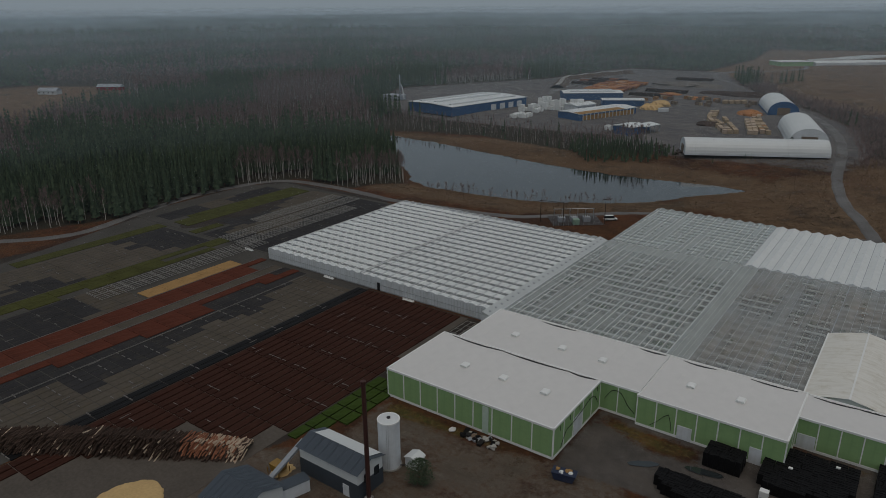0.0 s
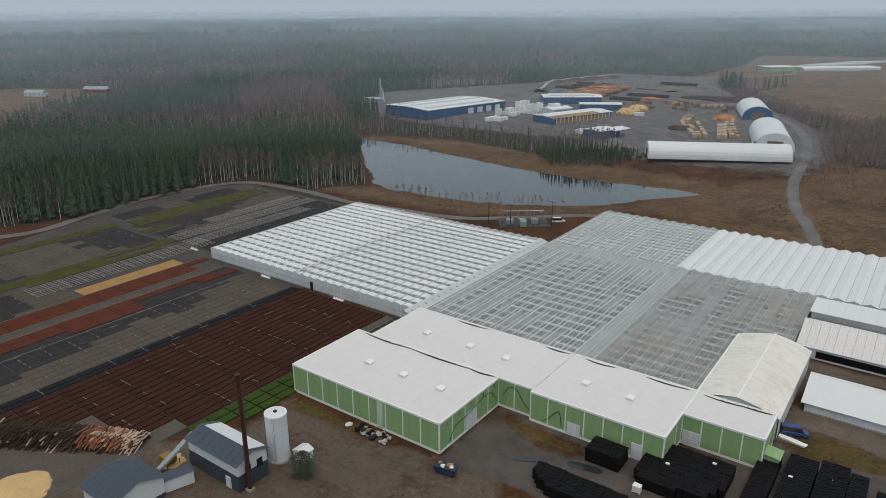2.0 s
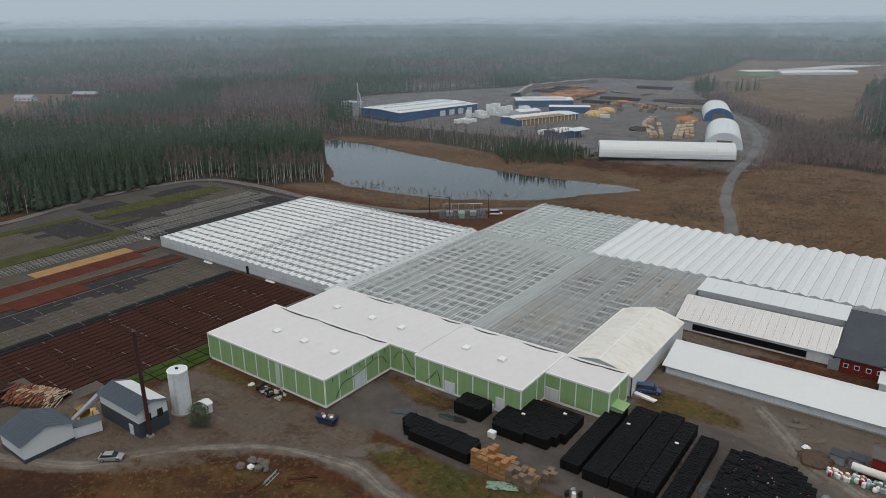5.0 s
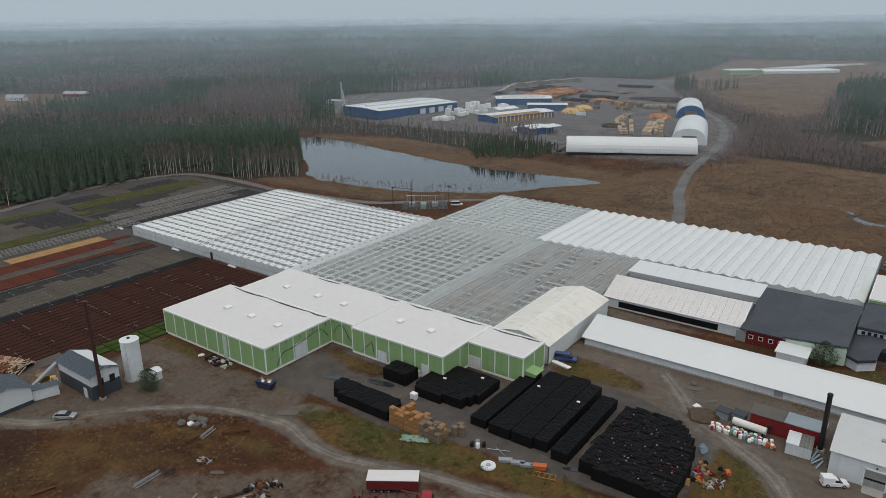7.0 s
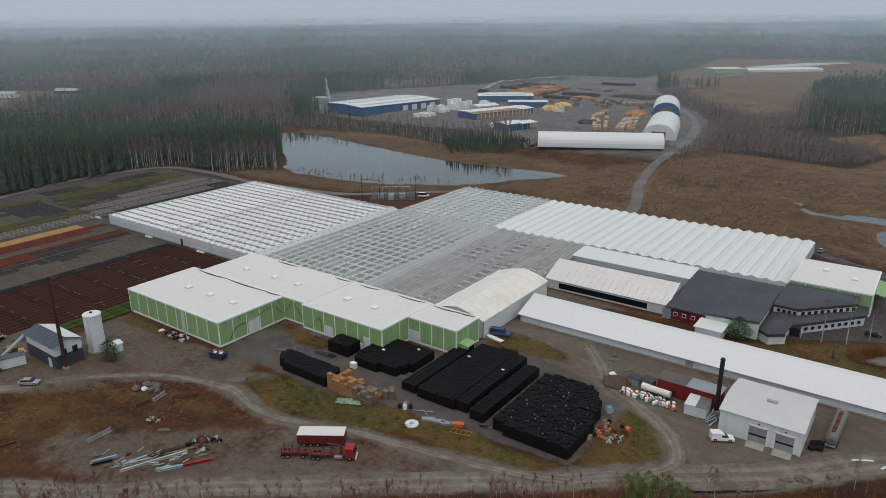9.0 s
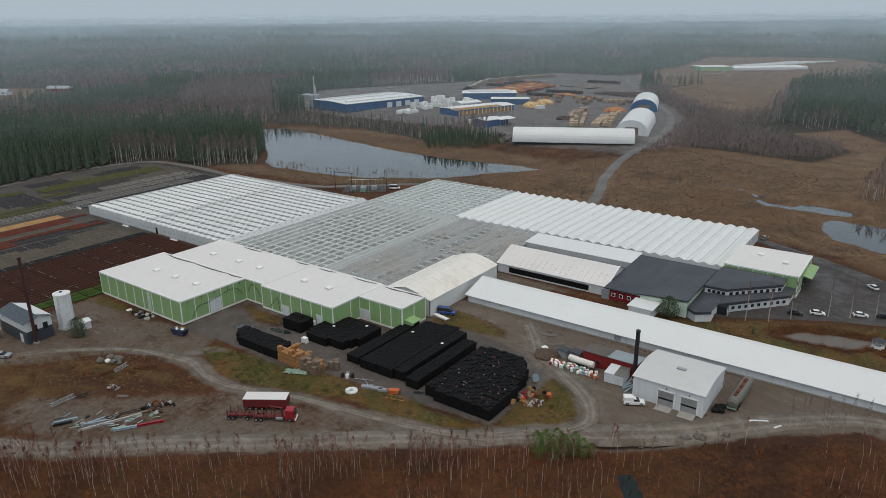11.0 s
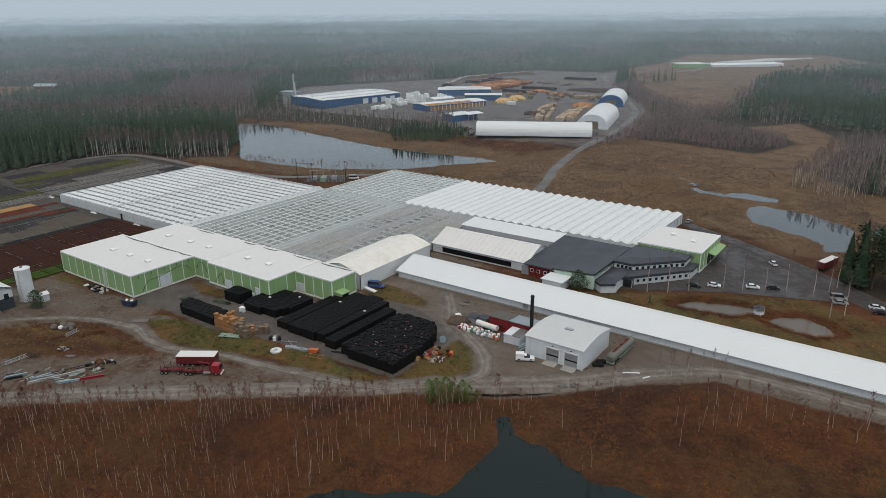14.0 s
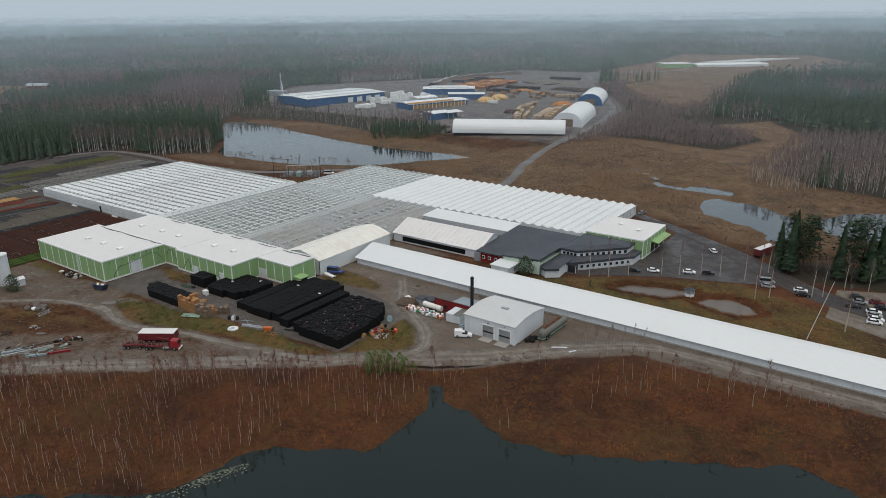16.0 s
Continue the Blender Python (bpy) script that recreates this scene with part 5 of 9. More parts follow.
def glass_house(x0, x1, y0, y1, n, eave, rise, label, bays, hazy=False, seed=0, mat="glass", bars_share=0.85, planted=True, gutter_mat="white_wall"):
    """A clear greenhouse: glass spans, gutters, trusses with bunched screens, benches with seedlings on a slab."""
    house, w = ridge_house("greenhouse", x0, x1, y0, y1, n, eave, rise, label)
    W, D = x1 - x0, y1 - y0
    rnd = random.Random(seed)
    for i in range(n):
        for a, b in ((w * i, w * (i + 0.5)), (w * (i + 1), w * (i + 0.5))):
            g = Geo().face([(a, 0, eave), (b, 0, eave + rise), (b, D, eave + rise), (a, D, eave)])
            part("roof_glass", g, mat, house)
    half = 0.08 if gutter_mat == "white_wall" else 0.05
    gutter = Geo().box(-half, 0, eave - 0.15, half, D, eave + 0.03).mesh("gutter", gutter_mat)
    ridge = Geo().box(-0.6 * half, 0, eave + rise - 0.03, 0.6 * half, D, eave + rise + 0.05).mesh("ridge_bar", "white_trim" if mat == "glass" else "glazing_bar")
    for i in range(n + 1):
        part("gutter", gutter, None, house).matrix_basis = pose(w * i, 0, 0)
        if i < n:
            part("ridge_bar", ridge, None, house).matrix_basis = pose(w * (i + 0.5), 0, 0)
    bay_l = D / bays
    t = 0.7 if not hazy else 1.9
    truss = Geo().box(0, -0.07, eave - 0.6, W, 0.09, eave - 0.3).mesh("truss", "white_trim")
    bars = Geo()
    for i in range(n):
        for a, b in ((w * i, w * (i + 0.5)), (w * (i + 1), w * (i + 0.5))):
            for q in range(1, int(D / 1.1)):
                if rnd.random() < bars_share:
                    y = q * 1.1
                    bars.face([(a, y - 0.03, eave + 0.03), (b, y - 0.03, eave + rise + 0.03), (b, y + 0.03, eave + rise + 0.03), (a, y + 0.03, eave + 0.03)])
    tagged(part("glazing", bars, "glazing_bar", house, "thin pale glazing bars"), kind="stuff")
    screen = Geo().box(0, 0.13, eave - 0.42, W, 0.13 + t, eave - 0.36).mesh("screen", "white_metal")
    for j in range(bays + 1):
        part("truss", truss, None, house).matrix_basis = pose(0, bay_l * j, 0)
        if j < bays and planted:
            part("screen", screen, None, house, "white shading screen bunched at a truss").matrix_basis = pose(0, bay_l * j, 0)
    part("slab", Geo().box(0.1, 0.1, 0.0, W - 0.1, D - 0.1, 0.06), "concrete", house, "concrete floor")
    bench = Geo()
    for i in range(n):
        for j in range(bays):
            xa, ya = w * i + 0.35, bay_l * j + 0.5
            if not planted or rnd.random() < 0.06:
                continue
            bench.slot = rnd.choice((0, 0, 0, 1, 2))
            bench.box(xa, ya, 0.7, xa + w - 0.7, ya + bay_l - 0.6, 0.95)
    if planted:
        tagged(part("benches", bench, ["bench_grey", "moss_bed", "grey_bed"], house, "benches of seedlings under the glass"), kind="stuff")
    wall = Geo()
    for i in range(n):
        gable(wall, w * i, 0, w, eave, rise, 0.03)
        gable(wall, w * i, D, w, eave, rise, 0.03)
    wall.box(-0.04, 0, 0, 0.04, D, eave).box(W - 0.04, 0, 0, W + 0.04, D, eave)
    part("wall", wall, "whitewash_thin", house, "pale glazed end walls")
    return house


glass_house(-81.5, -37.0, 140.5, 210.5, 13, 3.65, 0.5, "glass greenhouse with benches of seedlings", 16, seed=1)
# on this corridor the pale film paints in a hazy reflection
glass_house(-81.5, -37.0, 210.6, 217.4, 13, 3.65, 0.5, "glass corridor between greenhouse blocks, its pale film imitating a hazy reflection", 2, seed=4, mat="corridor_glass", bars_share=0.4, planted=False, gutter_mat="glazing_bar")
glass_house(-36.9, -31.9, 140.5, 217.4, 2, 3.65, 0.4, "pale glass-roofed corridor through the greenhouses", 18, seed=5, mat="corridor_glass", bars_share=0.3, planted=False, gutter_mat="glazing_bar")
glass_house(-31.8, -7.0, 140.5, 217.4, 7, 3.65, 0.5, "hazy glass greenhouse with benches of seedlings", 18, seed=6, mat="hazy_glass", bars_share=0.7, gutter_mat="grey_metal")
gB2 = glass_house(-6.9, 4.3, 177.6, 217.4, 3, 3.65, 0.5, "narrow hazy bay of the glass greenhouse", 9, seed=2, mat="hazy_glass", bars_share=0.3, gutter_mat="grey_metal")
# added box below the glass, only to give a soft yellowish patch
part("straw_bench", Geo().box(1.6, 25.0, 0.96, 6.2, 30.0, 1.9), "tan_bed", gB2, "yellowish box added under the glass to tint a patch")
glass_house(-80.6, -36.2, 217.6, 266.6, 12, 3.75, 0.55, "glass greenhouse with drawn screens behind the others", 14, hazy=True, seed=3)

# white ridged greenhouse
gC, wC = ridge_house("greenhouse", -36.1, 66.7, 217.6, 265.6, 26, 3.7, 1.0, "long whitewashed greenhouse with many ridges")
for i in range(26):
    for s in (0, 1):
        for y0, y1 in ((0, 31.97), (32.0, 48.0)):
            a, b = (wC * i, wC * (i + 0.5)) if s == 0 else (wC * (i + 1), wC * (i + 0.5))
            part("roof_panel", Geo().face([(a, y0, 3.82), (b, y0, 4.55), (b, y1, 4.55), (a, y1, 3.82)]), "whitewash_thin", gC)
gutter = Geo().box(-0.11, -0.1, 3.6, 0.11, 48.1, 3.85).mesh("gutter", "grey_metal")
for i in range(27):
    part("gutter", gutter, None, gC, "grey gutter between the ridges").matrix_basis = pose(wC * i, 0, 0)
g = Geo()
for i in range(26):
    gable(g, wC * i, 0, wC, 3.82, 0.73)
    gable(g, wC * i, 48, wC, 3.82, 0.73)
    g.box(wC * (i + 0.5) - 0.08, -0.1, 4.52, wC * (i + 0.5) + 0.08, 48.1, 4.61)
g.box(-0.05, 0, 0, 0.05, 48, 3.7).box(102.75, 0, 0, 102.85, 48, 3.7)
part("wall", g, "white_wall", gC, "pale glazed walls")
for i in range(12):
    part("wall_rib", Geo().box(102.85, 2 + 4 * i - 0.06, 0, 102.95, 2 + 4 * i + 0.06, 3.7), "grey_metal", gC)

# tarpaulin hall
hall = thing("tarpaulin_hall", "cream tarpaulin hall with white side walls", "building", (-7.0, 142.0, 0))
W, D = 16.0, 35.2
part("wall", Geo().box(0, 0, 0, 0.2, D, 4.9).box(W - 0.2, 0, 0, W, D, 4.9).prism([(0, 0), (W, 0), (W, 4.9), (W / 2, 7.0), (0, 4.9)], 0, 0.2, "y").prism([(0, 0), (W, 0), (W, 4.9), (W / 2, 7.0), (0, 4.9)], D - 0.2, D, "y"), "white_metal", hall, "white sheet walls")
for k in range(8):
    for s in (0, 1):
        n, g = 6, Geo()
        ya, yb = -0.2 + k * (D + 0.4) / 8, -0.2 + (k + 1) * (D + 0.4) / 8
        for i in range(n):
            u0, u1 = i / n, (i + 1) / n
            f = (lambda u: (W / 2 * u - 0.2 * (1 - u), 4.85 + 2.2 * u + 0.25 * math.sin(math.pi * u))) if s == 0 else (lambda u: (W - W / 2 * u + 0.2 * (1 - u), 4.85 + 2.2 * u + 0.25 * math.sin(math.pi * u)))
            a, b = f(u0), f(u1)
            g.face([(a[0], ya, a[1]), (b[0], ya, b[1]), (b[0], yb, b[1]), (a[0], yb, a[1])])
        part("tarpaulin", g, "cream_fabric", hall, "stained cream tarpaulin panel")
part("ridge_cap", Geo().box(W / 2 - 0.18, -0.3, 7.02, W / 2 + 0.18, D + 0.3, 7.12), "white_trim", hall)
part("gutter", Geo().box(-0.4, -0.2, 4.8, -0.1, D, 5.0), "white_trim", hall)

# long white hall
X0, X1 = 11.3, 190.0
hall = thing("rearing_hall", "very long low white hall with a gable roof", "building", (X0, 157.0, 0))
L, D, TOP = X1 - X0, 13.8, 8.9
part("wall", Geo().box(0, 0, 0, L, 0.25, 2.2).box(0, D - 0.25, 0, L, D, 2.3).prism([(0, 0), (D, 0), (D, 2.3), (TOP, 4.95), (0, 2.2)], 0, 0.25, "x"), "white_wall", hall, "white sheet walls")
for i in range(36):
    for s in (0, 1):
        a, b = i * L / 36 - (0.4 if i == 0 else 0), (i + 1) * L / 36
        y0, z0 = (-0.45, 2.08) if s == 0 else (D + 0.3, 2.2)
        g = Geo()
        g.face([(a, y0, z0 + 0.12), (b, y0, z0 + 0.12), (b, TOP, 5.08), (a, TOP, 5.08)])
        g.face([(a, y0, z0), (b, y0, z0), (b, y0, z0 + 0.12), (a, y0, z0 + 0.12)])
        part("roof_sheet", g, "white_metal", hall)
part("eaves_trim", Geo().box(-0.4, -0.52, 2.02, L, -0.45, 2.12), "grey_metal", hall, "thin grey eaves gutter")
part("ridge_cap", Geo().prism([(TOP - 0.4, 5.02), (TOP + 0.4, 5.02), (TOP, 5.18)], -0.4, L, "x"), "white_metal", hall)
part("footing", Geo().box(0.1, -0.25, -0.2, L, 0.0, 0.3), "concrete", hall, "dark concrete footing")
part("door", Geo().box(45.0, -0.1, 0.1, 46.8, 0.02, 2.0), "grey_metal", hall, "grey service door")
part("bargeboard", Geo().prism([(-0.45, 1.95), (TOP, 4.85), (TOP, 5.2), (-0.45, 2.3)], -0.5, -0.38, "x"), "white_trim", hall)

# corrugated sheds behind it
shed = thing("corrugated_shed", "long gabled shed with a pale corrugated roof", "building", (5.0, 183.2, 0))
part("wall", Geo().box(0.2, 0.6, 0, 37.6, 0.8, 3.2).box(0.2, 18, 0, 37.6, 18.2, 3.2).prism([(0.6, 0), (18.2, 0), (18.2, 3.2), (9.4, 6.6), (0.6, 3.2)], 37.3, 37.5, "x").prism([(0.6, 0), (18.2, 0), (18.2, 3.2), (9.4, 6.6), (0.6, 3.2)], 0.2, 0.4, "x"), "white_wall", shed)
for s in (0, 1):
    for i in range(19):
        g = Geo()
        a, b = i * 2.0 - 0.1, (i + 1) * 2.0 - 0.14
        y0, y1, z0, z1 = (0.0 if s == 0 else 18.8), 9.4, 3.0, 6.7
        for k in range(4):
            c, d = a + (b - a) * k / 4, a + (b - a) * (k + 1) / 4
            m = (c + d) / 2
            g.face([(c, y0, z0), (m, y0, z0 + 0.09), (m, y1, z1 + 0.09), (c, y1, z1)])
            g.face([(m, y0, z0 + 0.09), (d, y0, z0), (d, y1, z1), (m, y1, z1 + 0.09)])
        part("roof_sheet", g, "white_roof", shed)
part("verge", Geo().prism([(-0.1, 2.85), (9.4, 6.6), (9.4, 6.95), (-0.1, 3.2)], 37.7, 38.0, "x"), "white_trim", shed)
# the wall is closed; a black strip paints the shade of its long opening
part("opening", Geo().box(4.5, 0.52, 0.5, 32, 0.62, 2.2), "black_plastic", shed, "long black strip painting the dark of an opening under the eaves")
shed = thing("flat_shed", "flat-roofed pale metal shed", "building", (4.8, 202.4, 0))
part("wall", Geo().box(0.2, 0.2, 0, 37.8, 9.4, 4.9), "grey_metal", shed)
for i in range(10):
    g = Geo().prism([(-0.2, 4.9), (9.7, 5.5), (9.7, 5.62), (-0.2, 5.02)], i * 3.82 - 0.1, (i + 1) * 3.82 - 0.14, "x")
    part("roof_sheet", g, "white_metal", shed)

# dark-roofed works building with red and pale boards
wk = thing("works_building", "works building with a black felt roof, red and pale green boards", "building", (43.2, 181.6, 0))
part("wall", Geo().box(0.2, 0.4, 0, 23.4, 28.2, 3.5), "pale_green", wk)
part("roof", Geo().prism([(-0.5, 3.5), (28.6, 5.2), (28.6, 5.5), (-0.5, 3.8)], -0.3, 9.8, "x"), "dark_roof", wk, "black felt roof")
part("roof", Geo().solid([(9.8, -0.7, 4.0), (23.8, -0.7, 5.0), (23.8, 28.6, 5.2), (9.8, 28.6, 5.2), (9.8, -0.7, 4.3), (23.8, -0.7, 5.3), (23.8, 28.6, 5.5), (9.8, 28.6, 5.5)], [(3, 2, 1, 0), (4, 5, 6, 7), (0, 1, 5, 4), (1, 2, 6, 5), (2, 3, 7, 6), (3, 0, 4, 7)]), "dark_roof", wk, "black felt roof")
part("red_boarding", Geo().box(1.2, 0.25, 0.1, 10.4, 0.4, 3.1), "red_wood", wk, "red painted boards")
for i in range(15):
    z = 0.2 + 0.28 * i
    part("cladding_board", Geo().prism([(-0.44, z), (-0.38, z + 0.28), (0.0, z + 0.28), (0.0, z)], 10.5 if i < 13 else 14 + 3.5 * (i - 13), 23.6, "x"), "pale_green", wk, "pale green lapped board")
part("cladding", Geo().box(10.5, 0.0, 0.2, 23.6, 0.4, 4.1), "pale_green", wk)
part("gate", Geo().box(-1.2, 0.1, 0, 1.0, 0.4, 2.9), "grey_metal", wk, "grey roller gate")
for i, x in enumerate((1.9, 4.2, 6.6, 8.8)):
    w = part("window", Geo().box(x, 0.12, 1.3, x + 1.1, 0.26, 2.4), "white_trim", wk, "white-framed window")
    part("glass", Geo().box(x + 0.15, 0.08, 1.45, x + 0.95, 0.12, 2.25), "dark_glass", w)
part("annex", Geo().box(9.8, -7.0, 0, 16.2, 0.0, 2.7), "white_wall", wk, "white link building")
part("annex_roof", Geo().box(9.4, -7.2, 2.7, 16.6, -0.4, 2.95), "white_metal", wk)


def storey(parent, poly, z0, z1, over, mats, name):
    part(name + "_wall", Geo().prism(poly, z0, z1), mats[0], parent)
    cx, cy = sum(p[0] for p in poly) / len(poly), sum(p[1] for p in poly) / len(poly)
    big = [(cx + (x - cx) * (1 + over / math.hypot(x - cx, y - cy)), cy + (y - cy) * (1 + over / math.hypot(x - cx, y - cy))) for x, y in poly]
    part(name + "_fascia", Geo().prism(big, z1 - 0.75, z1), mats[1], parent)
    inner = [(cx + (x - cx) * 0.55, cy + (y - cy) * 0.55) for x, y in poly]
    g = Geo()
    for i in range(len(big)):
        j = (i + 1) % len(big)
        g.face([(*big[i], z1 + 0.02), (*big[j], z1 + 0.02), (*inner[j], z1 + 0.75), (*inner[i], z1 + 0.75)])
    g.face([(*p, z1 + 0.75) for p in inner])
    part(name + "_roof", g, "dark_roof", parent, "black felt roof with sloping edges")


office = thing("office", "low two-tier office with black sloping-edged roofs and white fascias", "building", (66.0, 181.0, 0))
storey(office, [(0.8, 1.5), (3.5, -0.6), (7.0, 2.2), (6.4, 8.0), (9.0, 11.0), (21.8, 26.0), (21.8, 32.6), (1.4, 32.6), (0.8, 20)], 0, 3.0, 0.5, ("white_wall", "dark_roof"), "lower")
storey(office, [(1.5, 14.0), (7.6, 14.0), (19.4, 26.5), (19.4, 32.6), (1.6, 32.6)], 3.4, 5.6, 0.3, ("white_wall", "dark_roof"), "upper")
for i in range(9):
    t = (i + 0.6) / 9
    x, y = 7.75 + (19.4 - 7.6) * t, 13.9 + 12.5 * t
    w = part("window", Geo().box(x - 0.45, y - 0.08, 3.75, x + 0.45, y + 0.08, 4.65, turn=radians(46.6)), "dark_glass", office, "small dark window")
for i in range(4):
    part("window", Geo().box(2.4 + 1.3 * i, 13.7, 3.8, 3.2 + 1.3 * i, 13.9, 4.6), "dark_glass", office, "small dark window")
for i in range(9):
    x, y = 9.5 + 12.0 * (i + 0.5) / 9, 11.0 + 14.1 * (i + 0.5) / 9
    part("window", Geo().box(x - 0.4, y - 0.1, 1.0, x + 0.4, y + 0.1, 1.8, turn=radians(49.5)), "dark_glass", office, "small dark window")
# solid black box: the shade of the entrance is put into its colour
part("entrance", Geo().box(6.6, 8.4, 0.0, 9.2, 11.5, 2.4), "black_paint", office, "black box painting the shade of the entrance")
for y in (8.3, 10.2):
    part("entrance_post", Geo().tube((9.6, y, 0), (9.6, y, 2.4), 0.08, n=6), "white_trim", office)

H5 = green_hall(67.8, 214.0, 88.4, 236.0, 6.6, [("s", 5, ()), ("e", 6, ())], [(75, 228), (83, 224)], "newer green hall with a flat white roof by the car park")
part("canopy", Geo().prism([(20.6, 4.3), (23.2, 3.7), (23.2, 3.9), (20.6, 4.5)], 8, 21.0, "y"), "green_wall", H5, "green loading canopy")
for y in (8.0, 12.5, 17.0):
    part("loading_door", Geo().box(20.65, y, 0.3, 20.8, y + 3.0, 3.4), "black_metal", H5, "dark loading door")

# arched barn with two doors
barn = thing("barn", "white arched sheet-metal barn with two grey doors", "building", (70.1, 133.7, 0))
W, D = 15.0, 15.4
prof = [(0, 0)] + arc(0, 5.0, D, 4.7, 0.95, 12) + [(D, 0)]
part("front_wall", Geo().box(0.2, 0, 0, W - 0.2, 0.2, 5.0), "white_wall", barn)
part("back_wall", Geo().box(0.2, D - 0.2, 0, W - 0.2, D, 4.7), "white_wall", barn)
part("end_wall", Geo().prism(prof, 0, 0.2, "x"), "white_wall", barn, "white end wall with an arched top")
part("end_wall", Geo().prism(prof, W - 0.2, W, "x"), "white_wall", barn, "white end wall with an arched top")
pts = arc(-0.25, 5.02, D + 0.25, 4.72, 0.97, 12)
for i in range(12):
    (ya, za), (yb, zb) = pts[i], pts[i + 1]
    part("roof_sheet", Geo().prism([(ya, za), (yb, zb), (yb, zb + 0.08), (ya, za + 0.08)], -0.25, W + 0.25, "x"), "barn_roof", barn)
part("roof_hatch", Geo().box(7.0, 6.6, 5.75, 9.0, 7.5, 6.2), "grey_metal", barn, "dark roof hatch")
for x in (5.6, 10.4):
    d = part("door", Geo().box(x, -0.08, 0.05, x + 3.3, 0.02, 3.5), "galvanised", barn, "grey overhead door with a dark window band")
    part("window_band", Geo().box(x + 0.1, -0.11, 1.55, x + 3.2, -0.08, 1.95), "dark_glass", d)
    part("door_frame", Geo().box(x - 0.2, -0.12, 0, x, 0.0, 3.7).box(x + 3.3, -0.12, 0, x + 3.5, 0.0, 3.7).box(x - 0.2, -0.12, 3.5, x + 3.5, 0.0, 3.75), "white_trim", barn)
    part("ramp", Geo().prism([(-2.4, 0.06), (0, 0.06), (0, 0.22), (-2.4, 0.1)], x, x + 3.3, "x"), "concrete", barn, "concrete door ramp")
    part("lamp", Geo().box(x + 1.5, -0.3, 4.2, x + 1.8, -0.05, 4.35), "black_metal", barn)

chim = thing("chimney", "tall soot-black steel chimney", "chimney", (67.9, 140.6, 0))
part("base", Geo().box(-0.7, -0.7, 0, 0.7, 0.7, 0.6), "concrete", chim)
part("stack", Geo().tube((0, 0, 0.5), (0, 0, 12.2), 0.48, 0.46, 14), "black_metal", chim)
part("cap", Geo().tube((0, 0, 12.2), (0, 0, 12.6), 0.54, 0.42, 14), "black_metal", chim)

shed = thing("red_shed", "red wooden boiler shed with grey metal roofs", "building", (54.9, 141.4, 0))
part("wall", Geo().box(0, 0, 0, 13.0, 5.0, 2.95).box(0, 0, 2.95, 13.0, 0.2, 3.45), "red_wood", shed, "red painted boards")
part("roof", Geo().prism([(-0.25, 3.45), (5.3, 2.95), (5.3, 3.1), (-0.25, 3.6)], -0.3, 6.0, "x"), "felt_brown", shed, "dull brown felt roof")
part("roof", Geo().prism([(-0.25, 3.55), (5.3, 3.05), (5.3, 3.2), (-0.25, 3.7)], 6.1, 13.3, "x"), "slate_sheet", shed, "blue-grey sheet roof")
part("hatch", Geo().box(3.0, -0.08, 0.3, 4.6, 0.02, 2.0), "dark_red", shed)
part("hatch_window", Geo().box(3.3, -0.12, 1.0, 4.1, -0.08, 1.7), "black_metal", shed)


# ---- fuel yard: grey houses, mast and silo ----
def grey_house(at, turn, w, d, eave, rise, skirt, label, walls="white_metal"):
    """A gabled shed with its ridge along local y."""
    h = thing("grey_shed", label, "building", at, turn, group="grey metal sheds")
    part("lower_wall", Geo().box(0, 0, 0, w, d, skirt), "slate_roof", h, "dark grey lower cladding")
    part("upper_wall", Geo().box(0.05, 0.05, skirt, w - 0.05, d - 0.05, eave), walls, h, "white upper cladding")
    for y in (0.05, d - 0.25):
        part("gable", Geo().prism([(0.05, eave), (w - 0.05, eave), (w / 2, eave + rise)], y, y + 0.2, "y"), walls, h)
    for s in (0, 1):
        n = 8
        for i in range(n):
            a, b = -0.4 + i * (d + 0.8) / n, -0.4 + (i + 1) * (d + 0.8) / n - 0.03
            x0, x1 = (-0.5, w / 2) if s == 0 else (w + 0.5, w / 2)
            z0 = eave - 0.5 * rise / (w / 2)
            g = Geo().face([(x0, a, z0 + 0.1), (x1, a, eave + rise + 0.1), (x1, b, eave + rise + 0.1), (x0, b, z0 + 0.1)])
            g.face([(x0, a, z0 + 0.16), (x1, a, eave + rise + 0.16), (x1, a + 0.06, eave + rise + 0.16), (x0, a + 0.06, z0 + 0.16)])
            part("roof_sheet", g, "slate_roof", h)
    return h


g1 = grey_house((-79.2, 70.6, 0), 0, 6.6, 14.4, 5.7, 1.2, 3.3, "tall grey boiler house with white upper walls")
g1.matrix_basis = pose(-64.6, 69.6, 0, 0, 0, 90)
for i in (0, 1):
    w = part("window", Geo().box(1.6 + 2.6 * i, -0.12, 2.9, 2.8 + 2.6 * i, 0.0, 4.6), "dark_glass", g1, "dark window strip")
part("door", Geo().box(-0.12, 2.2, 0, 0.0, 3.6, 2.3), "white_wall", g1, "pale door")
part("roof_panel", Geo().face([(6.95, 0.6, 5.80), (3.3, 0.6, 7.09), (3.3, 13.5, 7.09), (6.95, 13.5, 5.80)]), "white_metal", g1, "pale roof sheets")
g2 = grey_house((-76.6, 49.5, 0), 0, 9.6, 9.4, 4.0, 1.8, 0.9, "grey-roofed storage shed with white walls")
# no hole in the wall: a black panel paints the dark inside
part("doorway", Geo().box(2.5, 9.35, 0, 7.5, 9.5, 3.6), "black_metal", g2, "black panel painting the dark of an open doorway")
g2.matrix_basis = pose(-74.6, 52.0, 0, 0, 0, 90)
cont = thing("container", "white container with a dark roof between the sheds", "container", (-75.6, 64.2, 0), 72)
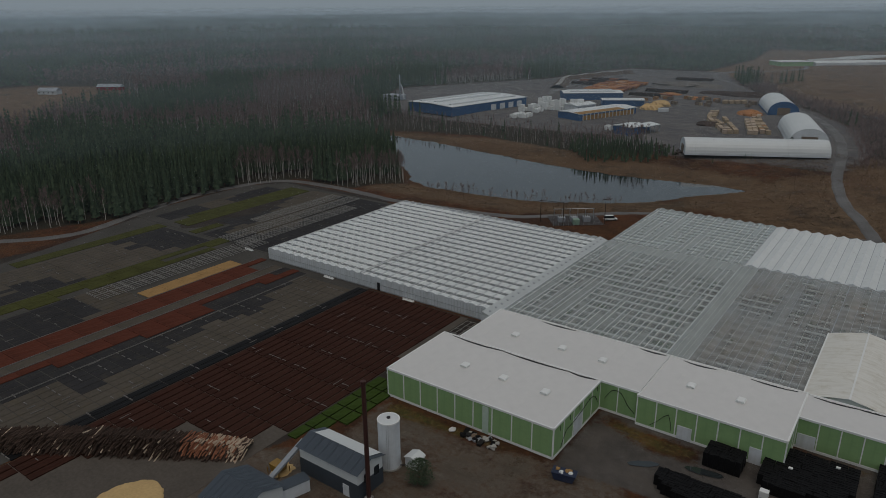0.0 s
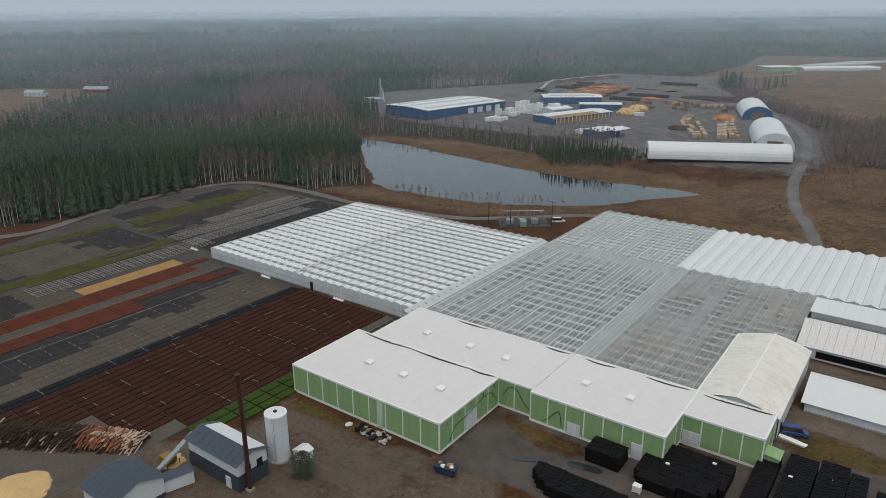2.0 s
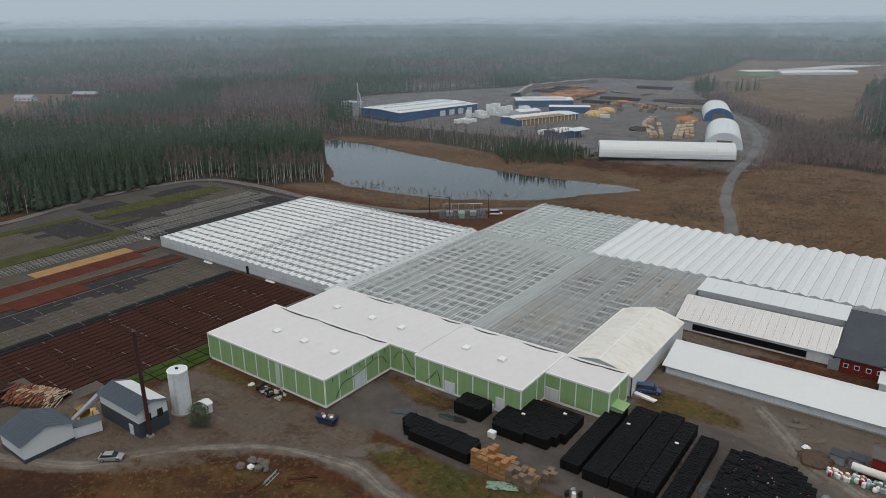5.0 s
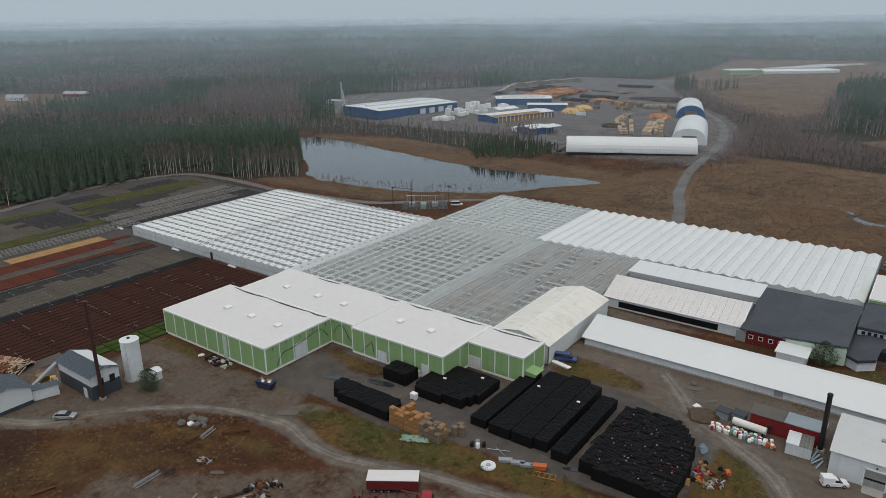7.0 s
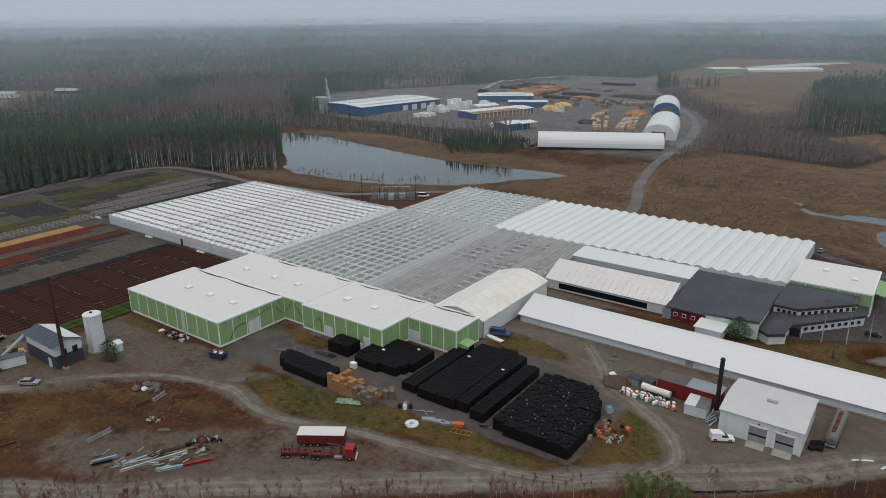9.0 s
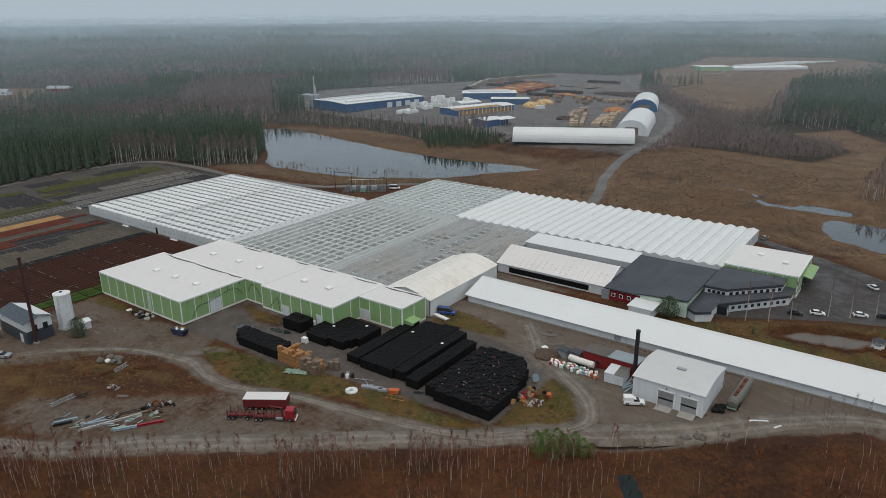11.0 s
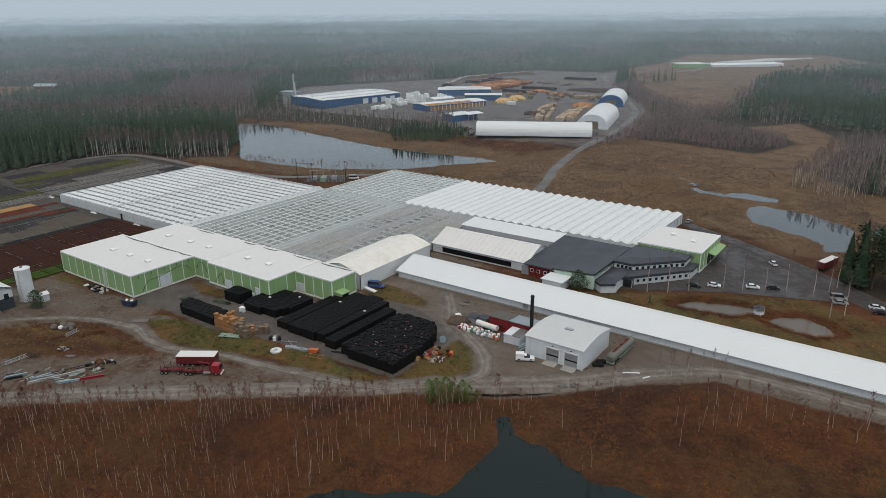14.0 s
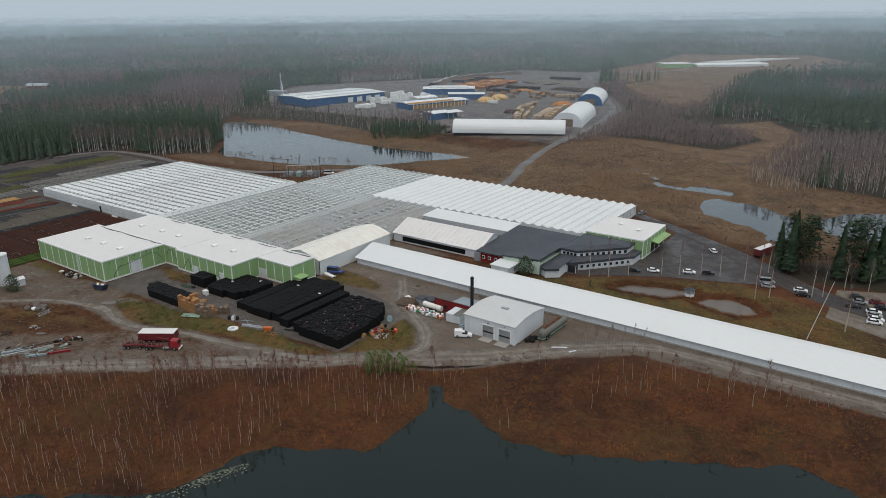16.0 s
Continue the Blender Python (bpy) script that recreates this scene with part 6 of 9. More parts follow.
part("body", Geo().box(-3.0, -1.25, 0.15, 3.0, 1.25, 2.6), "white_wall", cont)
part("roof", Geo().prism([(-1.4, 2.6), (1.4, 2.6), (1.2, 2.8), (-1.2, 2.8)], -3.1, 3.1, "x"), "slate_roof", cont)
conv = thing("conveyor", "yellow and grey fuel conveyor leaning on the boiler house", "conveyor", (-80.5, 69.0, 0), 0)
part("trough", Geo().solid([(-1.5, -4.5, 0.4), (-0.5, -4.5, 0.4), (-0.5, -4.5, 0.9), (-1.5, -4.5, 0.9), (0.8, 2.0, 5.6), (1.8, 2.0, 5.6), (1.8, 2.0, 6.2), (0.8, 2.0, 6.2)], [(0, 1, 2, 3), (4, 7, 6, 5), (0, 4, 5, 1), (1, 5, 6, 2), (2, 6, 7, 3), (3, 7, 4, 0)]), "grey_metal", conv)
part("hopper", Geo().prism([(-2.8, 0.5), (-0.8, 0.5), (-0.4, 1.9), (-3.2, 1.9)], -2.8, -0.8, "y"), "yellow_paint", conv, "yellow hopper")
for x, y in ((-3.3, -3.1), (-0.3, -3.1), (-3.3, -0.5), (-0.3, -0.5)):
    part("leg", Geo().tube((x, y, 0), (x, y, 1.2), 0.1, n=6), "yellow_paint", conv)

mast = thing("mast", "tall rust-brown steel pipe chimney", "chimney", (-63.7, 71.2, 0))
part("base", Geo().box(-0.6, -0.6, 0, 0.6, 0.6, 0.5), "concrete", mast)
part("pipe", Geo().tube((0, 0, 0.3), (0, 0, 23.2), 0.42, 0.38, 12), "mast_brown", mast)
part("collar", Geo().tube((0, 0, 22.9), (0, 0, 23.4), 0.48, 0.48, 12), "mast_brown", mast)

silo = thing("silo", "tall white cylindrical silo", "silo", (-66.8, 80.7, 0))
part("shell", Geo().tube((0, 0, 0.2), (0, 0, 9.9), 2.05, 2.05, 28), "white_wall", silo)
part("rim", Geo().tube((0, 0, 9.8), (0, 0, 10.05), 2.12, 2.12, 28), "white_trim", silo)
part("dome", Geo().tube((0, 0, 10.04), (0, 0, 10.35), 1.95, 0.6, 28), "white_metal", silo)
part("hatch", Geo().tube((0.2, -0.2, 10.3), (0.2, -0.2, 10.6), 0.35, 0.35, 10), "black_metal", silo)
part("footing", Geo().tube((0, 0, -0.1), (0, 0, 0.25), 2.3, 2.3, 28), "concrete", silo)
lad = Geo()
for s in (-0.22, 0.22):
    lad.tube((2.15 * math.cos(-1.0) + s, 2.15 * math.sin(-1.0), 0.3), (2.15 * math.cos(-1.0) + s, 2.15 * math.sin(-1.0), 10.1), 0.03, n=4)
part("ladder", lad, "galvanised", silo)
hut = thing("pump_hut", "small white hut beside the silo", "hut", (-62.8, 83.2, 0), 0)
part("wall", Geo().box(-1.4, -1.2, 0, 1.4, 1.2, 2.1), "white_wall", hut)
part("roof", Geo().prism([(-1.6, 2.1), (1.6, 2.1), (0, 2.7)], -1.4, 1.4, "y"), "white_metal", hut)
part("pipe", Geo().tube((-1.2, -1.3, 0.4), (-3.0, -2.4, 0.3), 0.12, n=6), "black_metal", hut)


# ---- seedling beds of the nursery ----
def beds(x0, x1, y0, y1, w, l, mat, label, high=0.22, group="", seed=0, drop=0.0, gap=0.22, shape=None, joined=False, alt=None):
    """Rows of raised beds that run along y; each bed is one object on a shared mesh."""
    rnd = random.Random(seed)
    nx, ny = max(1, round((x1 - x0) / w)), max(1, round((y1 - y0) / l))
    w, l = (x1 - x0) / nx, (y1 - y0) / ny
    kinds, others = [], []
    for v in range(3):
        g = Geo()
        k = 4
        a, b = w - gap, l - (0.24 if mat == "peat_brown" else gap * 1.2)
        pts = [[(a * i / k, b * j / k, high * (1 + 0.35 * rnd.uniform(-1, 1)) if 0 < i < k and 0 < j < k else high) for i in range(k + 1)] for j in range(k + 1)]
        flat = [p for r in pts for p in r]
        g.solid(flat, [(j * (k + 1) + i, j * (k + 1) + i + 1, (j + 1) * (k + 1) + i + 1, (j + 1) * (k + 1) + i) for j in range(k) for i in range(k)])
        g.solid([(0, 0, 0), (a, 0, 0), (a, b, 0), (0, b, 0), (0, 0, high), (a, 0, high), (a, b, high), (0, b, high)], [(0, 1, 5, 4), (1, 2, 6, 5), (2, 3, 7, 6), (3, 0, 4, 7)])
        kinds.append(g if joined else g.mesh("seedling_bed", mat))
        if alt:
            others.append(g if joined else g.mesh("seedling_bed", alt))
    n, rest = 0, Geo()
    for i in range(nx):
        shift = 0.0
        for j in range(ny):
            cx, cy = x0 + w * (i + 0.5), y0 + l * (j + 0.5)
            if rnd.random() < drop or (shape and not inside(shape, np.array([cx]), np.array([cy]))[0]):
                continue
            dark = bool(alt) and float(waves(cx, cy, 70, seed + 3)) + rnd.uniform(-0.2, 0.2) > 0.05
            if joined:
                q = rnd.choice(kinds)
                rest.slot = int(dark)
                rest.solid([(x0 + w * i + p[0], y0 + l * j + p[1], 0.03 + p[2]) for p in q.v], q.f)
                continue
            whole("seedling_bed", rnd.choice(others if dark else kinds), None, "dark cloth-covered empty seedling bed" if dark else label, "seedling bed", group or label, at=(x0 + w * i, y0 + l * j + shift, 0.03))
            n += 1
    if joined:
        whole("seedling_beds", rest, [mat, alt] if alt else mat, label, "seedling beds", kind="stuff")
    return n


LARCH = [(-126, 28), (-126, 142.4), (-93, 142.4), (-91.5, 120), (-90, 104), (-90.5, 82), (-94, 72), (-112, 62), (-118, 40)]
whole("ground_cloth", Geo().box(-126.4, 28, 0.0, -90.2, 142.6, 0.035), "bed_path", "grey ground cloth under the seedling beds", "ground cloth")
beds(-126.0, -90.0, 30.0, 142.4, 2.25, 9.0, "peat_brown", "raised bed of dark brown larch seedlings in trays", group="brown seedling beds", seed=1, shape=LARCH, gap=0.34)
for x0, x1, y0, y1 in ((-262, -127, 20, 147), (-262, -176, 147.2, 222)):
    whole("ground_cloth", Geo().prism([(x0 + (46 if y0 < 100 else 0), y0), (x1, y0), (x1, y1), (x0 + (6 if y0 < 100 else 12), y1), (x0 + (20 if y0 < 100 else 0), y0 + 60)], 0.0, 0.04), "path_grey", "pale grey gravel cloth between seedling beds", "ground cloth")
beds(-89.6, -81.9, 76.0, 104.6, 2.5, 4.6, "moss_bed", "raised bed of fresh green spruce seedlings", high=0.3, group="green seedling beds", seed=2, gap=0.35, shape=[(-89.6, 76), (-86.5, 76), (-81.6, 92), (-81.6, 105), (-89.6, 105)])
beds(-130.4, -126.4, 40.0, 142.4, 2.0, 8.5, "black_plastic", "strip of black ground cloth with empty trays", high=0.12, group="black tray strips", seed=3)
beds(-152.0, -130.8, 30.0, 139.5, 2.65, 6.1, "grey_bed", "grey emptied seedling bed", high=0.08, group="grey seedling beds", seed=4, alt="dark_bed", gap=0.18, joined=True)
beds(-161.8, -152.2, 28.0, 141.5, 3.2, 7.2, "rust_bed", "raised bed of rust-red seedlings", group="rust-red seedling beds", seed=5, shape=[(-162, 20), (-162, 134), (-154.6, 142), (-154.6, 124), (-158.6, 124), (-158.6, 111), (-151, 99), (-151, 88), (-155.5, 88), (-155.5, 60), (-158.5, 60), (-158.5, 20)], gap=0.08)
beds(-162.0, -152.0, 28.0, 141.5, 2.5, 5.4, "dark_bed", "bed of dark ground cloth with empty trays", high=0.06, group="dark cloth beds", seed=6, joined=True)
beds(-166.4, -162.4, 28.0, 141.0, 4.0, 9.4, "grey_bed", "grey emptied seedling bed", high=0.08, group="grey seedling beds", seed=7)
beds(-175.4, -166.6, 26.0, 142.6, 2.9, 8.3, "rust_bed", "raised bed of rust-red seedlings", group="rust-red seedling beds", seed=8, shape=[(-176, 20), (-176, 143), (-171, 143), (-171, 136), (-166, 136), (-166, 20)], gap=0.08)
beds(-182.2, -176.0, 100.5, 135.0, 3.1, 6.9, "tan_bed", "bed covered with golden straw", group="straw-covered beds", seed=9, high=0.2, joined=True, gap=0.08)
beds(-195.5, -176.2, 20.0, 100.0, 2.40, 5.93, "dark_bed", "bed of dark ground cloth with empty trays", high=0.06, group="dark cloth beds", seed=10, joined=True, alt="grey_bed")
beds(-205.5, -196.2, 30.0, 149.0, 3.1, 9.2, "olive_bed", "bed of olive-green pine seedlings", high=0.18, group="olive seedling beds", seed=11, drop=0.12, joined=True, gap=0.08)
beds(-234.5, -206.2, 40.0, 145.0, 2.35, 5.87, "dark_bed", "bed of dark ground cloth with empty trays", high=0.06, group="dark cloth beds", seed=12, joined=True, alt="grey_bed")
beds(-241.0, -235.0, 90.0, 146.0, 3.0, 8.0, "olive_bed", "bed of olive-green pine seedlings", high=0.18, group="olive seedling beds", seed=13, joined=True, gap=0.08)
beds(-241.0, -228.4, 151.0, 217.0, 3.15, 8.2, "olive_bed", "bed of olive-green pine seedlings", high=0.2, group="olive seedling beds", seed=14, shape=[(-242, 158), (-242, 218), (-227, 218), (-227, 150), (-234, 150)], joined=True, gap=0.08)
beds(-222.0, -217.5, 146.8, 160.0, 2.25, 6.6, "olive_bed", "bed of olive-green pine seedlings", high=0.2, group="olive seedling beds", seed=15, joined=True, gap=0.08)
beds(-252.0, -241.6, 152.0, 212.0, 2.6, 7.0, "grey_bed", "grey emptied seedling bed", high=0.07, group="grey seedling beds", seed=16, joined=True, alt="dark_bed")
beds(-227.8, -215.6, 162.0, 219.0, 2.4, 7.0, "grey_bed", "grey emptied seedling bed", high=0.07, group="grey seedling beds", seed=17, joined=True, alt="dark_bed")
beds(-215.2, -176.0, 148.0, 220.0, 2.40, 6.00, "dark_bed", "bed of dark ground cloth with empty trays", high=0.06, group="dark cloth beds", seed=18, alt="grey_bed", shape=[(-216, 147), (-176, 147), (-176, 200), (-185, 222), (-216, 222)], joined=True)


def tray_frame(w, l, cell, mat="concrete"):
    """A flat lattice of rails on short feet, for trays."""
    t = 0.055
    g = Geo()
    nx, ny = max(1, round(w / cell)), max(1, round(l / (cell * 1.8)))
    for i in range(nx + 1):
        g.box(w * i / nx - t, 0, 0.32, w * i / nx + t, l, 0.42)
    for j in range(ny + 1):
        g.box(0, l * j / ny - t, 0.33, w, l * j / ny + t, 0.41)
    for i in range(nx + 1):
        for j in (0, 0.5, 1):
            g.box(w * i / nx - 0.06, l * j - 0.06, 0, w * i / nx + 0.06, l * j + 0.06, 0.34)
    return g.mesh("growing_bench", mat)


fr = tray_frame(4.2, 10.2, 1.4)
for x in (-194.5, -189.9):
    for j in range(6):
        whole("growing_bench", fr, None, "pale lattice bench for seedling trays", "bench", "lattice benches", at=(x, 91.5 + 10.6 * j, 0.05))
fr = tray_frame(3.0, 11.5, 1.0)
for i, x in enumerate((-214.8, -211.0, -206.0, -202.0, -197.0, -193.0)):
    for j in range(6 if i > 1 else 4):
        if (i, j) not in ((5, 5), (4, 5)):
            whole("growing_bench", fr, None, "pale lattice bench for seedling trays", "bench", "lattice benches", at=(x, 148.5 + 11.8 * j + (22 if i < 2 else 0), 0.05))
fr = tray_frame(2.9, 11.0, 1.4)
for j in range(3):
    whole("growing_bench", fr, None, "grey lattice bench for seedling trays beside brown beds", "bench", "lattice benches", at=(-89.3, 106.5 + 11.6 * j, 0.05))


def bed_rails(x0, x1, y0, y1, dx, dy, share, length, label, seed, shape=None):
    """Short pale rails at the ends of the beds."""
    r, g = random.Random(seed), Geo()
    for i in range(int((x1 - x0) / dx) + 1):
        for j in range(int((y1 - y0) / dy) + 1):
            x, y = x0 + dx * i, y0 + dy * j
            if r.random() < share and (shape is None or inside(shape, np.array([x]), np.array([y]))[0]):
                a = length * r.uniform(0.6, 1.1) / 2
                if r.random() < 0.8:
                    g.box(x - a, y - 0.09, 0.05, x + a, y + 0.09, 0.30)
                else:
                    g.box(x - 0.07, y - 1.6 * a, 0.05, x + 0.07, y + 1.6 * a, 0.30)
    whole("bed_rails", g, "rail_grey", label, "bed rails", kind="stuff")


bed_rails(-150.7, -132, 33, 138, 2.65, 6.1, 0.7, 1.7, "short pale rails between grey seedling beds", 1)
bed_rails(-125, -91, 34, 140, 2.25, 9.0, 0.4, 1.9, "short pale rails between brown seedling beds", 2, LARCH)
bed_rails(-130, -127, 40, 141, 2.0, 8.5, 0.8, 1.6, "short pale rails across a black tray strip", 3)
bed_rails(-233, -207, 60, 144, 4.7, 11.7, 0.7, 1.8, "short pale rails between dark seedling beds", 4)
bed_rails(-195, -177, 40, 99, 4.8, 11.8, 0.7, 1.8, "short pale rails between dark seedling beds", 5)
bed_rails(-214, -178, 150, 216, 4.8, 12.0, 0.5, 1.8, "short pale rails between dark seedling beds", 6)
for x0, x1, y in ((-175.6, -166.4, 60), (-162.2, -151, 60)):
    for x in (x0, x1):
        whole("bed_edging", Geo().box(x - 0.09, y - 30, 0.04, x + 0.09, 140, 0.34), "rail_grey", "pale edging board along rust-red beds", "edging", "bed edging boards")
for x, y in ((-111.5, 142.9), (-143.5, 142.7), (-186, 146)):
    g = Geo().box(-2, -0.4, 0, 2, 0.4, 0.12).tube((-2, 0, 0.5), (2, 0, 0.5), 0.1, n=6).box(-1.9, -0.1, 0, -1.7, 0.1, 0.5).box(1.7, -0.1, 0, 1.9, 0.1, 0.5)
    whole("hand_cart", g, "white_trim", "pale metal bed cart", "cart", at=(x, y, 0.05))


# ---- stacks in the yard ----
def grooved(w, d, h, layers, groove, seed=0, jitter=0.03, lid=0.0):
    """A box with grooves round it, as of stacked trays or boards: one closed skin."""
    rnd = random.Random(seed)
    g, rings = Geo(), []
    for i in range(layers):
        o, p = rnd.uniform(-jitter, jitter), rnd.uniform(-jitter, jitter)
        za, zb = h * i / layers, h * (i + 1) / layers
        rings += [(o, p, groove, za), (o, p, 0.0, za + 0.03), (o, p, 0.0, zb - 0.03)]
    rings.append((0, 0, groove, h - 0.02))
    pts = [(x + o, y + p, z) for o, p, k, z in rings for x, y in ((k, k), (w - k, k), (w - k, d - k), (k, d - k))]
    fs = [(4 * r + i, 4 * r + (i + 1) % 4, 4 * r + 4 + (i + 1) % 4, 4 * r + 4 + i) for r in range(len(rings) - 1) for i in range(4)]
    n = len(pts)
    return g.solid(pts, fs + [(3, 2, 1, 0), (n - 4, n - 3, n - 2, n - 1)])


def stack_mesh(seed, w, d, h, layers=3):
    """A pallet-high column of black trays."""
    g = grooved(w, d, h, layers, 0.05, seed)
    rnd = random.Random(seed)
    for i in range(3):
        y = d * (0.02 + 0.33 * i)
        g.box(w * 0.02, y, h - 0.04, w * 0.98, y + d * 0.27, h + rnd.choice((0.0, 0.04, 0.09)))
    return g.mesh("tray_column", "black_plastic")


def tray_pile(x0, y0, x1, y1, h, cw, cd, label, seed, uneven=0.25, shape=None, lanes=0.0):
    """A block of tray columns, each column an object."""
    rnd = random.Random(seed)
    pile = thing("tray_pile", label, "tray stacks", (x0, y0, 0.0), group="black tray stacks")
    kinds = [stack_mesh(seed * 10 + i, cw - 0.025, cd - 0.025, h * (1 + uneven * (i - 2) / 2.5)) for i in range(5)]
    nx, ny = int((x1 - x0) / cw), int((y1 - y0) / cd)
    for i in range(nx):
        for j in range(ny):
            cx, cy = x0 + cw * (i + 0.5), y0 + cd * (j + 0.5)
            if shape and not inside(shape, np.array([cx]), np.array([cy]))[0]:
                continue
            ob = part("tray_column", rnd.choice(kinds), None, pile)
            ob.matrix_basis = pose(cw * i + rnd.uniform(-0.04, 0.04), cd * j + rnd.uniform(-0.03, 0.03), 0.02, 0, 0, rnd.uniform(-0.5, 0.5))
    return pile


tray_pile(-24.5, 100.6, -6.0, 107.0, 2.2, 0.95, 0.95, "wide block of stacked black plastic trays on the yard", 1, 0.04, shape=[(-24.8, 104), (-20, 100.3), (-5.5, 100.3), (-8, 109), (-24.8, 109)])
tray_pile(-19.0, 114.0, -12.2, 119.4, 2.9, 0.95, 0.95, "small block of stacked black trays by the hall", 2, 0.04)
tray_pile(-9.5, 112.4, 6.2, 126.4, 2.2, 1.0, 0.95, "broad block of stacked black plastic trays", 3, 0.025, shape=[(-8, 112), (3, 113.4), (7, 120), (7, 127), (-11, 127), (-11, 118)])
for i, (xa, xb, ya, yb, h) in enumerate(((8.0, 11.7, 110.0, 134.6, 1.9), (12.7, 17.6, 109.4, 136.0, 2.2), (17.9, 22.6, 109.4, 137.0, 2.4), (22.7, 25.6, 110.0, 136.0, 2.3), (27.0, 30.4, 108.8, 133.6, 2.2))):
    tray_pile(xa, ya, xb, yb, h, (xb - xa) / max(2, round((xb - xa) / 0.85)), 0.8, "long row of stacked black plastic trays", 5 + i, 0.02)
S5 = tray_pile(33.0, 107.4, 50.4, 132.6, 2.6, 0.95, 0.9, "large uneven heap of stacked black trays with odd labels", 12, 0.06, shape=[(33, 108), (50.6, 107), (50, 117), (48.2, 127), (44, 131.4), (38, 132.6), (32.8, 130.6)])
rnd = random.Random(77)
for i in range(60):
    x, y = rnd.uniform(1, 15.5), rnd.uniform(1.2, 21)
    g = Geo().box(-0.13, -0.1, 0, 0.13, 0.1, 0.08)
    ob = part("loose_label", g, rnd.choice(["faded_white", "red_paint", "red_paint", "old_wood"]), S5, "small pale or red tray label")
    ob.matrix_basis = pose(x, y, rnd.uniform(2.62, 2.85), 0, 0, rnd.uniform(0, 180))
for x, y in ((-5.0, 119.0), (20.5, 131.0), (24.0, 127.0), (14.0, 128.0), (2.0, 124.0)):
    whole("paper_sack", Geo().box(-0.35, -0.25, 0, 0.35, 0.25, 0.2), "white_trim", "small pale sack on black trays", "sack", at=(x, y, 2.2))


def crate(mat, seed):
    """A boarded wooden crate: boards parted by shadow gaps, with a recessed top."""
    g = grooved(1.2, 1.0, 1.0, 5, 0.055, seed, 0.012)
    return g.mesh("wooden_crate", mat)


CRATES = [crate("raw_wood", 1), crate("raw_wood", 2), crate("old_wood", 3), crate("raw_wood", 5)]
rnd = random.Random(5)
for i in range(10):
    for j in range(4):
        x, y = -5.6 + 1.28 * i, 100.3 + 1.12 * j - 0.02 * i
        high = max(1, min(4, round(4.0 - 0.22 * abs(i - 2) - 0.35 * j + rnd.uniform(-0.8, 0.8))))
        for k in range(high):
            old = i > 5 and rnd.random() < 0.75
            whole("wooden_crate", CRATES[2] if old else CRATES[rnd.choice((0, 1, 3))], None, "weathered brown slatted crate" if old else "raw timber slatted crate in a stack", "crate", "stacked wooden crates", at=(x + rnd.uniform(-0.08, 0.08), y + rnd.uniform(-0.08, 0.08), 0.03 + 1.01 * k), turn=rnd.uniform(-6, 6))
for i, (x, y) in enumerate(((7.2, 104.3), (8.4, 105.0), (7.6, 105.8))):
    for k in range(2):
        whole("wooden_crate", CRATES[2], None, "weathered brown slatted crate", "crate", "stacked wooden crates", at=(x, y, 0.03 + 1.01 * k), turn=8 * i)

rnd = random.Random(6)
tp = thing("board_heap", "heap of boards under a crumpled mint-green tarpaulin beside crates", "heap", (2.2, 99.2, 0.03), 26)
for i in range(7):
    part("board", Geo().box(-2.6 + rnd.uniform(-0.6, 0.6), -1.0 + 0.3 * i, 0.05 + 0.05 * (i % 3), 2.4 + rnd.uniform(-0.6, 0.8), -0.78 + 0.3 * i, 0.14 + 0.05 * (i % 3), turn=rnd.uniform(-0.12, 0.12)), rnd.choice(["old_wood", "mint_steel", "raw_wood"]), tp)
sheet_geo, k = Geo(), 12
top = [[0.2 + 0.5 * rnd.random() * math.sin(math.pi * i / k) ** 0.5 * math.sin(math.pi * j / 6) ** 0.5 for i in range(k + 1)] for j in range(7)]
pts = [(-2.9 + 5.6 * i / k + rnd.uniform(-0.15, 0.15), -1.3 + 2.3 * j / 6 + rnd.uniform(-0.15, 0.15), top[j][i]) for j in range(7) for i in range(k + 1)]
sheet_geo.solid(pts, [(j * (k + 1) + i, j * (k + 1) + i + 1, (j + 1) * (k + 1) + i + 1, (j + 1) * (k + 1) + i) for j in range(6) for i in range(k)])
part("tarpaulin", sheet_geo, "mint_steel", tp, "crumpled mint-green tarpaulin")
for i, (x, y, t) in enumerate(((94.0, 138.6, 35), (95.6, 139.6, 30), (98.4, 139.0, 60))):
    whole("plank", Geo().prism([(-1.0, 0.0), (-0.4, 0.05), (1.0, 0.0), (1.0, 0.1), (-0.4, 0.16), (-1.0, 0.1)], -0.2, 0.2, "y"), "white_wall", "bent pale plank lying on the gravel road", "plank", "pale planks", at=(x, y, 0.08), turn=t)
bag = whole("bulk_tank", Geo().box(-0.75, -0.6, 0.15, 0.75, 0.6, 1.5).box(-0.75, -0.6, 0, -0.5, 0.6, 0.15).box(0.5, -0.6, 0, 0.75, 0.6, 0.15), "white_trim", "white cube-shaped liquid tank on a pallet", "tank", at=(-7.6, 111.0, 0))
bevel(bag, 0.1)
whole("bulk_tank", Geo().box(-0.5, -0.5, 0.1, 0.5, 0.5, 1.6).box(-0.4, -0.4, 0, 0.4, 0.4, 0.1), "white_wall", "white plastic tank by the hall door", "tank", at=(-13.0, 119.2, 0))

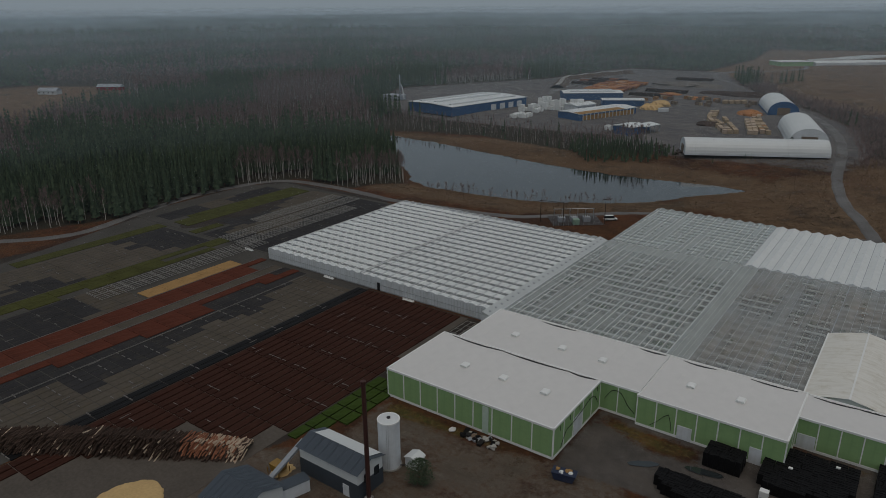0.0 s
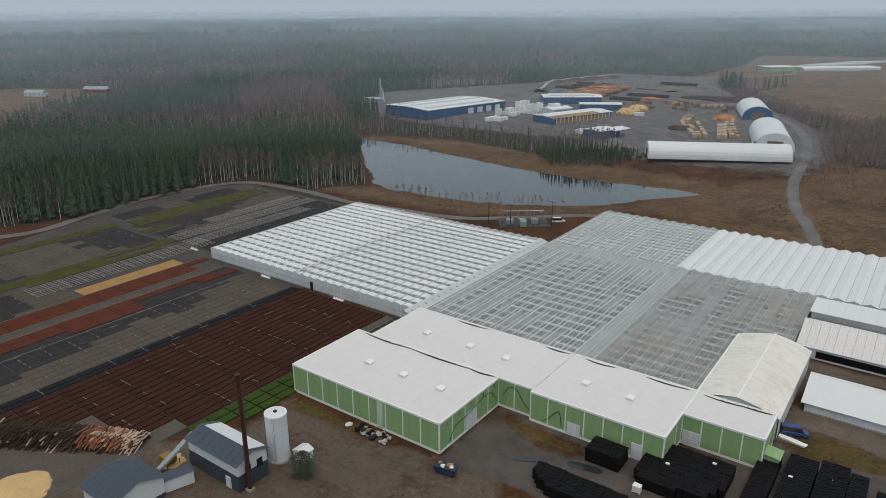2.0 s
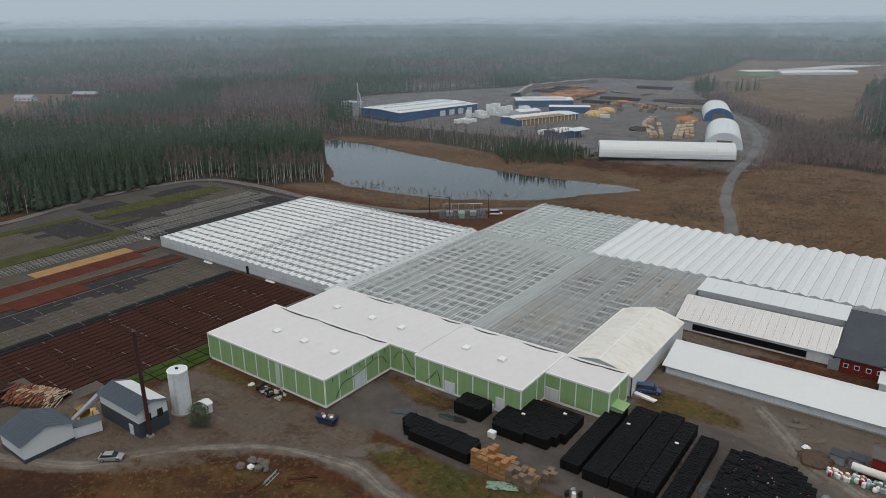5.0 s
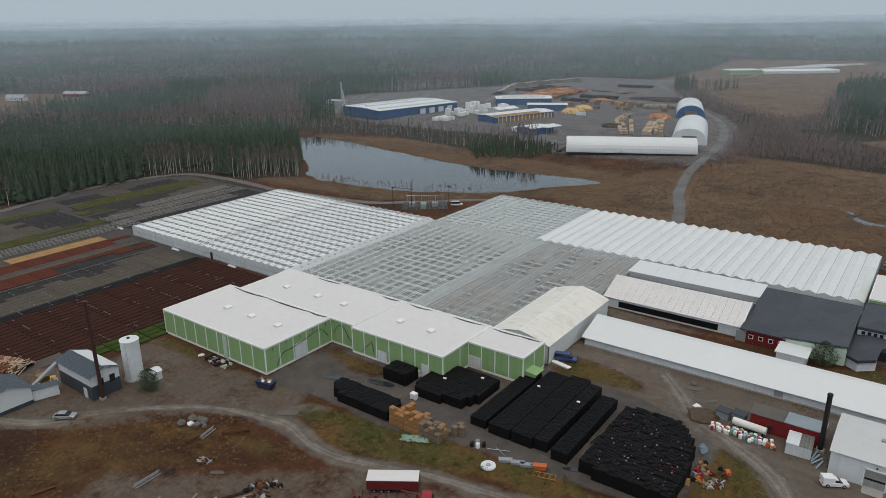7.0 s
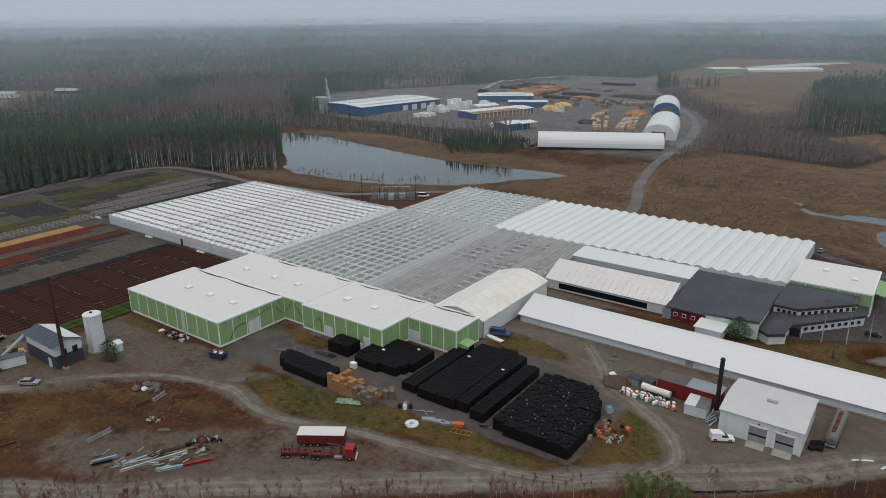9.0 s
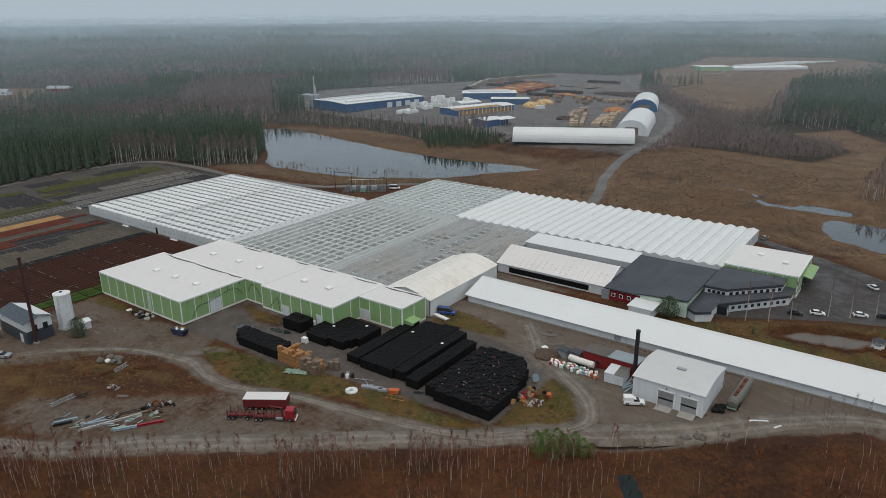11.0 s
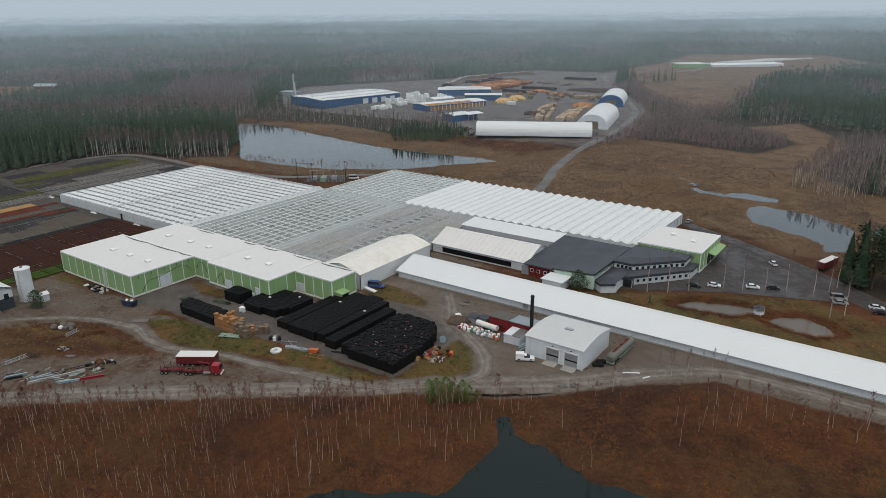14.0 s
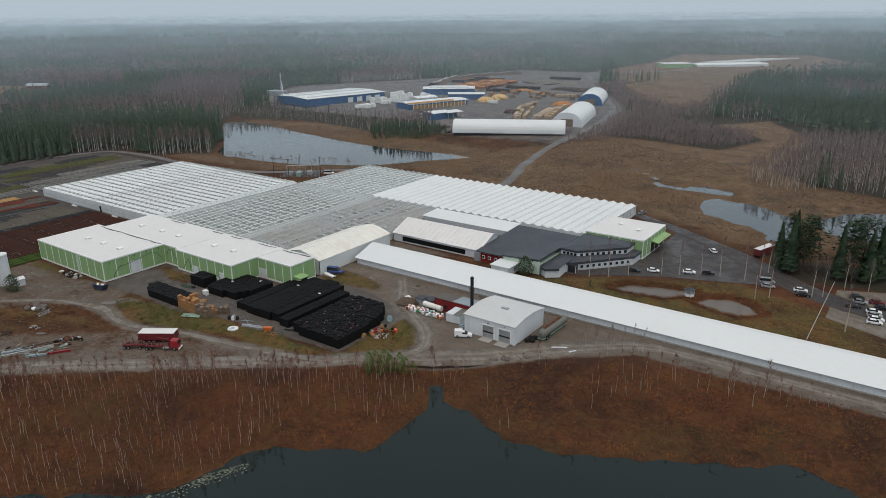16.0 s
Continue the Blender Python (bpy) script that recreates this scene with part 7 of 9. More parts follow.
dish = thing("white_dish", "round white lid lying on the grass", "lid", (18.7, 100.0, 0.1))
part("rim", Geo().tube((0, 0, 0), (0, 0, 0.28), 1.45, 1.4, 24), "white_metal", dish)
part("hub", Geo().tube((0, 0, 0.28), (0, 0, 0.42), 0.5, 0.4, 16), "grey_metal", dish)
for i, (x, y, t) in enumerate(((20.5, 103.2, 30), (22.8, 103.8, 25), (24.6, 104.2, 25))):
    g = Geo().box(-1.3, -0.5, 0, 1.3, 0.5, 0.5)
    for k in range(5):
        g.box(-1.3 + 0.6 * k, -0.55, 0.5, -1.1 + 0.6 * k, 0.55, 0.58)
    whole("steel_cage", g, "grey_metal", "low grey steel cage section", "cage", "steel cages", at=(x, y, 0.05), turn=t)
whole("orange_bin", Geo().prism([(-1.0, 0.1), (1.0, 0.1), (1.2, 0.9), (-1.2, 0.9)], -0.6, 0.6, "y").box(-0.8, -0.5, 0, 0.8, 0.5, 0.1), "orange_plastic", "orange steel skip on the yard edge", "skip", at=(26.9, 104.9, 0.02), turn=25)
g = Geo()
for s in (-0.7, 0.7):
    g.tube((-2.2, s, 0.2), (2.2, s, 0.2), 0.09, n=6)
for k in range(5):
    g.tube((-2.0 + k, -0.7, 0.2), (-2.0 + k, 0.7, 0.2), 0.07, n=6)
whole("ladder_frame", g, "raw_wood", "pale wooden ladder frame on the ground", "ladder", at=(28.6, 103.4, 0.0), turn=15)
g = Geo().tube((-2.2, -0.5, 0.1), (2.0, 0.9, 0.35), 0.08, n=6).tube((-1.0, 0.8, 0.1), (1.8, -0.6, 0.2), 0.06, n=6)
whole("loose_poles", g, "galvanised", "thin steel poles lying crosswise", "poles", at=(17.8, 105.0, 0.05))
for i, (x, y, m) in enumerate(((12.6, 103.6, "black_metal"), (13.8, 103.9, "white_trim"), (14.6, 104.8, "black_metal"), (13.2, 104.8, "grey_metal"))):
    whole("scrap_drum", Geo().tube((0, 0, 0), (0, 0, 0.9), 0.45, 0.42, 12).tube((0, 0, 0.9), (0.3, 0.1, 1.2), 0.2, 0.1, 8), m, "old drum among yard scrap", "drum", "yard scrap", at=(x, y, 0.02))

# heap of broken things by the green wall
rnd = random.Random(8)
for i in range(34):
    x, y = -61 + 7.6 * rnd.random(), 95.8 + 2.4 * rnd.random()
    m = rnd.choice(["black_plastic", "black_plastic", "black_metal", "grey_metal", "faded_white", "old_wood"])
    s = rnd.uniform(0.4, 1.0)
    g = Geo().lump((0, 0, s * 0.45), s * 0.8, i, 7, 4, 0.4, 0.6) if i % 2 else Geo().box(-s, -s * 0.5, 0, s, s * 0.5, s * 0.6)
    whole("scrap_piece", g, m, "piece of black and grey plastic scrap by the wall", "scrap", "scrap heap by the wall", at=(x, y, 0.02), turn=rnd.uniform(0, 180))
whole("crumpled_tarpaulin", Geo().lump((0, 0, 0.25), 0.7, 4, 10, 5, 0.3, 0.45), "white_roof", "crumpled pale tarpaulin beside the wall", "tarpaulin", at=(-63.5, 96.5, 0.02))


# ---- vehicles ----
def wheel(parent, x, y, r=0.34, w=0.24):
    tyre = part("wheel", Geo().tube((x, y - w / 2, r), (x, y + w / 2, r), r, r, 14), "rubber", parent)
    part("rim", Geo().tube((x, y - w / 2 - 0.01, r), (x, y + w / 2 + 0.01, r), r * 0.58, r * 0.58, 10), "galvanised", tyre)


def loft(profiles, ys):
    """A closed body out of matching side outlines at several widths."""
    g = Geo()
    n = len(profiles[0])
    pts = [(p[0], y, p[1]) for pr, y in zip(profiles, ys) for p in pr]
    fs = [(k * n + i, k * n + (i + 1) % n, (k + 1) * n + (i + 1) % n, (k + 1) * n + i) for k in range(len(ys) - 1) for i in range(n)]
    fs += [tuple(range(n))[::-1], tuple(range((len(ys) - 1) * n, len(ys) * n))]
    return g.solid(pts, fs)


def car(paint, label, at, turn, van=False):
    """Along local x, nose to +x."""
    c = thing("van" if van else "car", label, "van" if van else "car", at, turn, group="parked vehicles")
    L, h = (5.2, 2.0) if van else (4.5, 1.45)
    a = L / 2
    low = [(-a, 0.35), (a, 0.35), (a, 0.75), (a - 0.9, 0.95), (-a + 0.1, 1.0)]
    wide = [(-a + 0.08, 0.28), (a - 0.08, 0.28), (a - 0.1, 0.7), (a - 1.0, 0.9), (-a + 0.15, 0.95)]
    part("body", loft([wide, low, low, wide], [-0.88, -0.8, 0.8, 0.88]), paint, c)
    if van:
        cab = [(-a + 0.05, 0.9), (a - 0.9, 0.9), (a - 1.6, h - 0.05), (-a + 0.1, h)]
    else:
        cab = [(-a + 0.2, 0.92), (a - 1.0, 0.9), (a - 1.8, h - 0.03), (-a + 0.9, h)]
    small = [(x * 0.97, z if z < 1 else z - 0.06) for x, z in cab]
    part("glazed_cabin", loft([small, cab, cab, small], [-0.80, -0.70, 0.70, 0.80]), "dark_glass", c)
    x0, x1 = cab[3][0], cab[2][0]
    part("roof", Geo().box(x0 + 0.05, -0.66, h - 0.05, x1 - 0.05, 0.66, h + 0.03), paint, c)
    for x in (-a + 0.85, a - 0.85):
        for y in (-0.8, 0.8):
            wheel(c, x, y)
    for y in (-0.62, 0.62):
        part("headlight", Geo().box(a - 0.12, y - 0.16, 0.58, a - 0.02, y + 0.16, 0.72), "white_trim", c)
        part("tail_light", Geo().box(-a - 0.01, y - 0.14, 0.7, -a + 0.06, y + 0.14, 0.88), "red_paint", c)
    return c


car("silver_paint", "silver-grey estate car parked on the track", (-62.6, 62.4, 0.12), 40)
for x, y, t, p, l in ((90.6, 201.2, 12, "black_paint", "black car parked along the car park kerb"), (95.6, 204.4, 16, "white_paint", "white car parked along the car park kerb"), (105.4, 209.6, 18, "white_paint", "white estate car parked along the kerb"),
                      (110.6, 212.2, 14, "black_paint", "dark green car parked along the kerb"), (106.0, 234.9, 130, "white_paint", "white car standing in the car park lane")):
    car(p, l, (x, y, 0.08), t).scale = (0.85, 0.85, 0.85)
for i, (x, y, t, p, v) in enumerate(((127.6, 214.4, 20, "silver_paint", True), (128.6, 210.6, 20, "silver_paint", False), (137.2, 212.4, 14, "white_paint", False), (138.4, 209.2, 14, "black_paint", False), (151.5, 215.4, 10, "black_paint", False), (152.6, 212.2, 8, "silver_paint", False),
                                     (151.4, 208.0, 6, "black_paint", False), (156.4, 206.4, 10, "white_paint", False), (156.8, 203.8, 10, "silver_paint", False), (157.4, 201.2, 10, "white_paint", False), (156.5, 214.5, 10, "dark_red", False), (157.2, 198.8, 8, "white_paint", False), (158.0, 211.0, 8, "black_paint", False), (68.5, 268.5, 80, "silver_paint", False))):
    small = car(p, ("grey van" if v else {"silver_paint": "silver car", "white_paint": "white car", "black_paint": "black car", "dark_red": "dark red car"}[p]) + " parked on gravel near pines", (x, y, 0.08), t, v)
    small.scale = (0.85, 0.85, 0.85)
car("blue_paint", "blue van without plates behind the halls", (11.6, 146.2, 0.1), 20, True)
for x, y in ((12.8, 143.2), (11.0, 143.6)):
    b = thing("rowing_boat", "small upturned pale boat", "boat", (x, y, 0.05), -10, group="small boats")
    part("hull", loft([[(-1.6, 0), (1.4, 0), (1.7, 0.4), (-1.7, 0.4)], [(-1.7, 0.3), (1.6, 0.3), (1.8, 0.55), (-1.8, 0.55)], [(-1.6, 0), (1.4, 0), (1.7, 0.4), (-1.7, 0.4)]], [-0.6, 0, 0.6]), "white_trim", b)
pick = car("white_paint", "white pickup with a canopy parked by the barn", (71.6, 130.8, 0.12), 30, False)
part("canopy", Geo().box(-2.2, -0.82, 0.95, -0.2, 0.82, 1.85), "white_paint", pick, "white load canopy")


def truck_cab(parent, x, paint):
    cab = part("cab", loft([[(x, 0.6), (x + 2.2, 0.6), (x + 2.2, 1.9), (x + 1.9, 3.0), (x, 3.1)], [(x, 0.5), (x + 2.35, 0.5), (x + 2.35, 1.9), (x + 2.0, 3.1), (x, 3.2)], [(x, 0.6), (x + 2.2, 0.6), (x + 2.2, 1.9), (x + 1.9, 3.0), (x, 3.1)]], [-1.2, 0, 1.2]), paint, parent)
    part("windscreen", Geo().solid([(x + 2.37, -1.0, 1.95), (x + 2.37, 1.0, 1.95), (x + 2.06, 0.95, 2.9), (x + 2.06, -0.95, 2.9)], [(0, 1, 2, 3)]), "dark_glass", cab)
    part("bumper", Geo().box(x + 2.2, -1.2, 0.4, x + 2.5, 1.2, 0.8), "white_trim", cab)


tr = thing("timber_truck", "red timber truck with crane parked on the gravel", "truck", (13.0, 82.3, 0.0), 34)
tr.scale = (0.85, 0.85, 0.85)
truck_cab(tr, 3.6, "red_paint")
part("chassis", Geo().box(-4.5, -0.5, 0.75, 3.6, 0.5, 1.05), "dark_red", tr)
for x in (-3.6, -2.4, 4.6):
    for y in (-1.05, 1.05):
        wheel(tr, x, y, 0.52, 0.34)
for x in (-3.8, -1.6, 0.4):
    part("bunk", Geo().box(x - 0.12, -1.25, 1.05, x + 0.12, 1.25, 1.3).box(x - 0.08, -1.25, 1.3, x + 0.08, -1.1, 3.0).box(x - 0.08, 1.1, 1.3, x + 0.08, 1.25, 3.0), "dark_red", tr, "red stake bunk")
part("crane_post", Geo().tube((2.6, 0, 1.0), (2.6, 0, 3.2), 0.3, 0.24, 10), "dark_red", tr)
part("crane_boom", Geo().tube((2.6, 0, 3.1), (-0.6, 0.3, 3.6), 0.18, 0.14, 8).tube((-0.6, 0.3, 3.6), (1.2, 0.6, 1.8), 0.12, 0.1, 8), "dark_red", tr)
part("fuel_tank", Geo().box(1.2, -1.2, 0.5, 3.0, -0.6, 1.05), "galvanised", tr)
tl = thing("timber_trailer", "red timber trailer with stakes behind the truck", "trailer", (7.1, 78.9, 0.0), 34)
tl.scale = (0.8, 0.85, 0.85)
part("frame", Geo().box(-3.2, -0.5, 0.8, 3.2, 0.5, 1.1).box(3.2, -0.1, 0.7, 5.0, 0.1, 0.9), "dark_red", tl)
for x in (-2.6, -1.4, 2.2):
    for y in (-1.05, 1.05):
        wheel(tl, x, y, 0.5, 0.34)
for x in (-2.8, -0.8, 1.0, 2.8):
    part("bunk", Geo().box(x - 0.12, -1.25, 1.1, x + 0.12, 1.25, 1.3).box(x - 0.08, -1.25, 1.3, x + 0.08, -1.1, 2.8).box(x - 0.08, 1.1, 1.3, x + 0.08, 1.25, 2.8), "dark_red", tl, "red stake bunk")


def box_trailer(at, turn, body, top, label, length=11.0):
    t = thing("box_trailer", label, "trailer", at, turn, group="box trailers")
    a = length / 2
    b = part("body", Geo().box(-a, -1.27, 1.1, a, 1.27, 3.8), body, t)
    part("roof", Geo().box(-a, -1.29, 3.8, a, 1.29, 3.92), top, t, "white roof")
    for k in range(8):
        x = -a + length * (k + 0.5) / 8
        part("side_rib", Geo().box(x - 0.05, -1.32, 1.15, x + 0.05, -1.27, 3.75), body, b)
    part("frame", Geo().box(-a + 0.2, -0.5, 0.75, a - 0.2, 0.5, 1.1), "black_metal", t)
    for x in (-a + 1.3, -a + 2.6, -a + 3.9):
        for y in (-1.05, 1.05):
            wheel(t, x, y, 0.5, 0.34)
    for y in (-0.9, 0.9):
        part("landing_leg", Geo().tube((a - 2.2, y, 0), (a - 2.2, y, 1.0), 0.08, n=6), "black_metal", t)
    return t


box_trailer((8.3, 85.0, 0.0), 34, "dark_red", "white_roof", "dark red box trailer with a white roof", 9.2).scale = (1.0, 1.2, 0.68)
bt = box_trailer((121.0, 241.2, 0.0), 72, "dark_red", "white_roof", "dark red lorry trailer with a white roof by the pond", 11.5)
bt.scale = (0.8, 0.9, 0.8)
sk = thing("skip", "navy steel skip filled with pale waste", "skip", (-38.2, 95.6, 0.0), 12)
part("body", Geo().prism([(-1.7, 0.2), (1.7, 0.2), (2.2, 1.6), (-2.2, 1.6)], -1.0, 1.0, "y"), "navy", sk)
part("rim", Geo().box(-2.25, -1.08, 1.5, 2.25, -0.95, 1.65).box(-2.25, 0.95, 1.5, 2.25, 1.08, 1.65).box(-2.25, -0.95, 1.5, -2.1, 0.95, 1.65).box(2.1, -0.95, 1.5, 2.25, 0.95, 1.65), "navy", sk)
for i, (x, y) in enumerate(((-1.3, 0.3), (-0.5, -0.4), (0.4, 0.3), (1.2, -0.2), (0.9, 0.5))):
    part("waste_sack", Geo().lump((x, y, 1.7), 0.42, i, 8, 5, 0.25, 0.7), "white_trim" if i % 2 else "tan_bed", sk)
for y in (-0.7, 0.7):
    part("skid", Geo().box(-1.6, y - 0.1, 0, 1.6, y + 0.1, 0.22), "navy", sk)

tk = thing("tank_trailer", "stained grey tank trailer beside the barn", "trailer", (89.4, 146.0, 0.0), 88)
part("shell", Geo().tube((-6.0, 0, 1.75), (6.0, 0, 1.75), 1.15, 1.15, 20), "tank_grey", tk)
for x, s in ((-6.0, -1), (6.0, 1)):
    part("end_dome", Geo().tube((x, 0, 1.75), (x + 0.35 * s, 0, 1.75), 1.15, 0.6, 20), "tank_grey", tk)
part("walkway", Geo().box(-4.5, -0.35, 2.88, 4.5, 0.35, 3.02), "rust", tk)
for x in (-3.0, 0.0, 3.0):
    part("hatch", Geo().tube((x, 0, 2.9), (x, 0, 3.25), 0.35, 0.35, 10), "rust", tk)
part("frame", Geo().box(-6.2, -0.9, 0.5, 6.2, 0.9, 0.75), "mint_steel", tk)
for x in (-4.6, -3.3):
    for y in (-0.95, 0.95):
        wheel(tk, x, y, 0.5, 0.32)
part("stand", Geo().box(4.8, -0.7, 0, 5.1, 0.7, 0.6), "rust", tk)
for i, (x, y) in enumerate(((86.6, 139.6), (87.6, 138.4), (86.5, 137.8), (87.4, 140.2))):
    d = whole("large_tyre", Geo().tube((0, 0, 0), (0, 0, 0.6), 0.75, 0.75, 16).tube((0, 0, 0.58), (0, 0, 0.62), 0.4, 0.4, 12), "rubber", "large old black tyre lying by the barn", "tyre", "old tyres", at=(x, y, 0.02))

# ---- chemical drums and sheds beside the red shed ----
rnd = random.Random(11)
DRUMS = []
for mat in ("white_trim", "white_trim", "bluegrey_plastic", "orange_plastic", "green_plastic", "red_paint", "white_wall"):
    g = Geo().tube((0, 0, 0), (0, 0, 0.82), 0.36, 0.36, 10).tube((0, 0, 0.82), (0, 0, 0.92), 0.30, 0.22, 10).tube((0, 0, 0.28), (0, 0, 0.34), 0.38, 0.38, 10).tube((0, 0, 0.56), (0, 0, 0.62), 0.38, 0.38, 10)
    DRUMS.append((g.mesh("plastic_drum", mat), mat))
NAMES = {"white_trim": "white plastic drum", "bluegrey_plastic": "pale blue plastic drum", "orange_plastic": "orange plastic drum", "green_plastic": "green plastic drum", "red_paint": "red metal drum", "white_wall": "dull white plastic drum"}
for i in range(78):
    t = rnd.random()
    x, y = 48.6 + 11.4 * t + rnd.uniform(-0.4, 0.4), 136.2 + rnd.uniform(0, 2.6 - 0.9 * t) + 0.2 * t
    me, mat = rnd.choice(DRUMS)
    ob = whole("plastic_drum", me, None, NAMES[mat] + " in a cluttered row on gravel", "drum", "drums beside the red shed", at=(x, y, 0.03), turn=rnd.uniform(0, 90))
    if rnd.random() < 0.3:
        ob.matrix_basis = pose(x, y, 0.4, 90, 0, rnd.uniform(0, 180))
tank = thing("fuel_tank", "long cream horizontal fuel tank", "tank", (55.2, 140.0, 0), -4)
part("shell", Geo().tube((-3.2, 0, 1.3), (3.2, 0, 1.3), 0.75, 0.75, 18), "cream_fabric", tank)
for x in (-2.2, 2.2):
    part("saddle", Geo().box(x - 0.2, -0.7, 0, x + 0.2, 0.7, 0.75), "concrete", tank)
for x, y in ((49.6, 142.2), (52.6, 142.9)):
    s = thing("small_shed", "small grey garden shed with a dark roof", "hut", (x, y, 0), -8, group="small sheds")
    part("wall", Geo().box(-1.2, -0.9, 0, 1.2, 0.9, 1.7), "grey_metal", s)
    part("roof", Geo().prism([(-1.1, 1.7), (1.1, 1.9), (1.1, 2.05), (-1.1, 1.85)], -1.4, 1.4, "x"), "dark_roof", s)
gc = thing("container", "grey-white container with a stained roof by the barn", "container", (64.6, 138.6, 0), 3)
part("body", Geo().box(-2.2, -2.4, 0.1, 2.2, 2.4, 2.4), "white_wall", gc)
for i in range(8):
    part("roof_sheet", Geo().box(-2.25 + 0.56 * i, -2.5, 2.4, -1.72 + 0.56 * i, 2.5, 2.5), "tank_grey" if i > 3 else "white_wall", gc)
for i in range(14):
    part("wall_rib", Geo().box(-2.1 + 0.31 * i, -2.44, 0.15, -2.0 + 0.31 * i, -2.4, 2.35), "white_wall", gc)
for i, (x, y, t) in enumerate(((67.6, 137.2, 70), (68.0, 136.4, 60), (68.6, 135.4, 75), (67.3, 138.3, 80))):
    whole("plastic_pipe", Geo().tube((-1.4, 0, 0.2), (1.4, 0, 0.5), 0.16, n=8), "bluegrey_plastic", "pale plastic pipe leaning by the barn", "pipe", "loose pipes", at=(x, y, 0.02), turn=t)
for i, (x, y, s) in enumerate(((44.0, 143.0, 0.8), (46.2, 142.2, 0.6), (40.5, 152.5, 0.7), (42.8, 141.5, 0.5))):
    whole("rubble", Geo().lump((0, 0, s * 0.4), s, i, 9, 5, 0.35, 0.6), "stone" if i else "white_trim", "loose rubble at the edge of the drive", "rubble", "rubble", at=(x, y, 0))
whole("earth_mound", Geo().lump((0, 0, 0.1), 3.2, 3, 18, 8, 0.12, 0.35), "soil", "low heap of brown soil beside the drive", "heap", at=(46.0, 140.0, 0))

# machinery heap at the end of the trays
rnd = random.Random(14)
for i in range(30):
    x, y = 50.2 + 5.6 * rnd.random(), 116.5 + 7.5 * rnd.random()
    m = rnd.choice(["red_paint", "orange_plastic", "rust", "rust", "galvanised", "faded_white", "black_metal", "old_wood", "tan_bed"])
    if i % 3 == 0:
        g = Geo().tube((-0.8, 0, 0.2), (0.8, 0.3, 0.9), 0.12, n=6).tube((0.1, -0.7, 0.2), (0.2, 0.8, 0.6), 0.1, n=6).box(-0.3, -0.3, 0, 0.3, 0.3, 0.5)
    elif i % 3 == 1:
        g = Geo().tube((0, -0.25, 0.45), (0, 0.25, 0.45), 0.45, n=12).tube((0, -0.6, 0.45), (0, 0.6, 0.45), 0.09, n=6)
    else:
        g = Geo().prism([(-0.7, 0), (0.7, 0), (0.5, 0.7), (-0.3, 0.9)], -0.4, 0.4, "y")
    whole("machine_part", g, m, "discarded piece of red, rusty or pale farm machinery", "machinery", "scrapped machinery by the trays", at=(x, y, 0.02), turn=rnd.uniform(0, 360))
whole("reel", Geo().tube((0, -0.4, 0.8), (0, 0.4, 0.8), 0.35, n=14).tube((0, -0.5, 0.8), (0, -0.42, 0.8), 0.8, n=18).tube((0, 0.42, 0.8), (0, 0.5, 0.8), 0.8, n=18), "bluegrey_plastic", "pale blue hose reel", "reel", at=(49.8, 127.5, 0.0), turn=40)

# scrap steel on the gravel ground
def steel_truss(at, turn, length, mat, label, cat="steel section", wide=0.7):
    t = thing("steel_section", label, cat, at, turn, group="scrap steel")
    for y, z in ((-wide / 2, 0.12), (wide / 2, 0.12), (0, 0.75)):
        part("chord", Geo().tube((-length / 2, y, z), (length / 2, y, z), 0.08, n=6), mat, t)
    n = int(length / 0.9)
    for i in range(n):
        x = -length / 2 + (i + 0.5) * length / n
        part("lattice", Geo().tube((x - 0.4, -wide / 2, 0.12), (x, 0, 0.75), 0.05, n=4).tube((x, 0, 0.75), (x + 0.4, wide / 2, 0.12), 0.05, n=4), mat, t)


steel_truss((-33.4, 72.7, 0.05), 88, 3.6, "rust", "short red and grey lattice girder")
steel_truss((-33.2, 76.2, 0.05), 104, 4.0, "galvanised", "short grey lattice girder")
steel_truss((-28.5, 79.5, 0.05), 46, 5.6, "rust", "rusty steel beam on bare ground")
steel_truss((-29.5, 60.6, 0.05), 93, 5.2, "galvanised", "grey lattice girder on the gravel")
steel_truss((-28.0, 64.2, 0.05), 70, 2.4, "black_metal", "dark twisted steel frame")
steel_truss((-13.4, 65.2, 0.05), 66, 7.2, "black_metal", "long dark lattice boom on gravel")
for x, y, t, l, m, lab in ((-13.0, 62.2, 67, 12.0, "faded_white", "long white profile lying on gravel"), (-8.5, 62.7, 57, 4.6, "bluegrey_plastic", "pale blue half of a steel beam on gravel"), (-5.9, 66.7, 57, 5.2, "red_paint", "red half of a steel beam on gravel"), (-9.6, 61.9, 54, 3.0, "mint_steel", "mint steel beam on gravel"),
                           (-16.0, 60.2, 78, 4.7, "bluegrey_plastic", "pale blue steel profile lying on gravel"), (-15.0, 60.6, 62, 4.0, "galvanised", "short zinc beam on gravel"), (-21.2, 57.0, 63, 4.8, "bluegrey_plastic", "pale steel box section on gravel"), (-20.6, 56.2, 60, 3.6, "black_metal", "dark steel frame on gravel"), (-11.8, 66.6, 60, 5.5, "old_wood", "weathered plank on gravel"), (-41.5, 48.0, 73, 4.0, "rust", "rusty rail at the track side"), (-12.4, 61.6, 30, 2.2, "galvanised", "short zinc offcut on gravel")):
    whole("steel_beam", Geo().box(-l / 2, -0.22, 0.0, l / 2, 0.22, 0.1).box(-l / 2, -0.05, 0.1, l / 2, 0.05, 0.38).box(-l / 2 + 0.3, -0.2, 0.38, l / 2 - 0.1, 0.2, 0.46), m, lab, "beam", "scrap steel beams", at=(x, y, 0.06), turn=t)
rnd = random.Random(19)
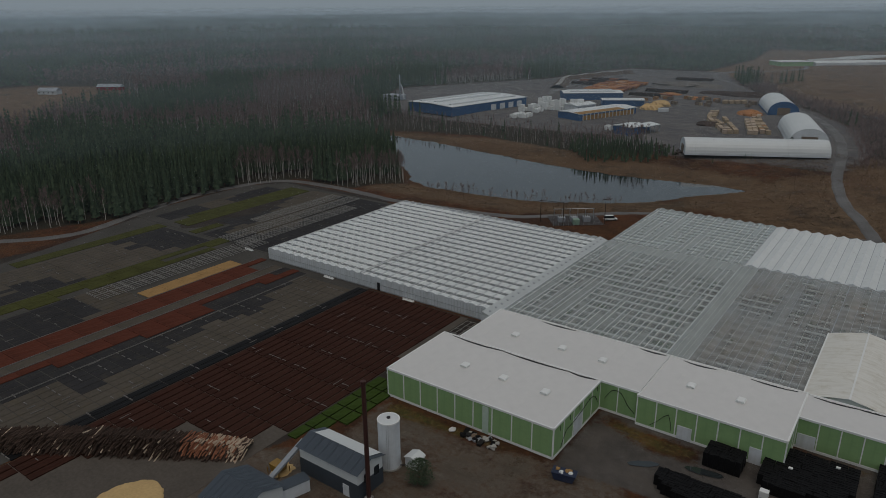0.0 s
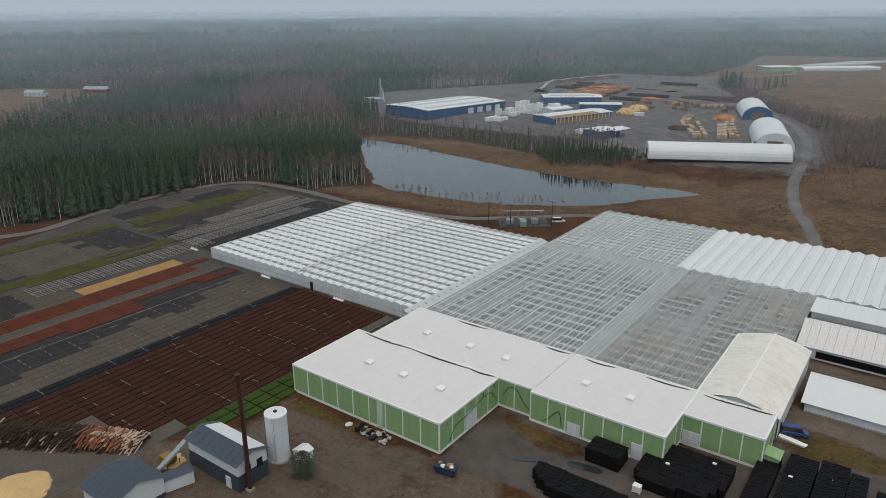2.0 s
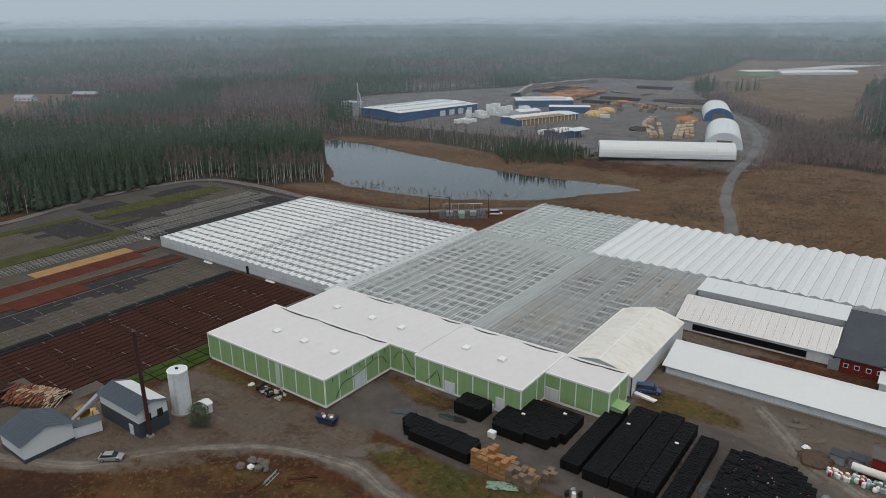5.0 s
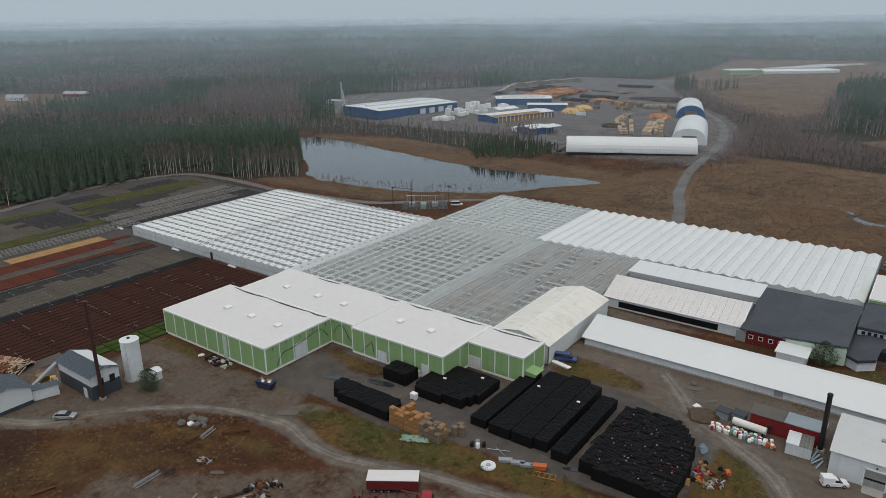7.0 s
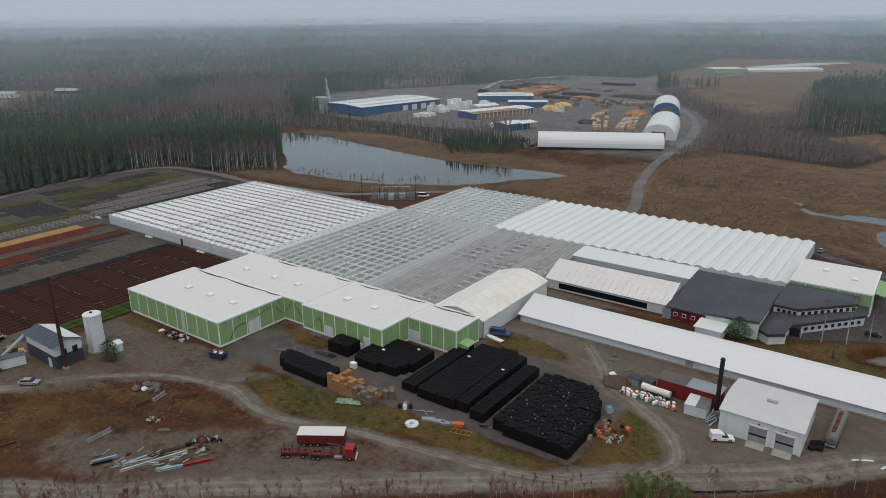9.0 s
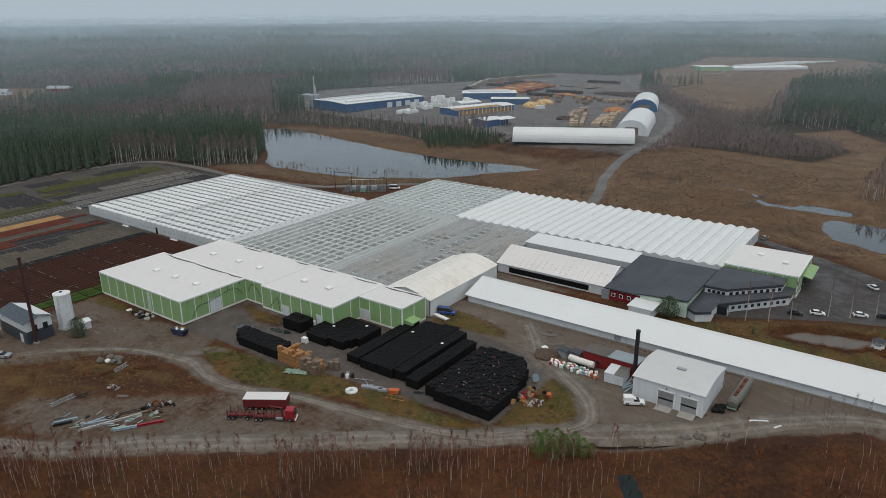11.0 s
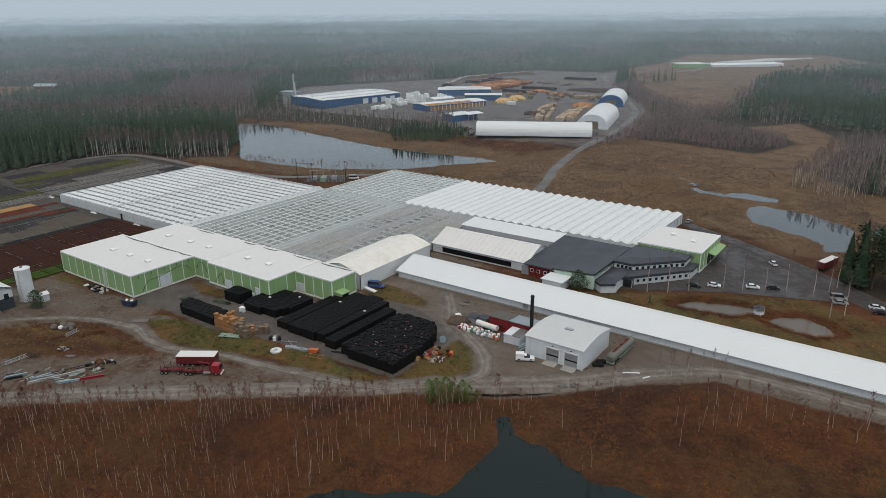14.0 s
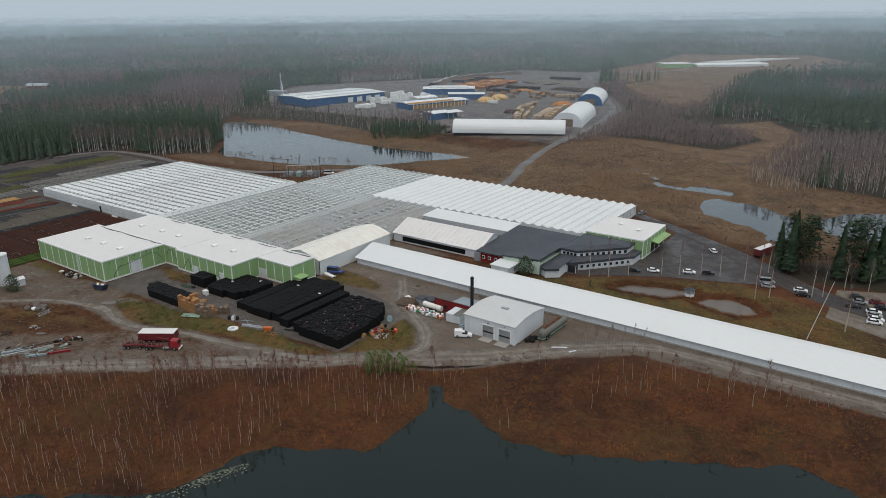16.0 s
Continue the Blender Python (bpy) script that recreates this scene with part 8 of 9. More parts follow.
for i in range(26):
    x, y = -12.8 + 4.6 * rnd.random(), 69.0 + 5.0 * rnd.random()
    m = rnd.choice(["rust", "black_metal", "galvanised", "faded_white", "rubber", "old_wood"])
    g = Geo().tube((-0.9, 0, 0.15), (0.9, 0.2, 0.5), 0.12, n=6) if i % 2 else Geo().lump((0, 0, 0.3), 0.55, i, 7, 4, 0.4, 0.7)
    whole("scrap_piece", g, m, "piece of dark twisted machine scrap on gravel", "scrap", "scrap heap on the gravel", at=(x, y, 0.03), turn=rnd.uniform(0, 360))
for i, (x, y, s) in enumerate(((-40.4, 75.2, 0.9), (-40.0, 77.6, 0.95), (-38.6, 78.4, 0.8), (-37.0, 78.2, 1.0), (-37.2, 76.6, 0.85), (-38.8, 76.2, 0.7), (-35.8, 77.4, 0.6))):
    whole("boulder", Geo().lump((0, 0, s * 0.55), s, 30 + i, 10, 6, 0.18, 0.75), "white_trim" if i == 5 else "stone", "white bag among boulders" if i == 5 else "grey rounded boulder on heath", "boulder", "boulders on the heath", at=(x, y, 0.0))
for i in range(5):
    whole("scrap_piece", Geo().box(-0.7, -0.15, 0, 0.7, 0.15, 0.3).tube((0, -0.6, 0.3), (0.3, 0.7, 0.5), 0.08, n=5), ("faded_white", "rust", "galvanised")[i % 3], "small pale metal scrap on heath", "scrap", "scrap on the heath", at=(-26.6 + 0.9 * (i % 3), 69.6 + 0.9 * (i // 2), 0.03), turn=50 * i)


rnd = random.Random(29)
for i in range(34):
    t = rnd.random()
    x, y = -22.5 + 15 * t + rnd.uniform(-1.5, 1.5), 56.5 + 11 * t + rnd.uniform(-2.5, 2.5)
    m = rnd.choice(["rust", "black_metal", "galvanised", "faded_white", "old_wood", "mint_steel", "bluegrey_plastic"])
    g = Geo().tube((-rnd.uniform(0.4, 1.6), 0, 0.1), (rnd.uniform(0.4, 1.6), 0.2, 0.25), 0.09, n=6) if i % 3 else Geo().box(-0.5, -0.18, 0, 0.5, 0.18, 0.25).tube((-0.3, -0.5, 0.1), (0.2, 0.6, 0.4), 0.06, n=5)
    whole("scrap_piece", g, m, "small loose piece of scrap steel among beams", "scrap", "scrap among the beams", at=(x, y, 0.06), turn=rnd.uniform(30, 100))


# ---- log pile and sawdust in the fuel yard ----
logs = thing("log_pile", "long pile of rough firewood logs, some peeled red", "log pile", (-104.0, 60.5, 0), 32)
rnd = random.Random(23)
KIND = []
for m in ("log_bark", "log_red", "log_pale"):
    KIND.append(Geo().tube((0, -1.7, 0), (0, 1.7, 0), 0.17, 0.13, 6).mesh("log", m))
def pile_top(u):
    return 3.4 * math.sin(math.pi * min(0.96, 0.14 + 0.82 * u)) ** 0.45


more = Geo()
for i in range(1500):
    u, v = rnd.random(), rnd.uniform(-1, 1)
    x = -38 + 52 * u
    z = pile_top(u) * (1 - 0.85 * abs(v) ** 1.6) + rnd.uniform(-0.25, 0.15)
    tilt = -v * 34 + rnd.uniform(-14, 14)
    m = pose(x, v * 2.6, max(0.2, z), tilt, 0, -14 + rnd.uniform(-8, 8))
    pale = 0.85 if x > 4 and v > 0.1 else (0.5 if x > 11 else 0.04)
    slot = 2 if rnd.random() < pale else (1 if 2 < x < 13 and -0.75 < v and rnd.random() < 0.75 else 0)
    if i < 290:
        part("log", KIND[slot], None, logs).matrix_basis = m
    else:
        more.slot = slot
        more.tube(m @ Vector((0, -1.7, 0)), m @ Vector((0, 1.7, 0)), 0.16, 0.12, 5)
tagged(part("log_layer", more, ["log_bark", "log_red", "log_pale"], logs, "many rough logs thrown on a pile"), kind="stuff")
g = Geo()
n = 26
for i in range(n):
    xa, xb = -39 + 53 * i / n, -39 + 53 * (i + 1) / n
    za, zb = pile_top(i / n) - 0.25, pile_top((i + 1) / n) - 0.25
    g.face([(xa, -2.8, 0), (xb, -2.8, 0), (xb, -0.9, zb), (xa, -0.9, za)]).face([(xa, -0.9, za), (xb, -0.9, zb), (xb, 0.9, zb), (xa, 0.9, za)]).face([(xa, 0.9, za), (xb, 0.9, zb), (xb, 2.8, 0), (xa, 2.8, 0)])
part("core", g, "log_bark", logs, "dark bark-covered core of the pile")
whole("sawdust_heap", Geo().lump((0, 0, -0.4), 6.5, 7, 26, 9, 0.08, 0.22), "sawdust", "low heap of pale yellow sawdust", "heap", at=(-97.5, 46.2, 0))
whole("straw_patch", Geo().lump((0, 0, -0.15), 2.6, 9, 16, 6, 0.2, 0.16), "sawdust", "scattered pale wood chips", "heap", at=(-82.5, 68.0, 0))

# ---- substation, poles and lights ----
sub = thing("substation", "small fenced substation with grey transformers", "substation", (-110.0, 232.5, 0), 38)
part("pad", Geo().box(0, 0, 0, 20, 13, 0.1), "asphalt", sub, "dark gravel pad")
for i in range(3):
    t = part("transformer", Geo().box(3 + 5 * i, 4, 0.1, 5.6 + 5 * i, 6.6, 2.0), "grey_metal", sub)
    for k in range(3):
        part("insulator", Geo().tube((3.5 + 5 * i + 0.8 * k, 5.3, 2.0), (3.5 + 5 * i + 0.8 * k, 5.3, 2.9), 0.1, n=6), "old_wood", t)
for i in range(6):
    part("gantry_post", Geo().tube((2 + 3.2 * i, 9, 0.1), (2 + 3.2 * i, 9, 4.2), 0.12, n=6), "galvanised", sub)
part("gantry_beam", Geo().tube((1.5, 9, 4.2), (18.5, 9, 4.2), 0.12, n=6), "galvanised", sub)
part("kiosk", Geo().box(8, 0.5, 0.1, 10.4, 2.5, 2.2), "mint_steel", sub)
for i in range(11):
    part("fence_post", Geo().tube((2 * i, 0, 0), (2 * i, 0, 1.9), 0.05, n=5), "galvanised", sub)
van = car("white_paint", "white van beside the substation", (-94.6, 252.0, 0.1), 40, True)
for x, y, h in ((-116.5, 234.0, 9.5), (-107.6, 236.0, 9.5), (-94.6, 246.0, 10.5)):
    p = thing("power_pole", "dark wooden power pole behind the greenhouse", "pole", (x, y, 0), group="wooden power poles")
    part("pole", Geo().tube((0, 0, -0.5), (0, 0, h), 0.16, 0.11, 8), "log_bark", p)
    part("cross_arm", Geo().box(-1.1, -0.08, h - 0.7, 1.1, 0.08, h - 0.5), "log_bark", p)
part("tie_beam", Geo().tube((0, 0, 9.0), (8.8, 2.0, 9.0), 0.1, n=6), "log_bark", bpy.data.objects["power_pole"])
whole("ground_pipe", Geo().tube((0, -24, 0.1), (0.2, 24, 0.1), 0.1, n=8), "faded_white", "long pale pipe lying straight across the grass", "pipe", at=(144.2, 202.5, 0.05))
gz_ = thing("gazebo", "small white garden pavilion with a dark roof", "gazebo", (111.2, 190.6, float(height(np.array([111.2]), np.array([190.6]))[0])))
for i in range(6):
    a = math.pi / 3 * i
    part("post", Geo().tube((1.3 * math.cos(a), 1.3 * math.sin(a), 0), (1.3 * math.cos(a), 1.3 * math.sin(a), 2.0), 0.09, n=6), "white_trim", gz_)
    b = a + math.pi / 3
    part("rail", Geo().face([(1.3 * math.cos(a), 1.3 * math.sin(a), 0.2), (1.3 * math.cos(b), 1.3 * math.sin(b), 0.2), (1.3 * math.cos(b), 1.3 * math.sin(b), 1.0), (1.3 * math.cos(a), 1.3 * math.sin(a), 1.0)]), "white_trim", gz_)
part("roof", Geo().tube((0, 0, 2.0), (0, 0, 2.9), 1.7, 0.15, 6), "dark_roof", gz_)
for i in range(16):
    rnd = random.Random(200 + i)
    x = 77 + 18 * rnd.random()
    s = rnd.uniform(0.4, 0.9)
    yy = 118.6 + (x - 77) * 0.84
    whole("bank_stone", Geo().lump((0, 0, s * 0.3), s, i, 7, 4, 0.3, 0.6), "stone", "grey stone at the foot of the road bank", "stone", "bank stones", at=(x, yy + rnd.uniform(-0.8, 0.8), float(height(np.array([x]), np.array([yy]))[0])))


# ---- sawmill beyond the lake ----
BASE = 2.0


def mill_hall(at, turn, w, d, h, label, skylights=3, mat="blue_wall", doors=0):
    b = thing("mill_hall", label, "building", (at[0], at[1], BASE), turn, group="sawmill halls")
    part("wall", Geo().box(0, 0, -0.5, w, d, h), mat, b)
    part("roof", Geo().prism([(-0.6, h - 0.1), (w / 2, h + 0.9), (w + 0.6, h - 0.1), (w + 0.6, h + 0.15), (w / 2, h + 1.15), (-0.6, h + 0.15)], -0.6, d + 0.6, "y"), "white_metal", b, "pale metal roof")
    for i in range(skylights):
        x = w * (i + 0.5) / skylights
        z = h + 0.3 + 1.0 * (1 - abs(x - w / 2) / (w / 2))
        part("roof_light", Geo().box(x - 1.6, 6, z - 0.4, x + 1.6, d - 6, z + 0.7), "white_wall", b, "long raised roof light")
    for i in range(doors):
        y = d * (0.5 + 0.12 * i)
        part("door", Geo().box(w, y, 0, w + 0.15, y + 6, 4.5), "white_wall", b, "pale roller door")
    return b


mill_hall((-350.0, 446.0), -11, 51, 88, 6.6, "large blue sawmill hall with a pale roof", 3, doors=4)
mh = mill_hall((-229.0, 474.0), -19, 22, 62, 4.6, "blue open-sided sorting hall with a tan roof strip", 0)
part("bay_opening", Geo().box(22.0, 3, 0, 22.3, 59, 3.4), "tan_bed", mh, "open bays with timber inside")
part("roof_strip", Geo().prism([(13, 5.4), (22.6, 4.85), (22.6, 4.95), (13, 5.5)], 0, 48, "y"), "tan_bed", mh, "tan boarded roof strip")
for i in range(15):
    part("bay_post", Geo().box(22.3, 3 + 4 * i - 0.2, 0, 22.7, 3 + 4 * i + 0.2, 4.4), "white_wall", mh)
mill_hall((-168.5, 432.0), -15, 14, 17, 5.0, "small blue mill office", 0)
s = thing("mill_shed", "open shed with a white roof beside the mill office", "building", (-156.0, 440.0, BASE), -15)
part("roof", Geo().prism([(0, 5.6), (8, 4.8), (8, 5.1), (0, 5.9)], 0, 16, "y"), "white_metal", s)
for x in (0.3, 7.7):
    for y in (0.5, 5.5, 10.5, 15.5):
        part("post", Geo().box(x - 0.15, y - 0.15, 0, x + 0.15, y + 0.15, 4.9), "grey_metal", s)
part("back_wall", Geo().box(0, 0.2, 0, 0.2, 15.8, 5.4), "blue_wall", s)
mill_hall((-284.0, 588.0), -55, 24, 52, 6.0, "blue debarking hall with a pale roof", 2)
mill_hall((-232.0, 560.0), -60, 12, 34, 5.0, "low blue mill shed with a pale roof", 0)


def arch_hall(at, turn, w, d, h, label, end="white_wall", along=14, base=1.8):
    """A fabric arch hall that runs along local y."""
    b = thing("arch_hall", label, "building", (at[0], at[1], base), turn, group="white arch halls")
    n = 14
    pts = [(w / 2 - w / 2 * math.cos(math.pi * i / n), h * math.sin(math.pi * i / n) ** 0.75) for i in range(n + 1)]
    for k in range(along):
        y0, y1 = d * k / along, d * (k + 1) / along - 0.05
        g = Geo()
        for i in range(n):
            a, c = pts[i], pts[i + 1]
            g.face([(a[0], y0, a[1]), (c[0], y0, c[1]), (c[0], y1, c[1]), (a[0], y1, a[1])])
        part("fabric_panel", g, "white_metal", b)
    for y in (0.1, d - 0.1):
        part("end_wall", Geo().prism(pts, y - 0.08, y + 0.08, "y"), end, b)
    part("gate", Geo().box(w * 0.3, -0.15, 0, w * 0.7, 0.0, h * 0.55), "old_wood", b, "wooden end gate")
    part("skirt", Geo().box(-0.1, 0, 0, 0.15, d, 1.4).box(w - 0.15, 0, 0, w + 0.1, d, 1.4), "blue_wall" if end == "blue_wall" else "white_wall", b)
    return b


arch_hall((-113.5, 397.6), -63, 17, 75.5, 8.2, "long white arch hall beside the lake meadow", base=3.05)
arch_hall((-65.5, 449.5), 15.5, 22, 70, 10.5, "broad white arch hall with a wooden end gate")
arch_hall((-102.0, 571.0), 18, 22, 60, 10.5, "broad white arch hall with a blue end wall", "blue_wall")

stack = thing("mill_chimney", "slim steel chimney and cyclone at the mill", "chimney", (-396.0, 492.0, BASE))
part("pipe", Geo().tube((0, 0, 0), (0, 0, 22), 0.8, 0.6, 10), "galvanised", stack)
part("duct", Geo().tube((0, 0, 15), (5, -3, 12), 0.5, n=8).tube((5, -3, 12), (12, -9, 2), 0.5, n=8), "galvanised", stack)
part("boiler_house", Geo().box(-14, -8, 0, 4, 4, 4.5), "grey_metal", stack)

rnd = random.Random(40)
SHEETED = Geo().box(0, 0, 0.2, 5, 2.2, 2.9).box(0.3, 0.2, 0, 0.7, 2.0, 0.2).box(4.3, 0.2, 0, 4.7, 2.0, 0.2).mesh("wrapped_lumber", "white_trim")
for x0, y0, nx, ny, most in ((-258, 452, 2, 4, 1), (-270, 486, 3, 3, 2), (-266, 506, 4, 5, 3), (-250, 528, 2, 3, 2), (-178, 440, 3, 2, 1)):
    for i in range(nx):
        for j in range(ny):
            if rnd.random() < 0.85:
                for k in range(rnd.randint(1, most)):
                    whole("wrapped_lumber", SHEETED, None, "white-wrapped lumber package on the mill yard", "lumber", "wrapped lumber packages", at=(x0 + 6 * i + rnd.uniform(-0.6, 0.6), y0 + 4.4 * j + rnd.uniform(-0.6, 0.6), BASE + 2.75 * k), turn=-11 + rnd.uniform(-4, 4))
kiln = thing("drying_kiln", "white drying kiln with a small roof turret", "building", (-241, 508, BASE), -19)
part("body", Geo().box(0, 0, -0.5, 14, 22, 5.2), "white_wall", kiln)
part("roof", Geo().prism([(-0.4, 5.2), (14.4, 5.2), (7, 6.6)], -0.4, 22.4, "y"), "white_metal", kiln)
part("turret", Geo().box(5, 9, 5.6, 9, 13, 9.0), "white_trim", kiln, "small white roof turret")
for i in range(4):
    part("door", Geo().box(14, 1.5 + 5.2 * i, 0, 14.15, 5.2 + 5.2 * i, 4.2), "grey_metal", kiln)

PACKS = [(Geo().box(0, 0, 0.15, 3.0, 4.8, 1.35).box(0.08, 0.08, 1.42, 2.95, 4.7, 2.6).box(0.2, 0.5, 0, 2.8, 0.8, 0.15).box(0.2, 4.0, 0, 2.8, 4.3, 0.15).mesh("lumber_stack", m), c) for m, c in (("lumber", "pale sawn"), ("log_pale", "bleached"), ("old_wood", "weathered grey"), ("raw_wood", "orange-brown"))]
for line, wide, weights in (([(-108, 468), (-120, 494), (-133, 521), (-140, 556)], 2, (0, 0, 1, 2)), ([(-102, 472), (-124, 527)], 1, (0, 0, 1)), ([(-94, 474), (-108, 526)], 2, (1, 1, 0)), ([(-87, 478), (-103, 527), (-109, 552)], 2, (0, 0, 1, 3))):
    walk_line = spline([(px, py, 0) for px, py in line], 5.4)
    for (ax, ay, _), (bx, by, _) in zip(walk_line[:-1], walk_line[1:]):
        turn = math.degrees(math.atan2(by - ay, bx - ax)) - 90
        for k in range(wide):
            if rnd.random() < 0.9:
                me, c = PACKS[rnd.choice(weights)]
                a = radians(turn)
                whole("lumber_stack", me, None, c + " lumber packages in a row on the mill yard", "lumber", "sawn lumber rows", at=(ax + 3.3 * k * math.cos(a), ay + 3.3 * k * math.sin(a), BASE), turn=turn + rnd.uniform(-3, 3))
for i in range(26):
    x, y = rnd.uniform(-215, -120), rnd.uniform(590, 640)
    me, c = PACKS[rnd.choice((2, 2, 3, 0))]
    whole("lumber_stack", me, None, c + " lumber packages on the mill yard", "lumber", "mixed lumber packages", at=(x, y, BASE), turn=-15 + rnd.choice((0, 90)) + rnd.uniform(-5, 5))
for i in range(4):
    for k in range(2):
        whole("lumber_stack", PACKS[0][0], None, "pale yellow boards stacked in the open", "lumber", "pale board stacks", at=(-146 + 4.4 * i, 617 + 2.6 * i + 5 * k, BASE), turn=30)
whole("container", Geo().box(-4, -1.3, 0.1, 4, 1.3, 2.8).box(-3.8, -1.2, 0, -3.4, 1.2, 0.1).box(3.4, -1.2, 0, 3.8, 1.2, 0.1), "white_wall", "white container beside cones of sawdust", "container", at=(-173, 545, BASE), turn=20)


def heap(at, r, flat, mat, label, seed, sx=1.0, turn=0):
    ob = whole("heap", Geo().lump((0, 0, 0), r, seed, 22, 8, 0.14, flat), mat, label, "heap", "mill heaps", at=(*at, BASE - 0.1), turn=turn)
    ob.scale = (sx, 1, 1)


heap((-187, 554), 8, 0.55, "sawdust", "cone of pale sawdust", 1)
heap((-187, 580), 8, 0.55, "sawdust", "cone of pale sawdust", 2)
heap((-113, 566), 9, 0.4, "chips", "large heap of orange wood chips", 3)
heap((-175, 640), 7, 0.3, "chips", "low heap of orange bark", 4, 1.6)
heap((-205, 660), 6, 0.3, "chips", "low heap of orange bark", 5, 1.8)
heap((-126, 500), 8, 0.3, "log_bark", "heap of dark bark", 7)
heap((-150, 690), 16, 0.18, "log_bark", "wide heap of dark bark", 8, 2.2)
heap((-215, 745), 18, 0.2, "stone", "wide grey heap of stones and bark", 9, 2.0)
ROW = Geo()
for i in range(9):
    for k in range(3):
        ROW.tube((1.1 * i - 4.5 + 0.5 * k, -2.6, 0.6 + 0.95 * k), (1.1 * i - 4.5 + 0.5 * k, 2.6, 0.6 + 0.95 * k), 0.52, n=6)
ROWS = [ROW.mesh("log_row", m) for m in ("log_bark", "chips", "log_red", "log_pale")]
for i in range(4):
    for j in range(14):
        if rnd.random() < 0.92:
            whole("log_row", ROWS[rnd.choice((1, 1, 1, 2, 3))], None, "row of peeled orange saw logs in a wide pile", "log stack", "orange saw log rows", at=(-283 + 10.2 * i - 0.4 * j + rnd.uniform(-1, 1), 645 + 6.2 * j + 1.2 * i, BASE + rnd.uniform(-0.4, 0.8)), turn=rnd.uniform(-10, 10))
for x0, y0, n in ((-231, 635, 4), (-229, 674, 4), (-320, 700, 5), (-322, 724, 5), (-318, 748, 4), (-240, 800, 4)):
    for i in range(n):
        whole("log_row", ROWS[0 if rnd.random() < 0.8 else 2], None, "row of dark saw logs on the mill yard", "log stack", "dark saw log rows", at=(x0 + 10 * i, y0 + rnd.uniform(-1, 1), BASE), turn=rnd.uniform(-6, 6))
line = spline([(-318, 650, 0), (-330, 682, 0), (-346, 722, 0), (-350, 746, 0), (-344, 775, 0), (-333, 818, 0), (-318, 850, 0)], 6.0)
d = np.gradient(line[:, :2], axis=0)
d /= np.linalg.norm(d, axis=1)[:, None]
g = Geo()
for i in range(len(line) - 1):
    ring = []
    for j in (i, i + 1):
        n = np.array([d[j][1], -d[j][0]])
        up = 4.2 + 0.5 * math.sin(j * 1.3)
        ring.append([(*(line[j][:2] + n * o), BASE - 0.6 + up * h) for o, h in ((-9, 0), (-2.2, 1), (2.2, 1), (9, 0))])
    for k in range(3):
        g.slot = int(k == 1)
        g.face([ring[0][k], ring[0][k + 1], ring[1][k + 1], ring[1][k]])
whole("log_yard_bank", g, ["soil", "concrete"], "earth bank with a pale top round the log yard", "bank", kind="structure")
for i in range(46):
    x, y = -150 + 40 * rnd.random(), 386 + 22 * rnd.random()
    whole("brush_heap", Geo().tube((-2, 0, 0.1), (2, 0.4, 1.2), 0.35, 0.2, 5).tube((-1, -1.6, 0.1), (1, 1.5, 0.9), 0.3, 0.2, 5).lump((0, 0, 0.2), 1.3, i, 8, 4, 0.4, 0.5), "log_bark", "grey heap of felling slash", "brush heap", "slash heaps", at=(x, y, BASE), turn=rnd.uniform(0, 180))
ribbon("road", [(-300, 600, 3), (-315, 660, 3), (-310, 740, 3), (-285, 820, 3), (-240, 850, 3)], 0.3, "far_road", "pale haul road round the log yard", seed=12)

# ---- distant nursery and farm ----
fz = float(height(np.array([-120.0]), np.array([1120.0]))[0])
fh = thing("far_greenhouse", "distant long white greenhouse", "greenhouse", (-146, 1082, fz), 41)
part("wall", Geo().box(0, 0, -2, 112, 26, 3.5), "white_wall", fh)
for i in range(5):
    part("roof_span", Geo().prism([(5.2 * i, 3.5), (5.2 * i + 5.1, 3.5), (5.2 * i + 2.6, 4.8)], -0.3, 112, "x"), "whitewash_thin", fh)
fg = thing("far_hall", "distant green hall beside a greenhouse", "building", (-183, 1047, fz), 41)
part("wall", Geo().box(0, 0, -2, 46, 30, 5.5), "green_wall", fg)
part("roof", Geo().box(-0.5, -0.5, 5.5, 46.5, 30.5, 5.9), "white_roof", fg)
for i in range(9):
    y = 1170 + 16 * i
    z = float(height(np.array([-110.0]), np.array([float(y)]))[0])
    whole("pale_strip", Geo().box(0, 0, -1.5, 62 + 9 * (i % 3), 4, 0.8), "whitewash_thin", "distant pale nursery bed cover", "bed cover", "far bed covers", at=(-168 + 7 * i, y, z + 1), turn=41)


def cottage(at, turn, w, d, wall, roof, label):
    z = float(height(np.array([at[0]]), np.array([at[1]]))[0])
    c = thing("cottage", label, "house", (at[0], at[1], z), turn, group="farm houses")
    part("wall", Geo().box(0, 0, -1, w, d, 3.6), wall, c)
    part("roof", Geo().prism([(-0.5, 3.5), (d + 0.5, 3.5), (d / 2, 6.4)], -0.5, w + 0.5, "x"), roof, c)
    for i in range(4):
        part("window", Geo().box(1 + w / 4 * i, -0.08, 1.2, 2.1 + w / 4 * i, 0.02, 2.4), "dark_glass", c)


cottage((-742, 338), 30, 20, 9, "white_wall", "grey_metal", "white farmhouse at the forest edge")
cottage((-728, 392), 30, 26, 9, "red_wood", "grey_metal", "red farm barn at the forest edge")

# ---- plants near the works ----
def split(kind):
    """The stem and the crown of a plant as two meshes' arrays."""
    v, f, k = kind
    return [(v, f[k == s]) for s in (0, 1)]


